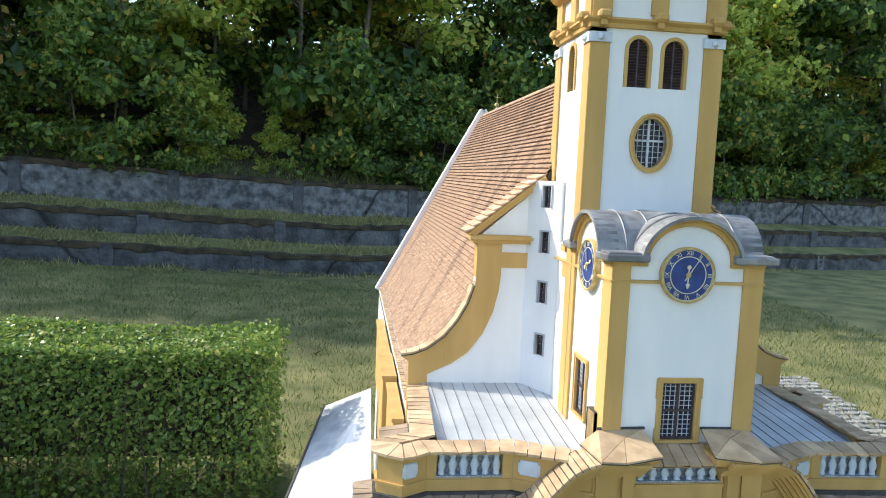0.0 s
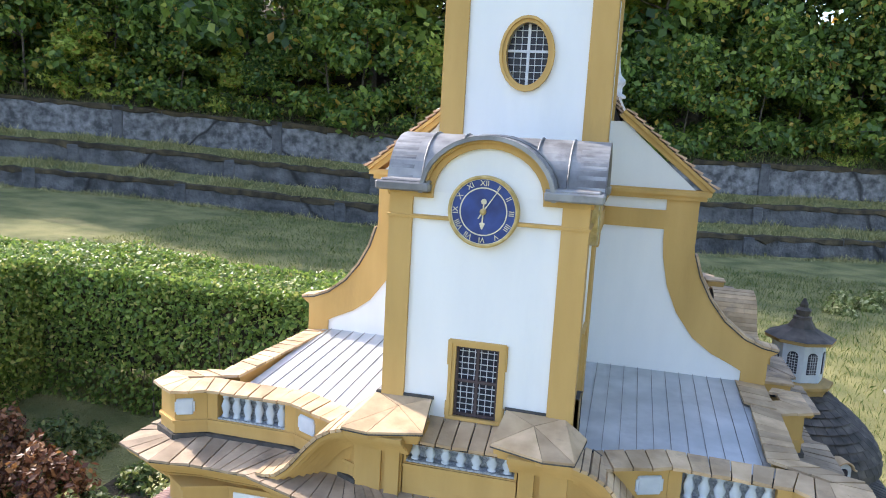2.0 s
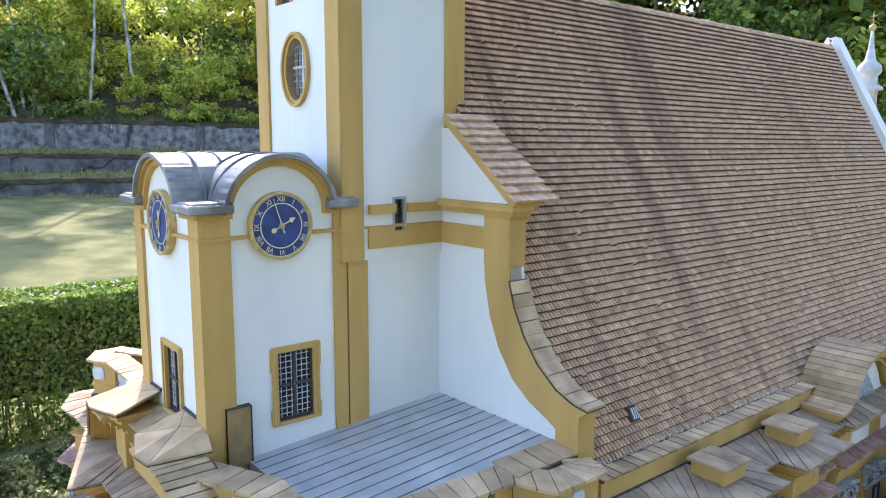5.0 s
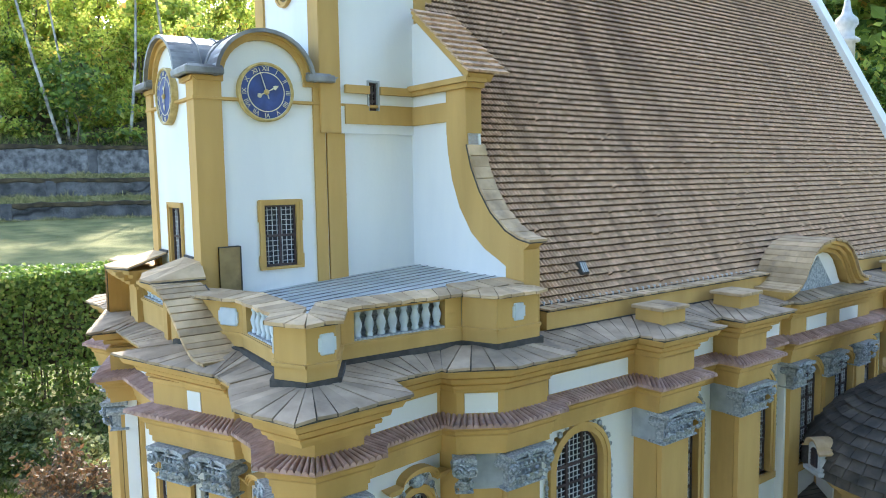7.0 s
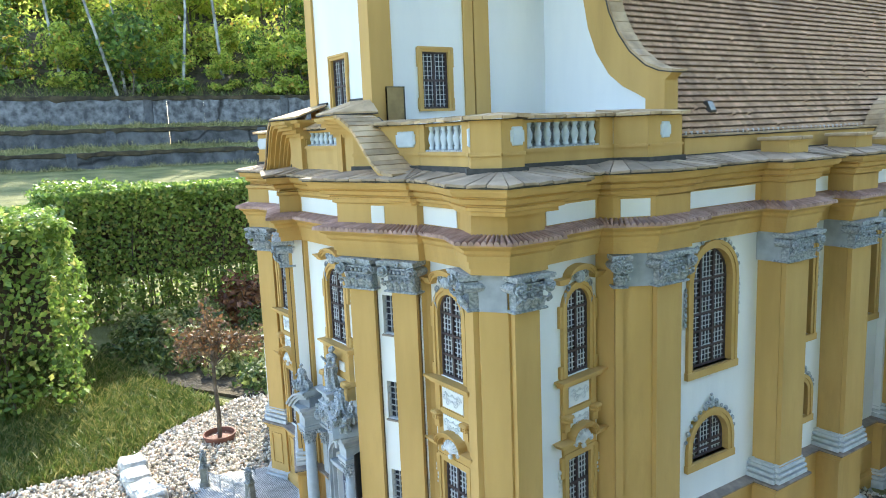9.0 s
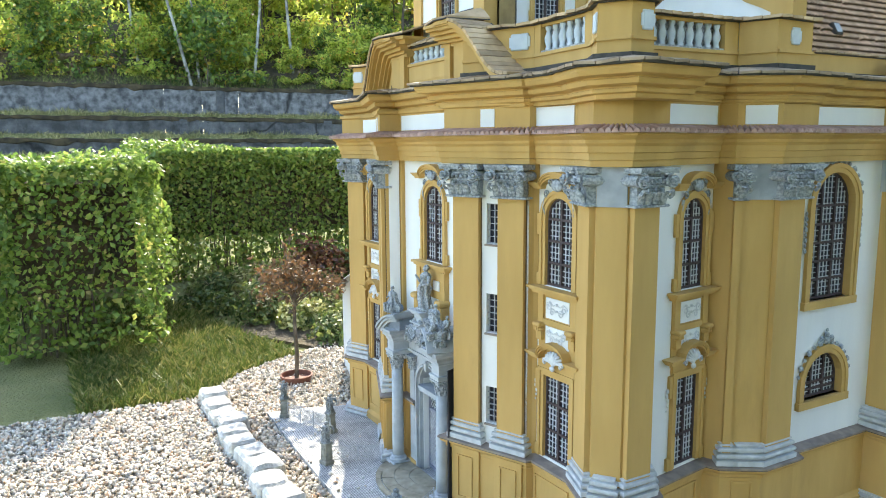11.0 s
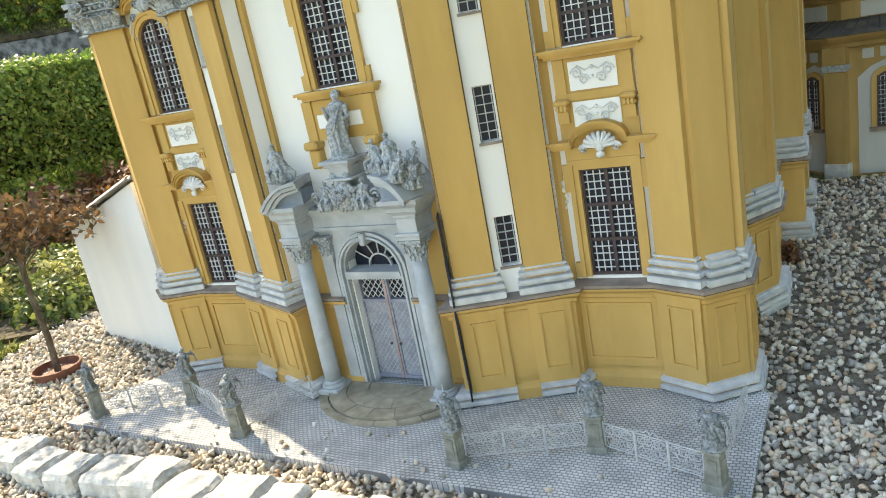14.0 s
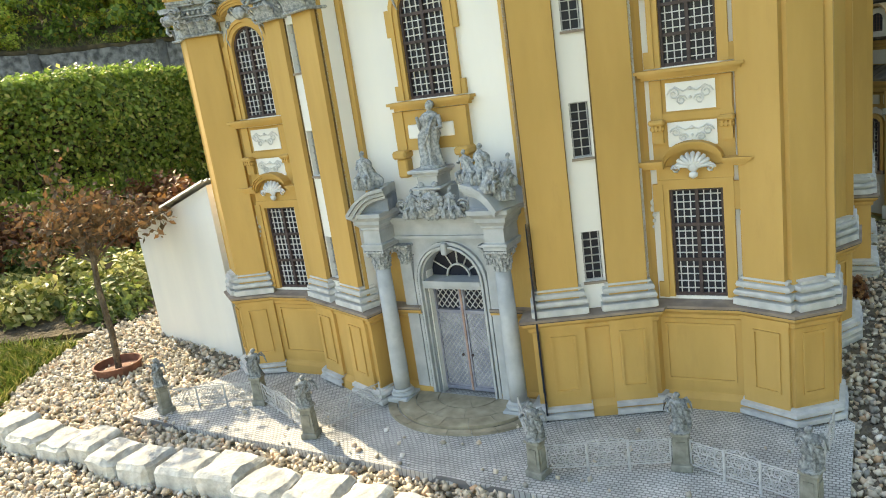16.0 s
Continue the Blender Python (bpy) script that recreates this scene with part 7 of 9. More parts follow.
# dome: slates in rings
DOME = [(0.438, 0.738), (0.437, 0.775), (0.428, 0.812), (0.41, 0.85), (0.387, 0.886), (0.358, 0.92), (0.325, 0.952), (0.29, 0.982), (0.253, 1.01), (0.217, 1.038), (0.183, 1.064), (0.155, 1.086)]
bm = bmesh.new()
lathe(bm, [(r - 0.01, z - 0.004) for r, z in DOME], 32, Matrix.Translation((CX, CY, 0)))
part("dome_shell", bm, SEAM, chapel)
for k, ((r0, z0), (r1, z1)) in enumerate(zip(DOME, DOME[1:])):
    n = max(16, round(2 * math.pi * r0 / 0.056))
    for i in range(n):
        a0, a1 = 2 * math.pi * (i + 0.5 * (k % 2)) / n, 2 * math.pi * (i + 0.96 + 0.5 * (k % 2)) / n
        if math.sin((a0 + a1) / 2) > 0.45:
            continue
        co = []
        for lift in (0.0, 0.004):
            for r, z, a in ((r0 + 0.005, z0 + 0.003, a0), (r0 + 0.005, z0 + 0.003, a1), (r1 - 0.004, z1 - 0.002, a1), (r1 - 0.004, z1 - 0.002, a0)):
                co.append((CX + (r + lift) * math.cos(a), CY + (r + lift) * math.sin(a), z + lift * 0.6))
        mesh = bpy.data.meshes.new("slate")
        mesh.from_pydata(co, [], [(4, 5, 6, 7), (0, 1, 5, 4), (1, 2, 6, 5), (2, 3, 7, 6), (3, 0, 4, 7)])
        place("slate", mesh, DOMETILE, chapel)
# dormer on the dome
for ang in (236, 180, 292):
    a = radians(ang)
    m = Matrix.Translation((CX + 0.40 * math.cos(a), CY + 0.40 * math.sin(a), 0.762)) @ Matrix.Rotation(a + math.pi / 2, 4, "Z")
    dormer = new("dormer")
    dormer.parent, dormer.matrix_basis = chapel, m
    tagged(dormer, label="little round-topped dormer on the dome")
    bm = bmesh.new()
    upright(bm, [(-0.04, 0), (0.04, 0), *arch(0.08, 0.075, 0.028, 8)], -0.05, 0.14)
    part("dormer_body", bm, BASE, dormer)
    bm = bmesh.new()
    crown = [(0.060, 0.074), *arch(0.09, 0.080, 0.036, 8), (-0.060, 0.074)]
    ribbon(bm, [(x, z + 0.004) for x, z in crown], [(x * 0.97, z - 0.004) for x, z in crown], -0.066, 0.16)
    part("dormer_roof", bm, SLAB, dormer)
    bm = bmesh.new()
    box(bm, -0.05, 0.05, -0.064, 0.02, -0.012, 0.001)
    part("dormer_sill", bm, BASE, dormer)
    bm = bmesh.new()
    upright(bm, [(-0.022, 0.010), (0.022, 0.010), *arch(0.044, 0.062, 0.02, 8)], -0.052, -0.049)
    part("pane", bm, GLASS, dormer)
    bm = bmesh.new()
    for x in (-0.011, 0.0, 0.011):
        box(bm, x - 0.0013, x + 0.0013, -0.055, -0.052, 0.010, 0.076)
    for j in range(5):
        box(bm, -0.022, 0.022, -0.0545, -0.0515, 0.014 + 0.013 * j, 0.016 + 0.013 * j)
    part("grille", bm, CASEMENT, dormer)
# lantern
lantern = new("lantern")
lantern.parent = chapel
tagged(lantern, label="grey-blue lantern with a dark bell roof")
bm = bmesh.new()
LX, LY = CX, CY
lt = Matrix.Translation((LX, LY, 0))
lathe(bm, [(0.16, 1.08), (0.165, 1.11), (0.185, 1.12), (0.185, 1.135), (0.15, 1.145)], 8, lt)
part("lantern_base", bm, DULLOCHRE, lantern)
bm = bmesh.new()
lathe(bm, [(0.13, 1.14), (0.13, 1.335)], 8, lt)
part("lantern_wall", bm, PANEL, lantern)
for i in range(8):
    a = radians(22.5 + 45 * i)
    m = lt @ Matrix.Rotation(a, 4, "Z") @ Matrix.Translation((0.121, 0, 0)) @ Matrix.Rotation(radians(90), 4, "Z")
    bm = bmesh.new()
    upright(bm, [(-0.025, 1.19), (0.025, 1.19), *arch(0.05, 1.28, 0.022, 8)], -0.004, 0.01)
    part("pane", bm, GLASS, lantern, m=m)
    bm = bmesh.new()
    for x in (-0.012, 0, 0.012):
        box(bm, x - 0.001, x + 0.001, -0.007, -0.0045, 1.19, 1.295)
    for j in range(7):
        box(bm, -0.025, 0.025, -0.0068, -0.0043, 1.2 + 0.014 * j, 1.202 + 0.014 * j)
    part("grille", bm, GRILLE, lantern, m=m)
bm = bmesh.new()
lathe(bm, [(0.13, 1.335), (0.17, 1.345), (0.17, 1.36), (0.15, 1.365)], 8, lt)
part("lantern_cornice", bm, DULLOCHRE, lantern)
bm = bmesh.new()
lathe(bm, [(0.175, 1.362), (0.13, 1.38), (0.07, 1.41), (0.045, 1.45), (0.045, 1.465), (0.03, 1.47), (0.04, 1.50), (0.02, 1.515), (0.02, 1.53), (0.006, 1.56)], 8, lt)
part("bell_roof", bm, DOMETILE, lantern, "dark bell-shaped roof")

# annex on the left with a pale ribbed roof
annex = thing("annex_model", "white annex model with a pale ribbed roof", "model building")
bm = bmesh.new()
A = [(-0.56, 2.24), (0.02, 2.10), (0.10, 5.6), (-0.22, 5.8)]
lo = [bm.verts.new((x, y, -0.02)) for x, y in A]
hi = [bm.verts.new((x, y, z)) for (x, y), z in zip(A, (0.44, 0.615, 0.66, 0.455))]
bm.faces.new(hi)
for i in range(4):
    bm.faces.new((lo[i], lo[(i + 1) % 4], hi[(i + 1) % 4], hi[i]))
part("wall", bm, WHITE, annex)
RIB = surface("pale_ribbed_sheet", (0.42, 0.44, 0.46), (0.58, 0.60, 0.61), 9, 0.5, stain=(0.4, 0.42, 0.42), stain_amount=0.3)
bm = bmesh.new()
n, prev = 170, None
for i in range(4 * n + 1):
    f, h = i / (4 * n), (0.0, 0.0035, 0.009, 0.0035)[i % 4]
    a = Vector((-0.59, 2.21, 0.447)).lerp(Vector((-0.25, 5.85, 0.462)), f)
    b = Vector((0.03, 2.07, 0.63)).lerp(Vector((0.11, 5.65, 0.675)), f)
    row = [bm.verts.new(a + Vector((0, 0, h))), bm.verts.new(b + Vector((0, 0, h)))]
    if prev:
        bm.faces.new((prev[0], row[0], row[1], prev[1]))
    prev = row
part("ribbed_roof", bm, RIB, annex, "pale ribbed sheet roof")
bm = bmesh.new()
tube(bm, [(-0.595, 2.21, 0.45), (-0.255, 5.85, 0.465)], 0.012, 5)
part("eaves_edge", bm, SEAM, annex)
# ochre parapet steps of the nave above the annex
for y0, y1, d, top in ((2.80, 3.30, 0.030, 1.40), (3.32, 3.74, 0.050, 1.425), (3.76, 4.75, 0.030, 1.40)):
    bm = bmesh.new()
    box(bm, 0.137 - d, 0.150, y0, y1, 1.02, top)
    box(bm, 0.130 - d, 0.150, y0 - 0.006, y1 + 0.006, top, top + 0.016)
    part("parapet_step", bm, OCHRE, church, "ochre stepped parapet on the nave's side")

# ---- ground, terraces and backdrop ----
GRASS_SOIL = surface("lawn_ground", (0.12, 0.135, 0.042), (0.29, 0.27, 0.105), 1.6, 0.95, stain=(0.30, 0.25, 0.12), stain_amount=0.6, fine=60, bump=1.0, bump_dist=0.03)
CONCRETE = surface("weathered_concrete", (0.045, 0.047, 0.05), (0.14, 0.14, 0.145), 3.2, 0.9, stain=(0.03, 0.03, 0.028), stain_amount=0.85, fine=14, bump=1.0, bump_dist=0.05, cracks=0.19)
PALECONCRETE = surface("flaking_pale_concrete", (0.06, 0.062, 0.066), (0.24, 0.24, 0.25), 5.5, 0.9, stain=(0.04, 0.04, 0.04), stain_amount=0.85, fine=14, bump=1.0, bump_dist=0.05, cracks=0.19)
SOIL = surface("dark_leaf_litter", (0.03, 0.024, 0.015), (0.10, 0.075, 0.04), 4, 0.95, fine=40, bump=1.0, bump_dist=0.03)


def ground_height(x, y):
    left = max(0.0, -x - 0.9)
    return 0.055 * left * min(1.0, left / 2.0) - 0.012


TERRACE = [(-19.5, -14.0), (-19.0, -6.0), (-18.5, 2.0), (-18.0, 7.0), (-15.5, 12.3), (-10.0, 14.9), (-6.0, 15.6), (0.0, 16.6), (6.0, 18.6), (13.0, 20.3), (24.0, 22.0), (40.0, 24.0)]

bm = bmesh.new()
N = 90
grid = {}
for i in range(N + 1):
    for j in range(N + 1):
        # finer near the model
        a, b = 2 * i / N - 1, 2 * j / N - 1
        x, y = 0.9 + 150 * a * abs(a) ** 1.6, 3.0 + 150 * b * abs(b) ** 1.6
        grid[i, j] = bm.verts.new((x, y, ground_height(max(x, -22), y) if y < 60 else ground_height(max(x, -22), y)))
for i in range(N):
    for j in range(N):
        bm.faces.new((grid[i, j], grid[i + 1, j], grid[i + 1, j + 1], grid[i, j + 1]))
tagged(part("ground", bm, GRASS_SOIL, None, smooth=True), "dry autumn lawn with bare brownish patches", "lawn", kind="structure")


def terrace_z(p):
    return ground_height(max(p[0], -19), p[1])


def back(d):
    """The terrace line moved d away from the lawn."""
    return [(q.x, q.y) for q in offset(TERRACE, -d)]


for k, (d0, z0, z1) in enumerate(((0.0, -0.2, 0.42), (1.1, 0.3, 1.05), (2.3, 0.8, 2.02))):
    bm = bmesh.new()
    front, rear = back(d0), back(d0 + 0.25)
    zz = [terrace_z(p) for p in TERRACE]
    for i in range(len(front) - 1):
        n = 5
        for j in range(n):
            f0, f1 = j / n, (j + 0.997) / n
            a, b = Vector(front[i]).lerp(Vector(front[i + 1]), f0), Vector(front[i]).lerp(Vector(front[i + 1]), f1)
            c, d = Vector(rear[i]).lerp(Vector(rear[i + 1]), f1), Vector(rear[i]).lerp(Vector(rear[i + 1]), f0)
            za, zb = zz[i] + (zz[i + 1] - zz[i]) * f0, zz[i] + (zz[i + 1] - zz[i]) * f1
            jit = random.uniform(-0.03, 0.03)
            lo = [bm.verts.new((q.x, q.y, z + z0)) for q, z in ((a, za), (b, zb), (c, zb), (d, za))]
            hi = [bm.verts.new((q.x, q.y, z + z1 + jit)) for q, z in ((a, za), (b, zb), (c, zb), (d, za))]
            bm.faces.new(hi)
            for e in range(4):
                bm.faces.new((lo[e], lo[(e + 1) % 4], hi[(e + 1) % 4], hi[e]))
    tagged(part("terrace_wall", bm, CONCRETE if k < 2 else PALECONCRETE), "weathered grey concrete terrace wall with cracks", "retaining wall", "terrace walls", "structure")
    # overhanging turf and soil edge, coloured dark to draw the shadow line below it
    bm = bmesh.new()
    lip = back(d0 - 0.07)
    for i in range(1, len(front) - 2):
        n = int((Vector(front[i + 1]) - Vector(front[i])).length / 0.22)
        rows = []
        for j in range(n + 1):
            f = j / n
            z = zz[i] + (zz[i + 1] - zz[i]) * f + z1
            a, b = Vector(lip[i]).lerp(Vector(lip[i + 1]), f), Vector(front[i]).lerp(Vector(front[i + 1]), f)
            c = b + (b - a) * 2
            g, r = random.uniform(0.1, 1.0), random.uniform(-0.015, 0.035)
            a = b.lerp(a, g)
            drop = random.uniform(0.03, 0.09) * (1.6 if random.random() < 0.12 else 1.0)
            rows.append([bm.verts.new(q) for q in ((b.x, b.y, z - drop - 0.02), (a.x, a.y, z - drop), (a.x, a.y, z + 0.02 + r), (c.x, c.y, z + 0.035 + r))])
        for p, q in zip(rows, rows[1:]):
            for e in range(3):
                bm.faces.new((p[e], q[e], q[e + 1], p[e + 1]))
    tagged(part("turf_edge", bm, SOIL), "overhanging turf edge on the terrace wall, dark for its shadow line", "turf edge", kind="structure")
    for i in range(2, len(front) - 1):
        n = max(1, int((Vector(front[i + 1]) - Vector(front[i])).length / 2.9))
        for j in range(n):
            f = (j + 0.3 + 0.2 * k) / n
            q, (mm, _) = Vector(front[i]).lerp(Vector(front[i + 1]), f), along(front[i], front[i + 1])
            z = zz[i] + (zz[i + 1] - zz[i]) * f
            m = mm.copy()
            m.translation = (q.x, q.y, z)
            bm = bmesh.new()
            soft_box(bm, -0.13, 0.13, -0.05, 0.2, z0, z1 + random.uniform(-0.04, 0.05), 0.02)
            tagged(part("wall_post", bm, PALECONCRETE if random.random() < 0.3 else CONCRETE, None, m=m), "concrete post of the terrace wall", "post", "terrace wall posts", "structure")
    bm = bmesh.new()
    near, far = back(d0 + 0.2), back(d0 + (1.15 if k < 2 else 14.0))
    rise = 0.18 if k < 2 else 5.5
    for i in range(len(near) - 1):
        va = [bm.verts.new((*near[i], zz[i] + z1 - 0.015)), bm.verts.new((*near[i + 1], zz[i + 1] + z1 - 0.015)),
              bm.verts.new((*far[i + 1], zz[i + 1] + z1 + rise)), bm.verts.new((*far[i], zz[i] + z1 + rise))]
        bm.faces.new(va)
    tagged(part("terrace_bank", bm, GRASS_SOIL if k < 2 else SOIL), "grassy terrace step" if k < 2 else "leaf-littered wooded slope", "bank", kind="structure")

# ---- forecourt ----
def paving(name):
    """Small grey setts laid in bands, as relief and tint."""
    m, n, l, b = material(name, 0.85)
    tc, br, bp = n.new("ShaderNodeTexCoord"), n.new("ShaderNodeTexBrick"), n.new("ShaderNodeBump")
    noise_n, mp = n.new("ShaderNodeTexNoise"), n.new("ShaderNodeMixRGB")
    warp = n.new("ShaderNodeMixRGB")
    wn_ = n.new("ShaderNodeTexNoise")
    wn_.inputs["Scale"].default_value = 3.0
    l.new(tc.outputs["Object"], wn_.inputs["Vector"])
    warp.blend_type = "LINEAR_LIGHT"
    warp.inputs["Fac"].default_value = 0.03
    l.new(tc.outputs["Object"], warp.inputs["Color1"])
    l.new(wn_.outputs["Color"], warp.inputs["Color2"])
    l.new(warp.outputs["Color"], br.inputs["Vector"])
    br.inputs["Scale"].default_value = 1.0
    br.inputs["Brick Width"].default_value, br.inputs["Row Height"].default_value, br.inputs["Mortar Size"].default_value = 0.0120, 0.0082, 0.0012
    br.inputs["Color1"].default_value, br.inputs["Color2"].default_value, br.inputs["Mortar"].default_value = (0.44, 0.45, 0.46, 1), (0.58, 0.59, 0.595, 1), (0.21, 0.215, 0.225, 1)
    noise_n.inputs["Scale"].default_value, noise_n.inputs["Detail"].default_value = 14, 6
    l.new(tc.outputs["Object"], noise_n.inputs["Vector"])
    mp.blend_type = "OVERLAY"
    mp.inputs["Fac"].default_value = 0.5
    l.new(br.outputs["Color"], mp.inputs["Color1"])
    l.new(noise_n.outputs["Fac"], mp.inputs["Color2"])
    l.new(mp.outputs["Color"], b.inputs["Base Color"])
    bp.inputs["Strength"].default_value, bp.inputs["Distance"].default_value, bp.invert = 0.8, 0.003, True
    l.new(br.outputs["Fac"], bp.inputs["Height"])
    l.new(bp.outputs["Normal"], b.inputs["Normal"])
    return m


SETTS = paving("grey_setts")
STEP = surface("worn_sandstone_step", (0.23, 0.20, 0.145), (0.40, 0.36, 0.275), 22, 0.85, stain=(0.16, 0.15, 0.13), stain_amount=0.5, per_piece=0.1, bump=0.4)
PEDSTONE = surface("mossy_pedestal_stone", (0.17, 0.17, 0.15), (0.32, 0.32, 0.29), 40, 0.9, stain=(0.1, 0.11, 0.08), stain_amount=0.5, bump=0.5)
COURT = [(0.02, 1.645), (0.45, 1.635), (0.95, 1.628), (1.45, 1.615), (1.84, 1.60), (1.85, 2.06), (1.70, 2.2), (0.15, 2.2), (0.09, 1.93), (0.04, 1.80)]
bm = bmesh.new()
prism(bm, COURT, -0.02, 0.024)
tagged(part("forecourt", bm, SETTS), "grey miniature sett paving before the church portal", "paving", kind="structure")
step = thing("entrance_step", "low rounded sandstone step of joined slabs at the portal", "step")
RW, RD, SY = 0.195, 0.165, 1.968
bm = bmesh.new()
prism(bm, [(XP + 0.008 + (RW - 0.004) * math.cos(math.pi + math.pi * i / 24), SY + (RD - 0.004) * math.sin(math.pi + math.pi * i / 24)) for i in range(25)], 0.02, 0.033)
part("riser", bm, PEDSTONE, step)
for i in range(11):
    a0, a1 = math.pi + math.pi * (i + 0.02) / 11, math.pi + math.pi * (i + 0.98) / 11
    pts = [(XP + 0.008 + 0.226 * math.cos(a0 + (a1 - a0) * k / 4), SY + 0.186 * math.sin(a0 + (a1 - a0) * k / 4)) for k in range(5)]
    inner = [(XP + 0.008 + (RW + 0.004) * math.cos(a1 - (a1 - a0) * k / 4), SY + (RD + 0.004) * math.sin(a1 - (a1 - a0) * k / 4)) for k in range(5)]
    bm = bmesh.new()
    prism(bm, pts + inner, 0.02, 0.031 + 0.001 * random.random())
    part("kerb_slab", bm, STEP, step)
for ring, (f0, f1, n) in enumerate(((0.0, 0.42, 3), (0.42, 0.74, 5), (0.74, 1.0, 8))):
    for i in range(n):
        a0, a1 = math.pi + math.pi * (i + 0.012 * n / 4) / n, math.pi + math.pi * (i + 1) / n
        pts = [(XP + 0.008 + RW * f1 * math.cos(a0 + (a1 - a0) * k / 4), SY + RD * f1 * math.sin(a0 + (a1 - a0) * k / 4)) for k in range(5)]
        inner = [(XP + 0.008 + RW * (f0 + 0.012) * math.cos(a1 - (a1 - a0) * k / 4), SY + RD * (f0 + 0.012) * math.sin(a1 - (a1 - a0) * k / 4)) for k in range(5)]
        bm = bmesh.new()
        prism(bm, pts + inner, 0.030, 0.0375 + 0.001 * random.random())
        part("slab", bm, STEP, step)

# pedestals with small figures
PEDS = [(0.104, 1.700), (0.372, 1.815), (0.652, 1.695), (1.272, 1.690), (1.545, 1.795), (1.785, 1.715)]
for i, (x, y) in enumerate(PEDS):
    ped = thing("statue_pedestal", "small weathered stone pedestal on the forecourt", "pedestal", Matrix.Translation((x, y, 0.024)) @ Matrix.Rotation(radians((-20, 12, 18, -12, 6, -15)[i]), 4, "Z"), "forecourt pedestals")
    bm = bmesh.new()
    soft_box(bm, -0.021, 0.021, -0.021, 0.021, 0.0, 0.016, 0.002)
    part("foot", bm, PEDSTONE, ped)
    bm = bmesh.new()
    v = box(bm, -0.016, 0.016, -0.016, 0.016, 0.016, 0.078)
    for k in (4, 5, 6, 7):
        v[k].co.x *= 0.86
        v[k].co.y *= 0.86
    for a in range(4):
        box(bm, -0.009, 0.009, -0.017, -0.013, 0.026, 0.066, Matrix.Rotation(a * math.pi / 2, 4, "Z"))
    part("die", bm, PEDSTONE, ped)
    bm = bmesh.new()
    soft_box(bm, -0.0185, 0.0185, -0.0185, 0.0185, 0.078, 0.085, 0.002)
    part("cap", bm, PEDSTONE, ped)
    statue("putto_statue", "little weathered winged stone figure on a pedestal", (x, y, 0.110), 0.082, 60 + i, (-20, 12, 18, -12, 6, -15)[i], "forecourt figures", stout=1.32, wings=True)


def fence_mesh(length, crest):
    """A wrought iron panel of scrolls in a light frame."""
    bm = bmesh.new()
    h0, h1 = 0.014, 0.066
    for x in (0.0, length):
        tube(bm, [(x, 0, 0.0), (x, 0, h1 + 0.004)], 0.0021, 5)
    for z in (h0, h1):
        tube(bm, [(0, 0, z), (length, 0, z)], 0.0015, 4)
    a, zc = 0.16 * length, (h0 + h1) / 2
    for cx, turn in ((0.2, 1), (0.36, -1), (0.5, 1), (0.64, 1), (0.8, -1)):
        for up in (1, -1):
            pts = [(cx * length + turn * 0.0125 * (1 - k / 15) * math.cos(k * 0.8 + 0.6), 0.0004 * k, zc + up * (0.011 + 0.0125 * (1 - k / 15) * math.sin(k * 0.8 + 0.6))) for k in range(12)]
            tube(bm, pts, 0.0012, 4)
    tube(bm, [(length * f, 0, zc + 0.016 * math.sin(f * 4 * math.pi)) for f in [k / 16 for k in range(17)]], 0.0011, 4)
    if crest:
        for sgn in (1, -1):
            tube(bm, [(length * (0.5 + sgn * f * 0.5), 0, h1 + 0.003 + 0.009 * abs(math.sin(f * 2.2 * math.pi)) * (1.2 - f)) for f in [k / 10 for k in range(11)]], 0.0014, 4)
    mesh = bpy.data.meshes.new("panel")
    bm.to_mesh(mesh)
    bm.free()
    mesh.materials.append(IRON)
    return mesh


RUNS = [(PEDS[0], PEDS[1], 3), (PEDS[1], PEDS[2], 3), (PEDS[2], (0.752, 1.905), 2), (PEDS[3], (1.135, 1.905), 2), (PEDS[3], PEDS[4], 3), (PEDS[4], PEDS[5], 3), (PEDS[5], (1.815, 2.0), 2)]
for p, q, n in RUNS:
    m, length = along(p, q)
    fence = thing("iron_fence", "low pale wrought iron fence with scrolled panels", "fence", m @ Matrix.Translation((0, 0, 0.024)), "forecourt fences")
    a, b = 0.02, length - 0.02
    for k in range(n):
        place("panel", fence_mesh((b - a) / n - 0.002, n == 3 and k == 1), None, fence, m=Matrix.Translation((a + (b - a) * k / n, 0, 0)))

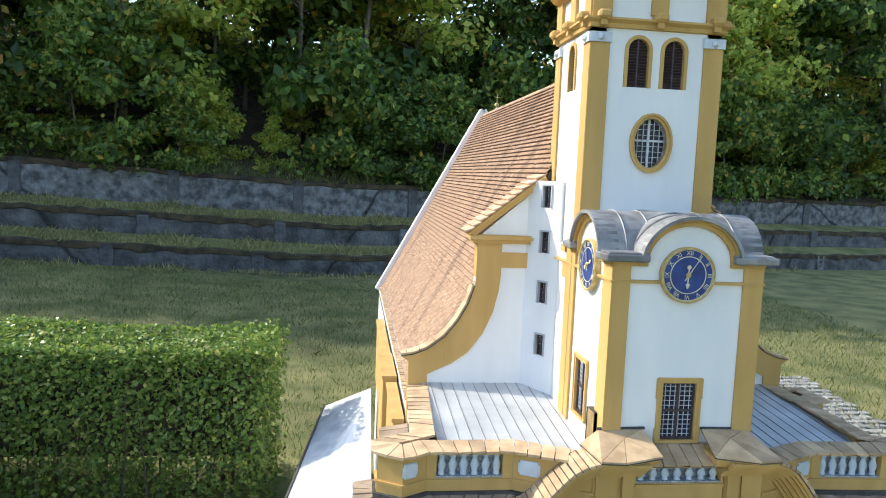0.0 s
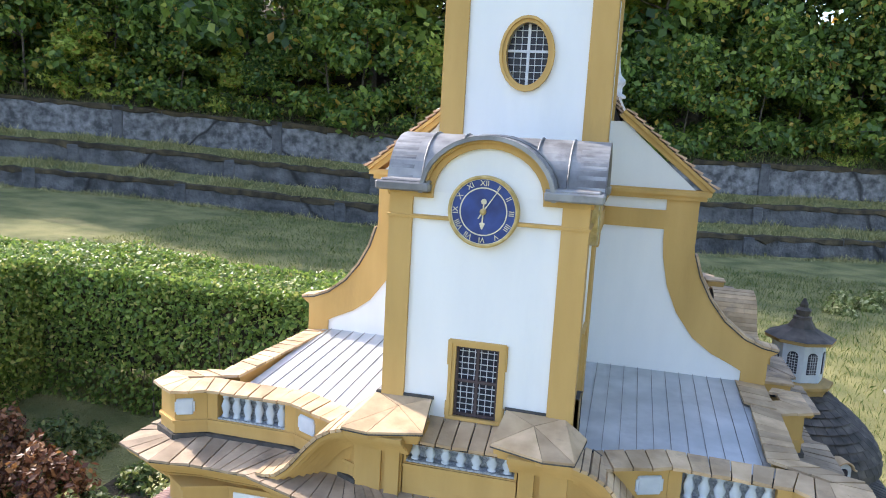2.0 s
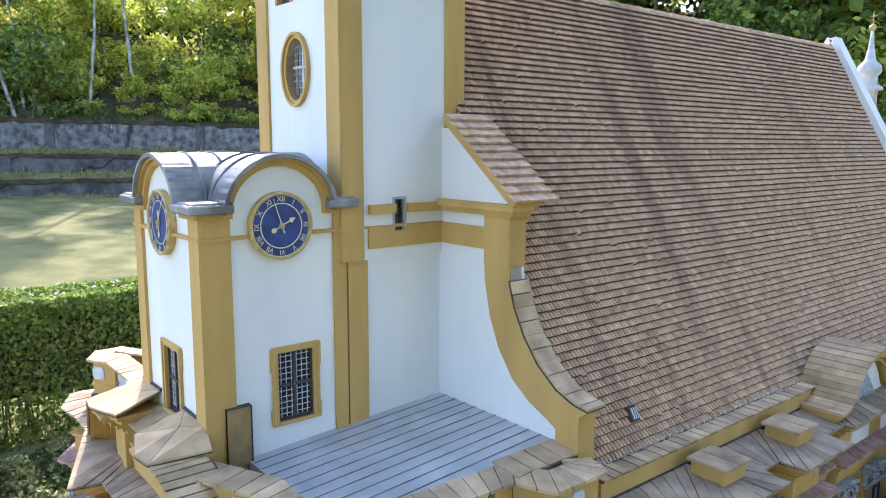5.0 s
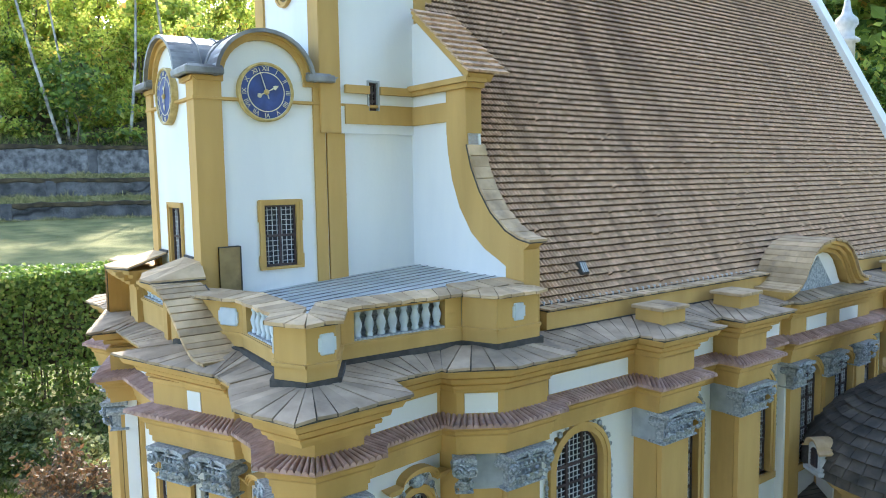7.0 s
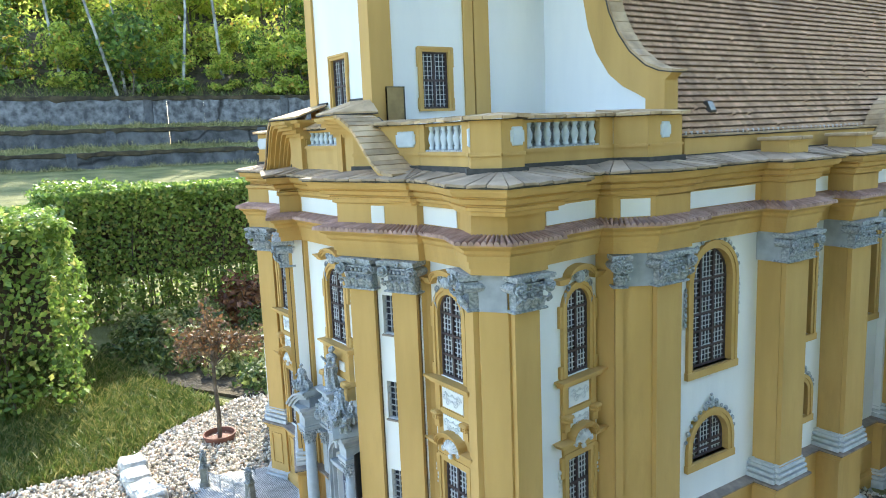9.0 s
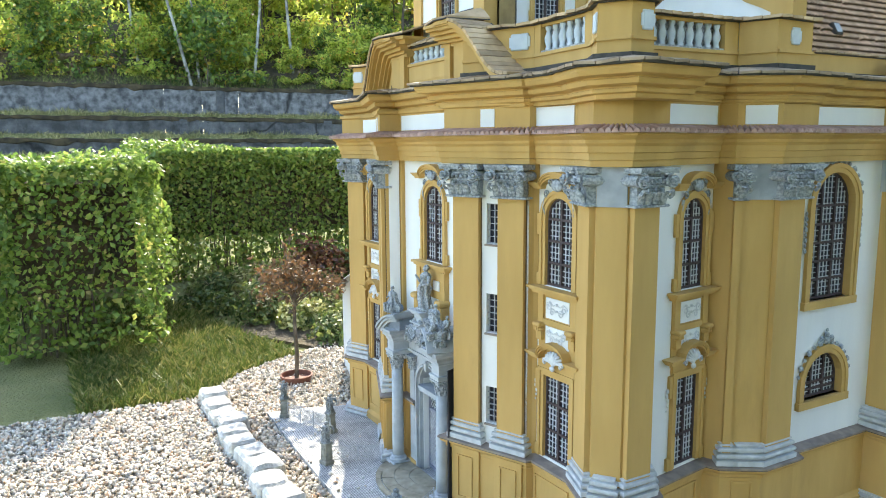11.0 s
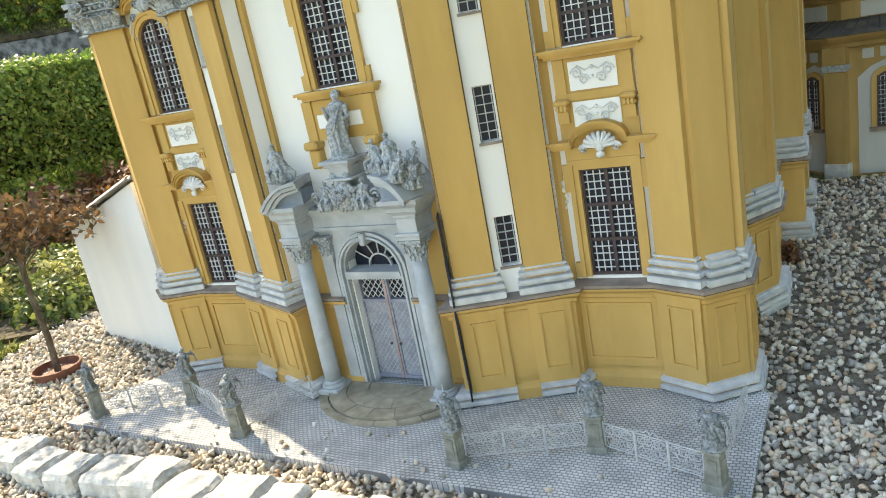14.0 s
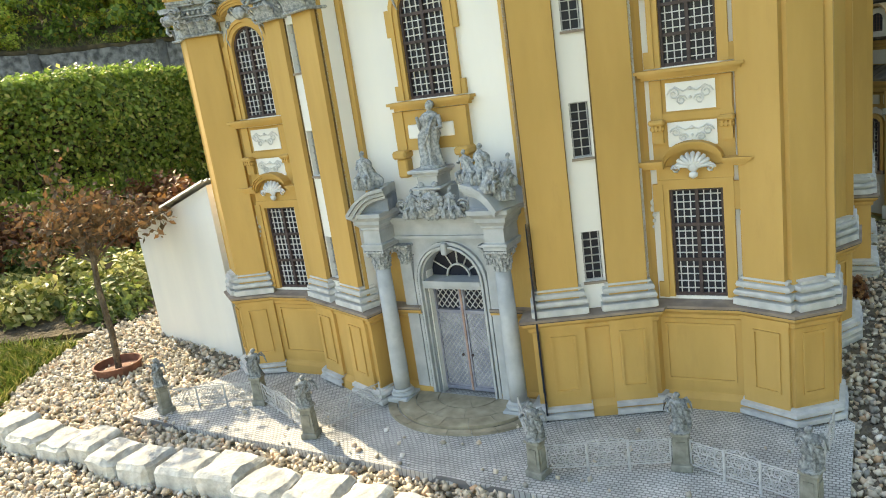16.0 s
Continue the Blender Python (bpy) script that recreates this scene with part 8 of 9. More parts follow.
# ---- edging stones ----
LIME = surface("pale_limestone", (0.33, 0.335, 0.33), (0.64, 0.645, 0.63), 26, 0.9, stain=(0.22, 0.24, 0.25), stain_amount=0.7, bump=0.9, bump_dist=0.006)
x, k = -0.36, 0
rng = random.Random(11)
while x < 2.15:
    w = rng.uniform(0.10, 0.165)
    bm = bmesh.new()
    box(bm, -w / 2, w / 2, -0.058, 0.058, -0.03, 0.062)
    bmesh.ops.bevel(bm, geom=list(bm.edges), offset=0.012, segments=1, affect="EDGES")
    bmesh.ops.subdivide_edges(bm, edges=list(bm.edges), cuts=2, use_grid_fill=True)
    for v in bm.verts:
        o = Vector((k * 3.1, 0, 0))
        v.co += noise.noise_vector(v.co * 16 + o) * 0.009 + noise.noise_vector(v.co * 45 + o) * 0.004
    tagged(part("edging_stone", bm, LIME, None, m=Matrix.Translation((x + w / 2, 1.462 + rng.uniform(-0.012, 0.012) + 0.02 * max(0, 0.2 - x), rng.uniform(-0.008, 0.006))) @ Matrix.Rotation(rng.uniform(-0.09, 0.09), 4, "Z")),
           "rough pale limestone block in the gravel", "stone", "edging stones")
    x += w + rng.uniform(0.004, 0.012)
    k += 1

# ---- gravel ----
PEBBLE, pn, pl, pb = material("gravel_pebble", 0.85)
geo, ramp = pn.new("ShaderNodeNewGeometry"), pn.new("ShaderNodeValToRGB")
for i, (p, c) in enumerate(((0.0, (0.30, 0.285, 0.27)), (0.3, (0.50, 0.455, 0.39)), (0.55, (0.62, 0.53, 0.41)), (0.75, (0.76, 0.70, 0.61)), (0.93, (0.55, 0.36, 0.23)), (1.0, (0.86, 0.85, 0.83)))):
    if i > 1:
        ramp.color_ramp.elements.new(p)
for i, (p, c) in enumerate(((0.0, (0.30, 0.285, 0.27)), (0.3, (0.50, 0.455, 0.39)), (0.55, (0.62, 0.53, 0.41)), (0.75, (0.76, 0.70, 0.61)), (0.93, (0.55, 0.36, 0.23)), (1.0, (0.86, 0.85, 0.83)))):
    ramp.color_ramp.elements[i].position, ramp.color_ramp.elements[i].color = p, (*c, 1)
pl.new(geo.outputs["Random Per Island"], ramp.inputs["Fac"])
pl.new(ramp.outputs["Color"], pb.inputs["Base Color"])
GRAVELBED = surface("gravel_bed", (0.10, 0.085, 0.065), (0.22, 0.19, 0.15), 30, 0.95, fine=120, bump=1.0, bump_dist=0.01)


def inside(x, y, poly):
    odd = np.zeros(len(x), bool)
    for (x0, y0), (x1, y1) in zip(poly, poly[1:] + poly[:1]):
        hit = ((y0 > y) != (y1 > y)) & (x < (x1 - x0) * (y - y0) / (y1 - y0 + 1e-12) + x0)
        odd ^= hit
    return odd


GRAVEL = [(-0.45, 0.55), (-0.38, 1.40), (-0.72, 1.75), (-1.0, 2.3), (-0.7, 2.75), (0.2, 2.8), (0.3, 2.0), (1.7, 2.0), (1.7, 3.9), (3.3, 3.9), (3.3, 0.3)]
bm = bmesh.new()
prism(bm, GRAVEL[::-1], -0.05, 0.004)
tagged(part("gravel_bed", bm, GRAVELBED), "dark bed under the gravel", "ground", kind="structure")


def ico():
    """A six-cornered lump with eight faces."""
    v = np.array([(1, 0, 0), (-1, 0, 0), (0, 1, 0), (0, -1, 0), (0, 0, 1), (0, 0, -1)], float) * 1.15
    f = np.array([(0, 2, 4), (2, 1, 4), (1, 3, 4), (3, 0, 4), (2, 0, 5), (1, 2, 5), (3, 1, 5), (0, 3, 5)])
    return v, f


def random_turns(rng, n):
    q = rng.normal(size=(n, 4))
    q /= np.linalg.norm(q, axis=1, keepdims=True)
    w, x, y, z = q.T
    return np.stack([np.stack([1 - 2 * (y * y + z * z), 2 * (x * y - z * w), 2 * (x * z + y * w)], -1), np.stack([2 * (x * y + z * w), 1 - 2 * (x * x + z * z), 2 * (y * z - x * w)], -1),
                     np.stack([2 * (x * z - y * w), 2 * (y * z + x * w), 1 - 2 * (x * x + y * y)], -1)], 1)


def fast_mesh(name, verts, faces, smooth=False):
    mesh = bpy.data.meshes.new(name)
    n, k = faces.shape
    mesh.vertices.add(len(verts))
    mesh.vertices.foreach_set("co", verts.ravel())
    mesh.loops.add(n * k)
    mesh.loops.foreach_set("vertex_index", faces.ravel())
    mesh.polygons.add(n)
    mesh.polygons.foreach_set("loop_start", np.arange(0, n * k, k))
    mesh.polygons.foreach_set("use_smooth", np.full(n, smooth))
    mesh.update(calc_edges=True)
    return mesh


def pebbles(count, x0, x1, y0, y1, size, seed):
    rng = np.random.RandomState(seed)
    x, y = rng.uniform(x0, x1, count), rng.uniform(y0, y1, count)
    ok = inside(x, y, GRAVEL) & ~inside(x, y, [(p[0], p[1]) for p in COURT])
    x, y = x[ok], y[ok]
    v, f = ico()
    n = len(x)
    s = size * rng.uniform(0.55, 1.25, (n, 1)) * rng.uniform(0.65, 1.2, (n, 3))
    s[:, 2] *= 0.75
    pts = v[None] * s[:, None] * (1 + 0.18 * rng.uniform(-1, 1, (n, len(v), 1)))
    pts = np.einsum("nij,nkj->nki", random_turns(rng, n), pts)
    pts += np.stack([x, y, 0.004 + rng.uniform(0, 0.010, n)], -1)[:, None]
    faces = (f[None] + (np.arange(n) * len(v))[:, None, None]).reshape(-1, 3)
    return fast_mesh("gravel", pts.reshape(-1, 3), faces, True)


tagged(place("gravel", pebbles(46000, -1.0, 3.3, 0.55, 2.0, 0.0092, 3), PEBBLE), "beige and grey rounded gravel", "gravel", kind="stuff")
tagged(place("gravel", pebbles(26000, -1.0, 3.3, 2.0, 3.9, 0.0092, 4), PEBBLE), "beige and grey rounded gravel beside the church", "gravel", kind="stuff")


rng = np.random.RandomState(12)
v, f = ico()
px, py = rng.uniform(0.1, 1.83, 70), 1.64 + 0.30 * rng.uniform(0, 1, 70) ** 2
sizes = rng.uniform(0.0025, 0.0085, (70, 1, 1)) * rng.uniform(0.7, 1.2, (70, 1, 3))
pts = np.einsum("nij,nkj->nki", random_turns(rng, 70), v[None] * sizes) + np.stack([px, py, np.full(70, 0.027)], -1)[:, None]
tagged(place("stray_pebbles", fast_mesh("stray_pebbles", pts.reshape(-1, 3), (f[None] + (np.arange(70) * len(v))[:, None, None]).reshape(-1, 3), True), PEBBLE), "stray pale pebbles on the sett paving", "gravel", kind="stuff")


# ---- foliage ----
def leaves(pts, size, seed, long=1.5, normals=None, up=0.0):
    """A rhombic leaf at every point, freely turned or facing outwards."""
    rng = np.random.RandomState(seed)
    n = len(pts)
    turn = random_turns(rng, n)
    if normals is not None:
        z = normals + 0.75 * rng.normal(size=(n, 3)) + np.array([0, 0, up])
        z /= np.linalg.norm(z, axis=1, keepdims=True)
        a = np.cross(z, rng.normal(size=(n, 3)))
        a /= np.linalg.norm(a, axis=1, keepdims=True)
        turn = np.stack([a, np.cross(z, a), z], -1)
    s = size * rng.uniform(0.6, 1.35, (n, 1, 1))
    leaf = np.array([[-0.5 * long, 0, 0], [0.05, -0.5, 0.10], [0.5 * long, 0, 0], [0.05, 0.5, 0.10]])
    v = np.einsum("nij,nkj->nki", turn, leaf[None] * s) + pts[:, None]
    faces = np.arange(4 * n).reshape(n, 4)
    return v.reshape(-1, 3), faces


HEDGE = leafy("hedge_leaf", ((0.0, (0.08, 0.14, 0.03)), (0.45, (0.18, 0.29, 0.055)), (0.85, (0.31, 0.42, 0.09)), (1.0, (0.50, 0.48, 0.16))), 0.38, 0.45)
BARK = surface("grey_brown_bark", (0.07, 0.055, 0.04), (0.16, 0.13, 0.10), 30, 0.9, fine=80, bump=1.0, bump_dist=0.01)


def hedge(p, q, width, z0, z1, seed, count):
    """A clipped hedge from p to q: leaves over its faces, thin stems inside."""
    rng = np.random.RandomState(seed)
    m, length = along(p, q)
    h = z1 - z0
    areas = np.array([length * h * 1.3, length * h * 0.5, length * width * 1.3, width * h * 1.2, width * h * 0.8])
    which = rng.choice(5, count, p=areas / areas.sum())
    u, v, w = rng.uniform(0, 1, (3, count))
    d = np.abs(rng.normal(0, 0.05, count))
    bulge = 0.05 * np.sin(u * length * 2.3 + seed) + 0.035 * np.sin(v * 7 + u * 5) + 0.03 * np.sin(u * length * 9.1 + 4 * v) * np.sin(w * 8 + 5 * v + seed)
    pts, nor = np.zeros((count, 3)), np.zeros((count, 3))
    vv = z0 + h * (1 - (1 - v) ** 1.4)
    for k, (axis, val, sgn) in enumerate(((1, 0.0, -1), (1, width, 1), (2, z1, 1), (0, 0.0, -1), (0, length, 1))):
        s = which == k
        a = np.stack([u * length, w * width, vv], -1)[s]
        a[:, axis] = val - sgn * d[s] + sgn * bulge[s]
        pts[s] = a
        nor[s, axis] = sgn
    rm = np.array(m.to_3x3())
    base = np.array(m.translation)
    v, f = leaves(pts @ rm.T + base, 0.026, seed + 1, 1.5, nor @ rm.T, 0.25)
    hd = thing("hedge", "clipped green privet hedge with dry tips", "hedge")
    place("foliage", fast_mesh("foliage", v, f), HEDGE, hd)
    # added dark box that stands in for the shade deep inside the foliage
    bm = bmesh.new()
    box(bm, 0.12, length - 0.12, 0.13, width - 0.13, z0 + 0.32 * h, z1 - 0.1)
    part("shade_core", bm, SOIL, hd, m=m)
    bm = bmesh.new()
    for k in range(int(length * 26)):
        x, y = rng.uniform(0.02, length - 0.02), rng.uniform(0.05, width * 0.6)
        tube(bm, [(x, y, z0 - 0.1), (x + rng.uniform(-0.06, 0.06), y + rng.uniform(-0.05, 0.05), z0 + 0.35 * h), (x + rng.uniform(-0.12, 0.12), y + rng.uniform(-0.1, 0.1), z0 + 0.75 * h)], 0.007, 4, 0.003)
    tagged(part("stem", bm, BARK, hd, "thin bare stems", m=m), kind="stuff")


hedge((-6.5, 4.95), (-0.62, 4.95), 0.95, 0.0, 1.13, 31, 68000)
hedge((-3.05, 1.45), (-3.05, 4.9), 0.6, 0.10, 1.18, 33, 46000)
hedge((-3.2, 0.55), (-1.35, 0.55), 0.88, 0.05, 1.10, 35, 28000)


def bush(x, y, z, r, h, n, seed, mat, size, label):
    rng = np.random.RandomState(seed)
    d = rng.normal(size=(n, 3))
    d /= np.linalg.norm(d, axis=1, keepdims=True)
    d[:, 2] = np.abs(d[:, 2])
    lump = 1 + 0.25 * np.sin(d[:, 0] * 6 + seed) * np.cos(d[:, 1] * 5 + seed)
    rad = (rng.uniform(0.35, 1, n) ** 0.5 * lump)[:, None]
    pts = np.array([x, y, z]) + d * rad * np.array([r, r, h])
    v, f = leaves(pts, size, seed, 1.6, d, 0.3)
    b = thing("shrub", label, "shrub", group="garden shrubs")
    place("foliage", fast_mesh("foliage", v, f), mat, b)
    bm = bmesh.new()
    for k in range(7):
        a = rng.uniform(0, 6.28)
        tube(bm, [(x, y, z - 0.08), (x + 0.4 * r * math.cos(a), y + 0.4 * r * math.sin(a), z + h * 0.45), (x + 0.7 * r * math.cos(a), y + 0.7 * r * math.sin(a), z + h * 0.8)], 0.006, 4, 0.002)
    part("stem", bm, BARK, b)


PALELEAF = leafy("pale_variegated_leaf", ((0.0, (0.10, 0.14, 0.03)), (0.5, (0.30, 0.33, 0.10)), (1.0, (0.62, 0.58, 0.30))), 0.5, 0.3)
LOWGREEN = leafy("low_green_leaf", ((0.0, (0.045, 0.08, 0.02)), (0.6, (0.12, 0.18, 0.045)), (1.0, (0.28, 0.30, 0.09))), 0.5, 0.4)
RUST = leafy("rusty_leaf", ((0.0, (0.09, 0.035, 0.018)), (0.6, (0.20, 0.08, 0.035)), (1.0, (0.34, 0.17, 0.06))), 0.5, 0.3)
rng = random.Random(4)
for k in range(58):
    x, y = rng.uniform(-2.7, -0.85), rng.uniform(1.85, 4.6)
    if x > -1.4 and y < 2.4:
        continue
    bush(x, y, ground_height(x, y), rng.uniform(0.12, 0.22), rng.uniform(0.12, 0.26), 700, 100 + k, (PALELEAF, LOWGREEN, LOWGREEN)[k % 3], 0.024, ("pale variegated low shrub in the bed", "low green shrub in the bed", "low green shrub in the bed")[k % 3])
for k, (x, y) in enumerate(((-1.25, 2.55), (-1.5, 2.3), (-1.05, 2.9), (-1.35, 2.75))):
    bush(x, y, ground_height(x, y), 0.17, 0.20, 900, 300 + k, PALELEAF, 0.024, "pale variegated low shrub in the bed")
for k, (x, y) in enumerate(((-2.3, 3.3), (-2.6, 2.8), (-2.5, 3.9), (-1.9, 3.6))):
    bush(x, y, 0.05, 0.3, 0.38, 1500, 340 + k, RUST, 0.03, "rust-brown autumn shrub before the hedge")
bush(6.2, 14.0, 0.0, 0.42, 1.25, 3500, 400, leafy("gold_thuja", ((0, (0.10, 0.08, 0.02)), (1, (0.42, 0.28, 0.06))), 0.6, 0.2), 0.05, "golden-brown conical dwarf conifer on the lawn")
bm = bmesh.new()
prism(bm, [(-0.95, 2.2), (-0.7, 2.9), (-0.7, 4.8), (-2.5, 4.9), (-3.0, 1.7), (-1.5, 1.9)], -0.04, 0.012)
tagged(part("shrub_bed", bm, SOIL), "dark shrub bed with fallen leaves", "bed", kind="structure")


# grass blades near the gravel's edge
def blades(n, x0, x1, y0, y1, h, seed, keep):
    rng = np.random.RandomState(seed)
    x, y = rng.uniform(x0, x1, n), rng.uniform(y0, y1, n)
    ok = keep(x, y)
    x, y = x[ok], y[ok]
    n = len(x)
    a, hh = rng.uniform(0, 6.28, n), h * rng.uniform(0.4, 1.3, n)
    lean = rng.normal(0, 0.5, (n, 2)) * hh[:, None]
    z = np.array([ground_height(p, q) for p, q in zip(x, y)])
    w = 0.0022 + 0.002 * rng.uniform(size=n)
    base = np.stack([x, y, z], -1)
    side = np.stack([np.cos(a) * w, np.sin(a) * w, 0 * a], -1)
    mid = base + np.stack([lean[:, 0] * 0.35, lean[:, 1] * 0.35, hh * 0.6], -1)
    tip = base + np.stack([lean[:, 0], lean[:, 1], hh * 0.95], -1)
    v = np.stack([base - side, base + side, mid + side * 0.7, tip, mid - side * 0.7], 1)
    return fast_mesh("grass", v.reshape(-1, 3), np.arange(5 * n).reshape(n, 5))


GRASS = leafy("grass_blade", ((0.0, (0.06, 0.10, 0.018)), (0.55, (0.14, 0.19, 0.04)), (1.0, (0.38, 0.34, 0.13))), 0.5, 0.4)
tagged(place("grass", blades(42000, -2.6, -0.3, 0.9, 2.3, 0.06, 8, lambda x, y: ~inside(x, y, GRAVEL) & (y < 1.9 + 0.3 * (x + 1.5))), GRASS), "tufty green grass beside the gravel", "grass", kind="stuff")
tagged(place("grass", blades(60000, -7.0, 9.0, 5.9, 15.5, 0.07, 9, lambda x, y: x > -100), GRASS), "short dry lawn grass", "grass", kind="stuff")

# ---- stone paving and low plants on the lawn, ventilator on the roof ----
PAVE = surface("grey_paving_stone", (0.22, 0.22, 0.21), (0.40, 0.39, 0.36), 8, 0.9, stain=(0.12, 0.12, 0.10), stain_amount=0.6, per_piece=0.2, bump=0.8, bump_dist=0.006)
paving_patch = thing("stone_paving", "worn grey stone setts laid in the lawn", "paving", kind="structure")
bm = bmesh.new()
soft_box(bm, -0.052, 0.052, -0.042, 0.042, -0.05, 0.012, 0.008)
sett = bpy.data.meshes.new("sett")
bm.to_mesh(sett)
bm.free()
sett.materials.append(PAVE)
rng = random.Random(9)
for i in range(16):
    for j in range(18):
        x, y = 3.62 + 0.112 * i + 0.056 * (j % 2) + 0.02 * j, 6.1 + 0.138 * j + rng.uniform(-0.008, 0.008)
        place("sett", sett, None, paving_patch, m=Matrix.Translation((x, y, rng.uniform(-0.006, 0.006))) @ Matrix.Rotation(rng.uniform(-0.1, 0.1), 4, "Z") @ Matrix.Diagonal((rng.uniform(0.8, 1.05), rng.uniform(0.9, 1.45), 1, 1)))
for k, (x, y) in enumerate(((4.4, 12.2), (4.9, 12.7), (5.5, 12.9), (4.7, 13.2), (5.3, 13.5))):
    bush(x, y, 0.0, 0.2, 0.16, 500, 420 + k, PALELEAF, 0.05, "low pale plant in the lawn bed")
bush(1.845, 2.93, 0.01, 0.035, 0.06, 260, 430, RUST, 0.014, "little reddish plant at the church wall")
fan = thing("roof_ventilator", "small dark square ventilator on the tiled roof", "ventilator", Matrix.Translation((1.648, 3.09, 1.568)) @ Matrix.Rotation(radians(61.5), 4, "Y"))
bm = bmesh.new()
soft_box(bm, -0.022, 0.022, -0.017, 0.017, -0.01, 0.012, 0.002)
part("frame", bm, SEAM, fan)
bm = bmesh.new()
for k in range(3):
    box(bm, -0.016, 0.016, -0.012 + 0.009 * k, -0.007 + 0.009 * k, 0.012, 0.0145)
part("louvre", bm, ZINC, fan)

# ---- potted tree ----
TERRA = surface("terracotta", (0.13, 0.052, 0.035), (0.22, 0.09, 0.06), 25, 0.8, stain=(0.12, 0.06, 0.045), stain_amount=0.5, bump=0.3)
PX, PY = -0.40, 1.915
pot = thing("potted_tree", "leafless young tree with rusty leaves in a sunken terracotta pot", "potted tree", Matrix.Translation((PX, PY, 0.0)))
bm = bmesh.new()
lathe(bm, [(0.072, -0.03), (0.076, 0.03), (0.082, 0.032), (0.083, 0.042), (0.076, 0.043), (0.070, 0.02)], 28)
part("pot", bm, TERRA, pot, "terracotta pot rim", smooth=False)
bm = bmesh.new()
rng = random.Random(9)
trunk_top = Vector((0.03, -0.005, 0.45))
tube(bm, [(0.0, 0, 0.0), (0.008, 0.004, 0.15), (0.012, -0.004, 0.32), trunk_top], 0.012, 8, 0.009)
part("trunk", bm, BARK, pot)
bm = bmesh.new()
tips = []
for k in range(22):
    a, e = rng.uniform(0, 6.28), rng.uniform(0.25, 1.25)
    start = trunk_top - Vector((0, 0, rng.uniform(0, 0.05)))
    d = Vector((math.cos(a) * math.cos(e), math.sin(a) * math.cos(e), math.sin(e)))
    length = rng.uniform(0.16, 0.30)
    mid = start + d * length * 0.5 + Vector((0, 0, 0.02))
    end = start + d * length + Vector((0, 0, -0.015))
    tube(bm, [start, mid, end], 0.0035, 5, 0.0014)
    for j in range(5):
        p = mid.lerp(end, rng.uniform(0, 1))
        e2 = p + Vector((rng.gauss(0, 1), rng.gauss(0, 1), rng.gauss(0.3, 0.8))).normalized() * rng.uniform(0.05, 0.11)
        tube(bm, [p, e2], 0.0014, 4, 0.0007)
        tips += [p.lerp(e2, f) for f in (0.4, 0.7, 1.0)]
    tips += [mid.lerp(end, f) for f in (0.3, 0.6, 1)]
part("twig_work", bm, BARK, pot, "thin bare branches")
pts = np.array([t[:] for t in tips for _ in range(3)]) + np.random.RandomState(2).normal(0, 0.014, (3 * len(tips), 3))
v, f = leaves(pts, 0.016, 77, 1.7)
DULLRUST = leafy("dull_rusty_leaf", ((0.0, (0.08, 0.055, 0.03)), (0.5, (0.16, 0.10, 0.05)), (1.0, (0.26, 0.13, 0.055))), 0.6, 0.3)
place("crown", fast_mesh("crown", v, f), DULLRUST, pot, "sparse rusty leaves")

# ---- forest on the slope ----
GREENS = [leafy("forest_leaf_dark", ((0.0, (0.035, 0.072, 0.017)), (0.5, (0.088, 0.165, 0.032)), (0.85, (0.20, 0.30, 0.058)), (0.97, (0.40, 0.42, 0.08)), (1.0, (0.55, 0.28, 0.05))), 0.45, 0.5),
          leafy("forest_leaf_mid", ((0.0, (0.055, 0.10, 0.022)), (0.5, (0.14, 0.235, 0.042)), (0.9, (0.31, 0.39, 0.07)), (1.0, (0.60, 0.38, 0.07))), 0.45, 0.5),
          leafy("forest_leaf_yellow", ((0.0, (0.20, 0.27, 0.05)), (0.5, (0.48, 0.58, 0.11)), (0.92, (0.74, 0.72, 0.18)), (1.0, (0.74, 0.42, 0.10))), 0.5, 0.65)]
BIRCH = surface("birch_bark", (0.14, 0.13, 0.12), (0.55, 0.54, 0.51), 4, 0.8, stain=(0.05, 0.045, 0.04), stain_amount=0.9, fine=20, bump=0.5)


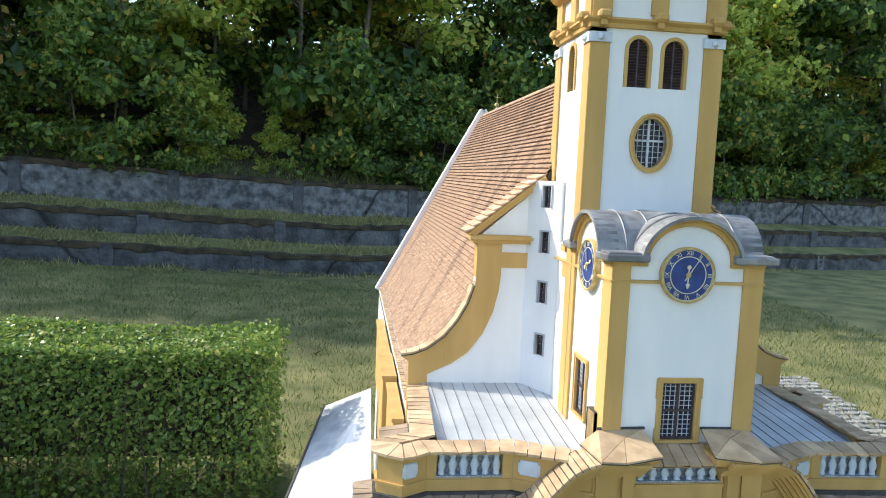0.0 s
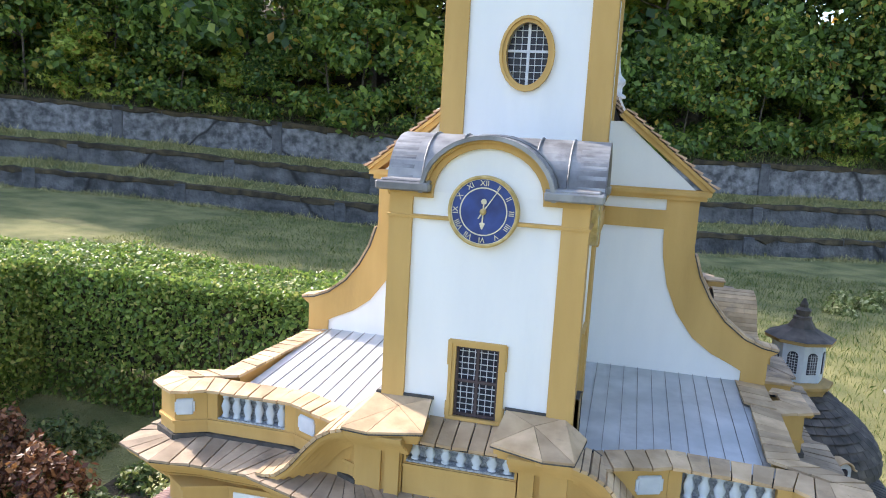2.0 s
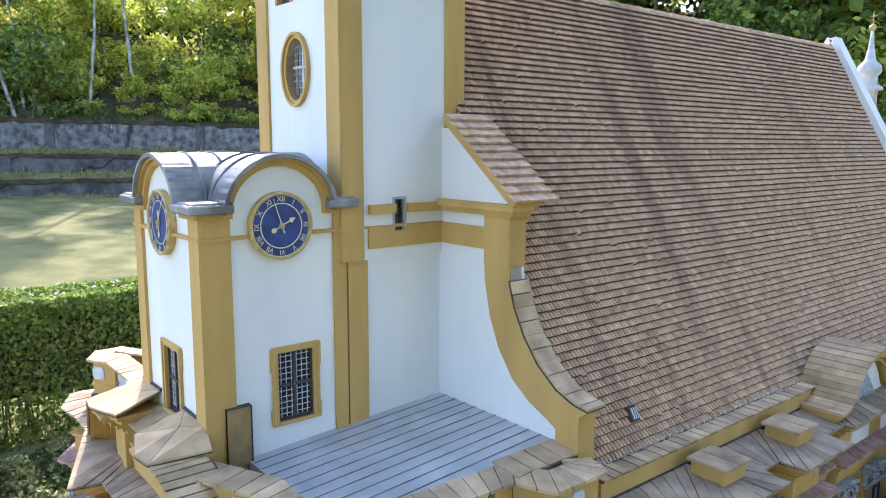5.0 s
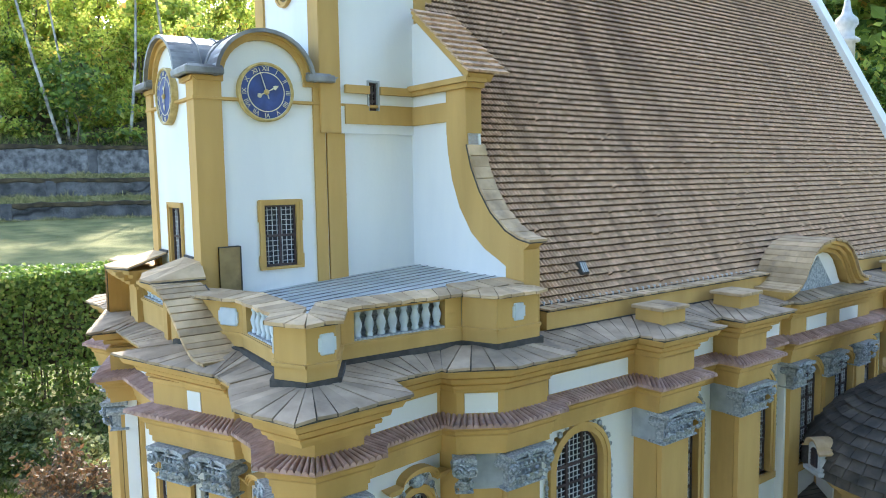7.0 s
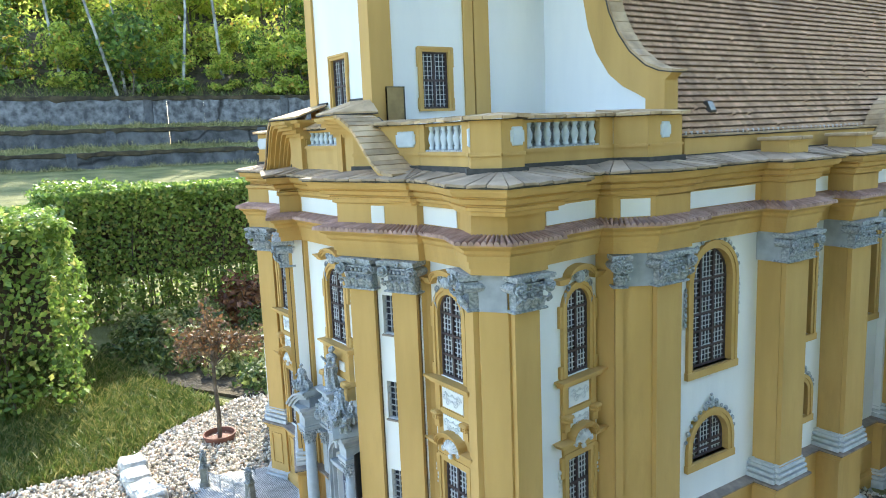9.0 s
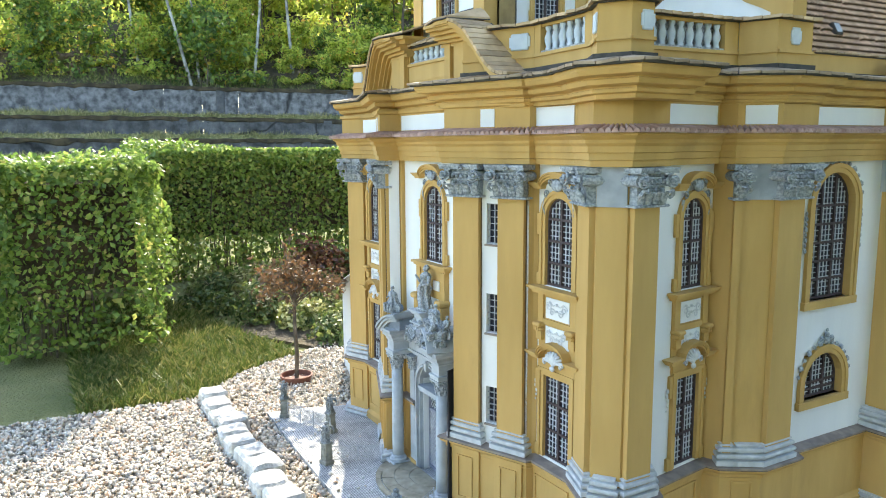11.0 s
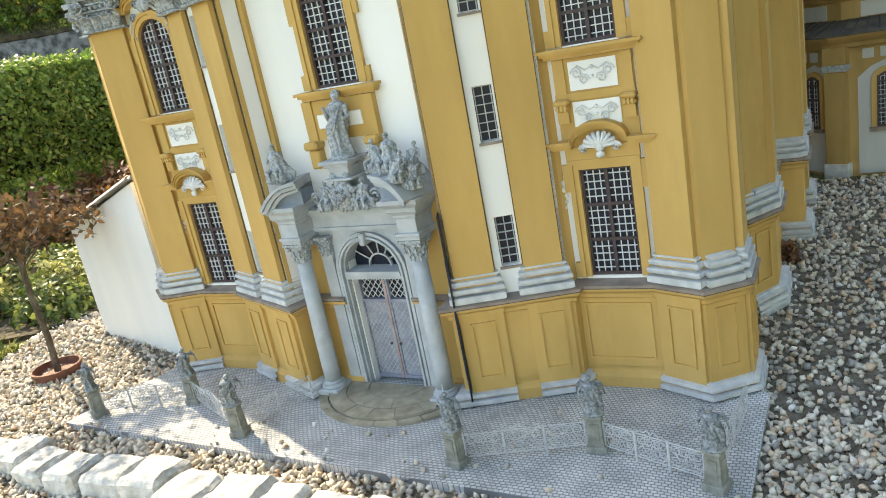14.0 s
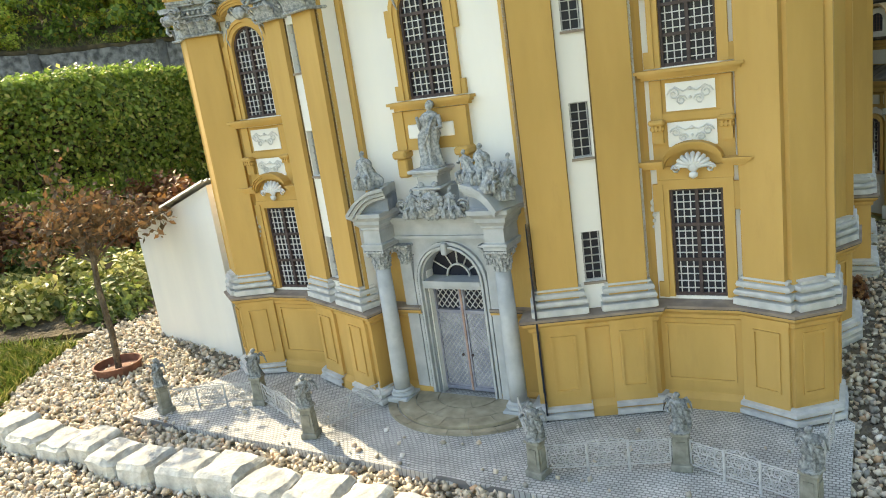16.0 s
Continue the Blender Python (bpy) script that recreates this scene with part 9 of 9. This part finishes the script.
def tree_parts(seed, h, spread, low, leaf_n, size, thick=0.010):
    """Trunk and limbs as one mesh, the crown as clumps of leaves with gaps."""
    rng = random.Random(seed)
    bm = bmesh.new()
    lean = Vector((rng.uniform(-0.05, 0.05), rng.uniform(-0.05, 0.05), 0))
    trunk = [Vector((0, 0, -0.4)), Vector((rng.uniform(-0.12, 0.12), rng.uniform(-0.12, 0.12), h * 0.3)) + lean * h * 0.3, Vector((rng.uniform(-0.3, 0.3), rng.uniform(-0.3, 0.3), h * 0.62)) + lean * h * 0.6, Vector((0, 0.1, h * 0.95)) + lean * h]
    tube(bm, trunk, thick * h, 8, 0.25 * thick * h)
    clumps = []
    for k in range(30):
        f = rng.uniform(low, 1.0)
        start = trunk[1].lerp(trunk[3], f) if f > 0.2 else trunk[0].lerp(trunk[1], 0.5 + f)
        a, r = rng.uniform(0, 6.28), spread * rng.uniform(0.35, 1.0) * (1.15 - 0.75 * f)
        end = start + Vector((r * math.cos(a), r * math.sin(a), rng.uniform(-0.05, 0.35) * spread))
        tube(bm, [start, start.lerp(end, 0.5) + Vector((0, 0, 0.12 * spread)), end], 0.0045 * h, 5, 0.0012 * h)
        clumps.append((end, rng.uniform(0.5, 1.0) * spread * 0.5))
        clumps.append((start.lerp(end, 0.6), rng.uniform(0.4, 0.8) * spread * 0.42))
    nrg = np.random.RandomState(seed)
    per = leaf_n // len(clumps)
    pts, nor = [], []
    for c, r in clumps:
        d = nrg.normal(size=(per, 3))
        d /= np.linalg.norm(d, axis=1, keepdims=True)
        rad = nrg.uniform(0.15, 1, per)[:, None] ** 0.45
        pts.append(np.array(c[:]) + d * rad * r * np.array([1, 1, 0.62]))
        nor.append(d)
    v, f = leaves(np.concatenate(pts), size, seed, 1.5, np.concatenate(nor), 0.5)
    mesh = bpy.data.meshes.new("trunk")
    bm.to_mesh(mesh)
    bm.free()
    return mesh, fast_mesh("crown", v, f)


def tree(name, label, seed, h, spread, low, leaf_n, size, bark, leaf_mat, thick=0.010):
    trunk, crown = tree_parts(seed, h, spread, low, leaf_n, size, thick)
    t = thing(name, label, "tree", group="forest trees")
    place("trunk", trunk, bark, t)
    place("crown", crown, leaf_mat, t)
    return t


def slope_point(f, d):
    """A point on the wooded slope: along the terrace (0 to 1) and back from the lawn."""
    line = [Vector(p) for p in back(d)]
    lengths = [(b - a).length for a, b in zip(line, line[1:])]
    want = f * sum(lengths)
    for a, b, s in zip(line, line[1:], lengths):
        if want <= s:
            p = a.lerp(b, want / s)
            break
        want -= s
    else:
        p = line[-1]
    z = terrace_z(p) + 2.0 + 5.5 * max(0.0, (d - 2.5) / 13.8)
    return Vector((p.x, p.y, z))


KINDS = [tree("broadleaf_tree", "dark green broadleaf tree at the wood's edge", 1, 7.2, 2.4, 0.0, 6000, 0.165, BARK, GREENS[0]),
         tree("broadleaf_tree", "green broadleaf tree on the wooded slope", 2, 7.8, 2.5, 0.0, 6000, 0.165, BARK, GREENS[1]),
         tree("broadleaf_tree", "yellowing broadleaf tree on the wooded slope", 3, 6.8, 2.2, 0.0, 5600, 0.15, BARK, GREENS[2]),
         tree("broadleaf_tree", "dark green spreading tree on the wooded slope", 4, 8.5, 2.5, 0.0, 6000, 0.17, BARK, GREENS[0])]
LIGHT = [tree("broadleaf_tree", "airy yellow-green tree with light coming through", 5, 6.8, 2.2, 0.0, 4200, 0.14, BARK, GREENS[2]),
         tree("broadleaf_tree", "airy green tree with light coming through", 6, 7.4, 2.3, 0.0, 4200, 0.14, BARK, GREENS[2])]
SHRUBS = [tree("wood_shrub", "leafy green shrub at the foot of the wood", 11, 2.6, 1.25, 0.0, 3400, 0.098, BARK, GREENS[1]),
          tree("wood_shrub", "dark green shrub at the foot of the wood", 12, 2.2, 1.2, 0.0, 3400, 0.098, BARK, GREENS[0]),
          tree("wood_shrub", "yellow-green autumn shrub at the foot of the wood", 13, 2.0, 1.0, 0.0, 2800, 0.092, BARK, GREENS[2]),
          tree("wood_shrub", "thin yellow-green undergrowth on the slope", 14, 2.2, 1.3, 0.0, 1500, 0.10, BARK, GREENS[1])]
BIRCHES = tree("birch_tree", "slim white-barked birch with light foliage", 21, 8.5, 1.3, 0.35, 2400, 0.10, BIRCH, GREENS[2], 0.0062)
rng = random.Random(77)
used = {}


def plant(proto, p, scale, tilt=0.0, toward=0.0):
    m = Matrix.Translation(p) @ Matrix.Rotation(tilt, 4, "X") @ Matrix.Rotation(rng.uniform(0, 6.28), 4, "Z")
    m = m @ Matrix.Diagonal((scale * rng.uniform(0.9, 1.1), scale * rng.uniform(0.9, 1.1), scale, 1))
    if not used.get(proto):
        used[proto] = True
        proto.matrix_basis = m
    else:
        copy_thing(proto, m)


# the stretch of the terrace that lies behind the garden
F0, F1 = 0.13, 0.93
for d, n in ((3.1, 64), (4.6, 40)):
    for i in range(n):
        f = F0 + (F1 - F0) * (i + rng.uniform(0.1, 0.9)) / n
        left = f < 0.36
        plant(SHRUBS[rng.choice((2, 2, 3) if left else (0, 1, 1, 0, 2))], slope_point(f, d + rng.uniform(-0.4, 0.6)) - Vector((0, 0, 0.15)), rng.uniform(0.7, 1.2) if left else rng.uniform(0.6, 1.2))
for d, n in ((5.2, 32), (7.6, 32), (10.4, 15)):
    for i in range(n):
        f = F0 + (F1 - F0) * (i + rng.uniform(0.1, 0.9)) / n
        left = f < 0.37
        if left and d > 10:
            continue
        plant(LIGHT[rng.choice((0, 0, 1))] if left else KINDS[rng.choice((0, 1, 3, 0, 1, 2))], slope_point(f, d + rng.uniform(-0.8, 0.8)) - Vector((0, 0, 0.3)), rng.uniform(0.75, 0.95) if left else rng.uniform(0.85, 1.25))
for y, x, tilt in ((5.3, -21.0, 0.24), (5.6, -21.4, 0.03), (7.2, -21.0, -0.13), (4.0, -22.3, 0.08), (8.9, -22.0, 0.05)):
    plant(BIRCHES, Vector((x, y, 2.9)), rng.uniform(0.9, 1.15), tilt)

# unseen trees added on the right to hold sky light off that side
for x, y in ((8.2, -6.0), (8.0, -3.4), (7.4, -1.0), (7.6, 1.2), (8.4, 3.2), (10.5, -2.0), (11.0, 1.5)):
    plant(KINDS[rng.choice((0, 1, 3))], Vector((x, y, -0.2)), rng.uniform(0.85, 1.0))

# the wood further up the slope, where single trees can no longer be told apart
nrg = np.random.RandomState(5)
for mat, f0, f1, n, top, name in ((GREENS[2], 0.06, 0.40, 26000, 2.6, "yellow-green leaf mass of the wood up the slope"), (GREENS[0], 0.34, 0.97, 60000, 9.5, "dark green leaf mass of the wood up the slope")):
    clump_n = n // 130
    pts, nor = [], []
    for k in range(clump_n):
        c = slope_point(nrg.uniform(f0, f1), nrg.uniform(12.0, 14.5))
        c = np.array([c.x, c.y, c.z + nrg.uniform(-0.5, top)])
        d = nrg.normal(size=(130, 3))
        d /= np.linalg.norm(d, axis=1, keepdims=True)
        pts.append(c + d * nrg.uniform(0.3, 1, (130, 1)) ** 0.5 * np.array([1.25, 1.25, 0.8]) * nrg.uniform(0.7, 1.3))
        nor.append(d)
    v, f = leaves(np.concatenate(pts), 0.27, 6, 1.5, np.concatenate(nor), 0.5)
    tagged(place("far_wood", fast_mesh("far_wood", v, f), mat), name, "wood", kind="stuff")

# dry grass and weeds along the terrace ledges
def ledge_grass(d0, d1, z0, rise, n, h, seed, mat, label):
    rng = np.random.RandomState(seed)
    lo, hi = [np.array(back(d)) for d in (d0, d1)]
    seg = np.linalg.norm(lo[1:] - lo[:-1], axis=1)
    seg[:1] = 0
    seg[9:] = 0
    i = rng.choice(len(seg), n, p=seg / seg.sum())
    f, u = rng.uniform(size=(2, n))
    f += 0.02 * rng.normal(size=n)
    zz = np.array([terrace_z(p) for p in TERRACE])
    a, b = lo[i] * (1 - f[:, None]) + lo[i + 1] * f[:, None], hi[i] * (1 - f[:, None]) + hi[i + 1] * f[:, None]
    xy = a * (1 - u[:, None]) + b * u[:, None]
    z = zz[i] * (1 - f) + zz[i + 1] * f + z0 + rise * u
    clump = 0.55 + 0.45 * np.sin(xy[:, 0] * 3.1 + 2 * np.sin(xy[:, 1] * 2.3)) * np.sin(xy[:, 1] * 2.7)
    hh = h * rng.uniform(0.3, 1.3, n) * clump
    ang = rng.uniform(0, 6.28, n)
    side = np.stack([np.cos(ang), np.sin(ang), 0 * ang], -1) * 0.011
    base = np.concatenate([xy, z[:, None]], 1)
    lean = rng.normal(0, 0.6, (n, 2)) * hh[:, None]
    tip = base + np.stack([lean[:, 0], lean[:, 1], hh], -1)
    v = np.stack([base - side, base + side, tip], 1).reshape(-1, 3)
    tagged(place("ledge_grass", fast_mesh("ledge_grass", v, np.arange(3 * n).reshape(n, 3)), mat), label, "grass", kind="stuff")


DRYGRASS = leafy("dry_grass_blade", ((0.0, (0.12, 0.13, 0.04)), (0.5, (0.29, 0.27, 0.10)), (1.0, (0.60, 0.52, 0.25))), 0.6, 0.35)
ledge_grass(-0.5, 0.05, 0.0, 0.0, 9000, 0.16, 1, DRYGRASS, "dry grass at the foot of the terrace wall")
ledge_grass(0.05, 1.05, 0.40, 0.18, 22000, 0.20, 2, DRYGRASS, "dry grass on the lowest terrace ledge")
ledge_grass(1.15, 2.2, 1.03, 0.18, 22000, 0.20, 3, DRYGRASS, "dry grass on the middle terrace ledge")
ledge_grass(2.35, 3.4, 2.0, 0.4, 16000, 0.28, 4, GRASS, "grass and weeds on the top terrace ledge")

# ---- single roof tiles over the near eaves ----
for base in NEAR_TILES:
    mesh = bpy.data.meshes.new("tile")
    faces = []
    for j in range(3):
        a, b = 3 * j, 3 * j + 3
        faces += [(a, b, b + 1, a + 1), (a + 1, b + 1, b + 2, a + 2)]
    mesh.from_pydata(base, [], faces)
    mesh.materials.append(ROOFPIECE)
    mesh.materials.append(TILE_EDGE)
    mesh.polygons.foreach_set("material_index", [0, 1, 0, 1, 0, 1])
    place("tile", mesh, None, roof)
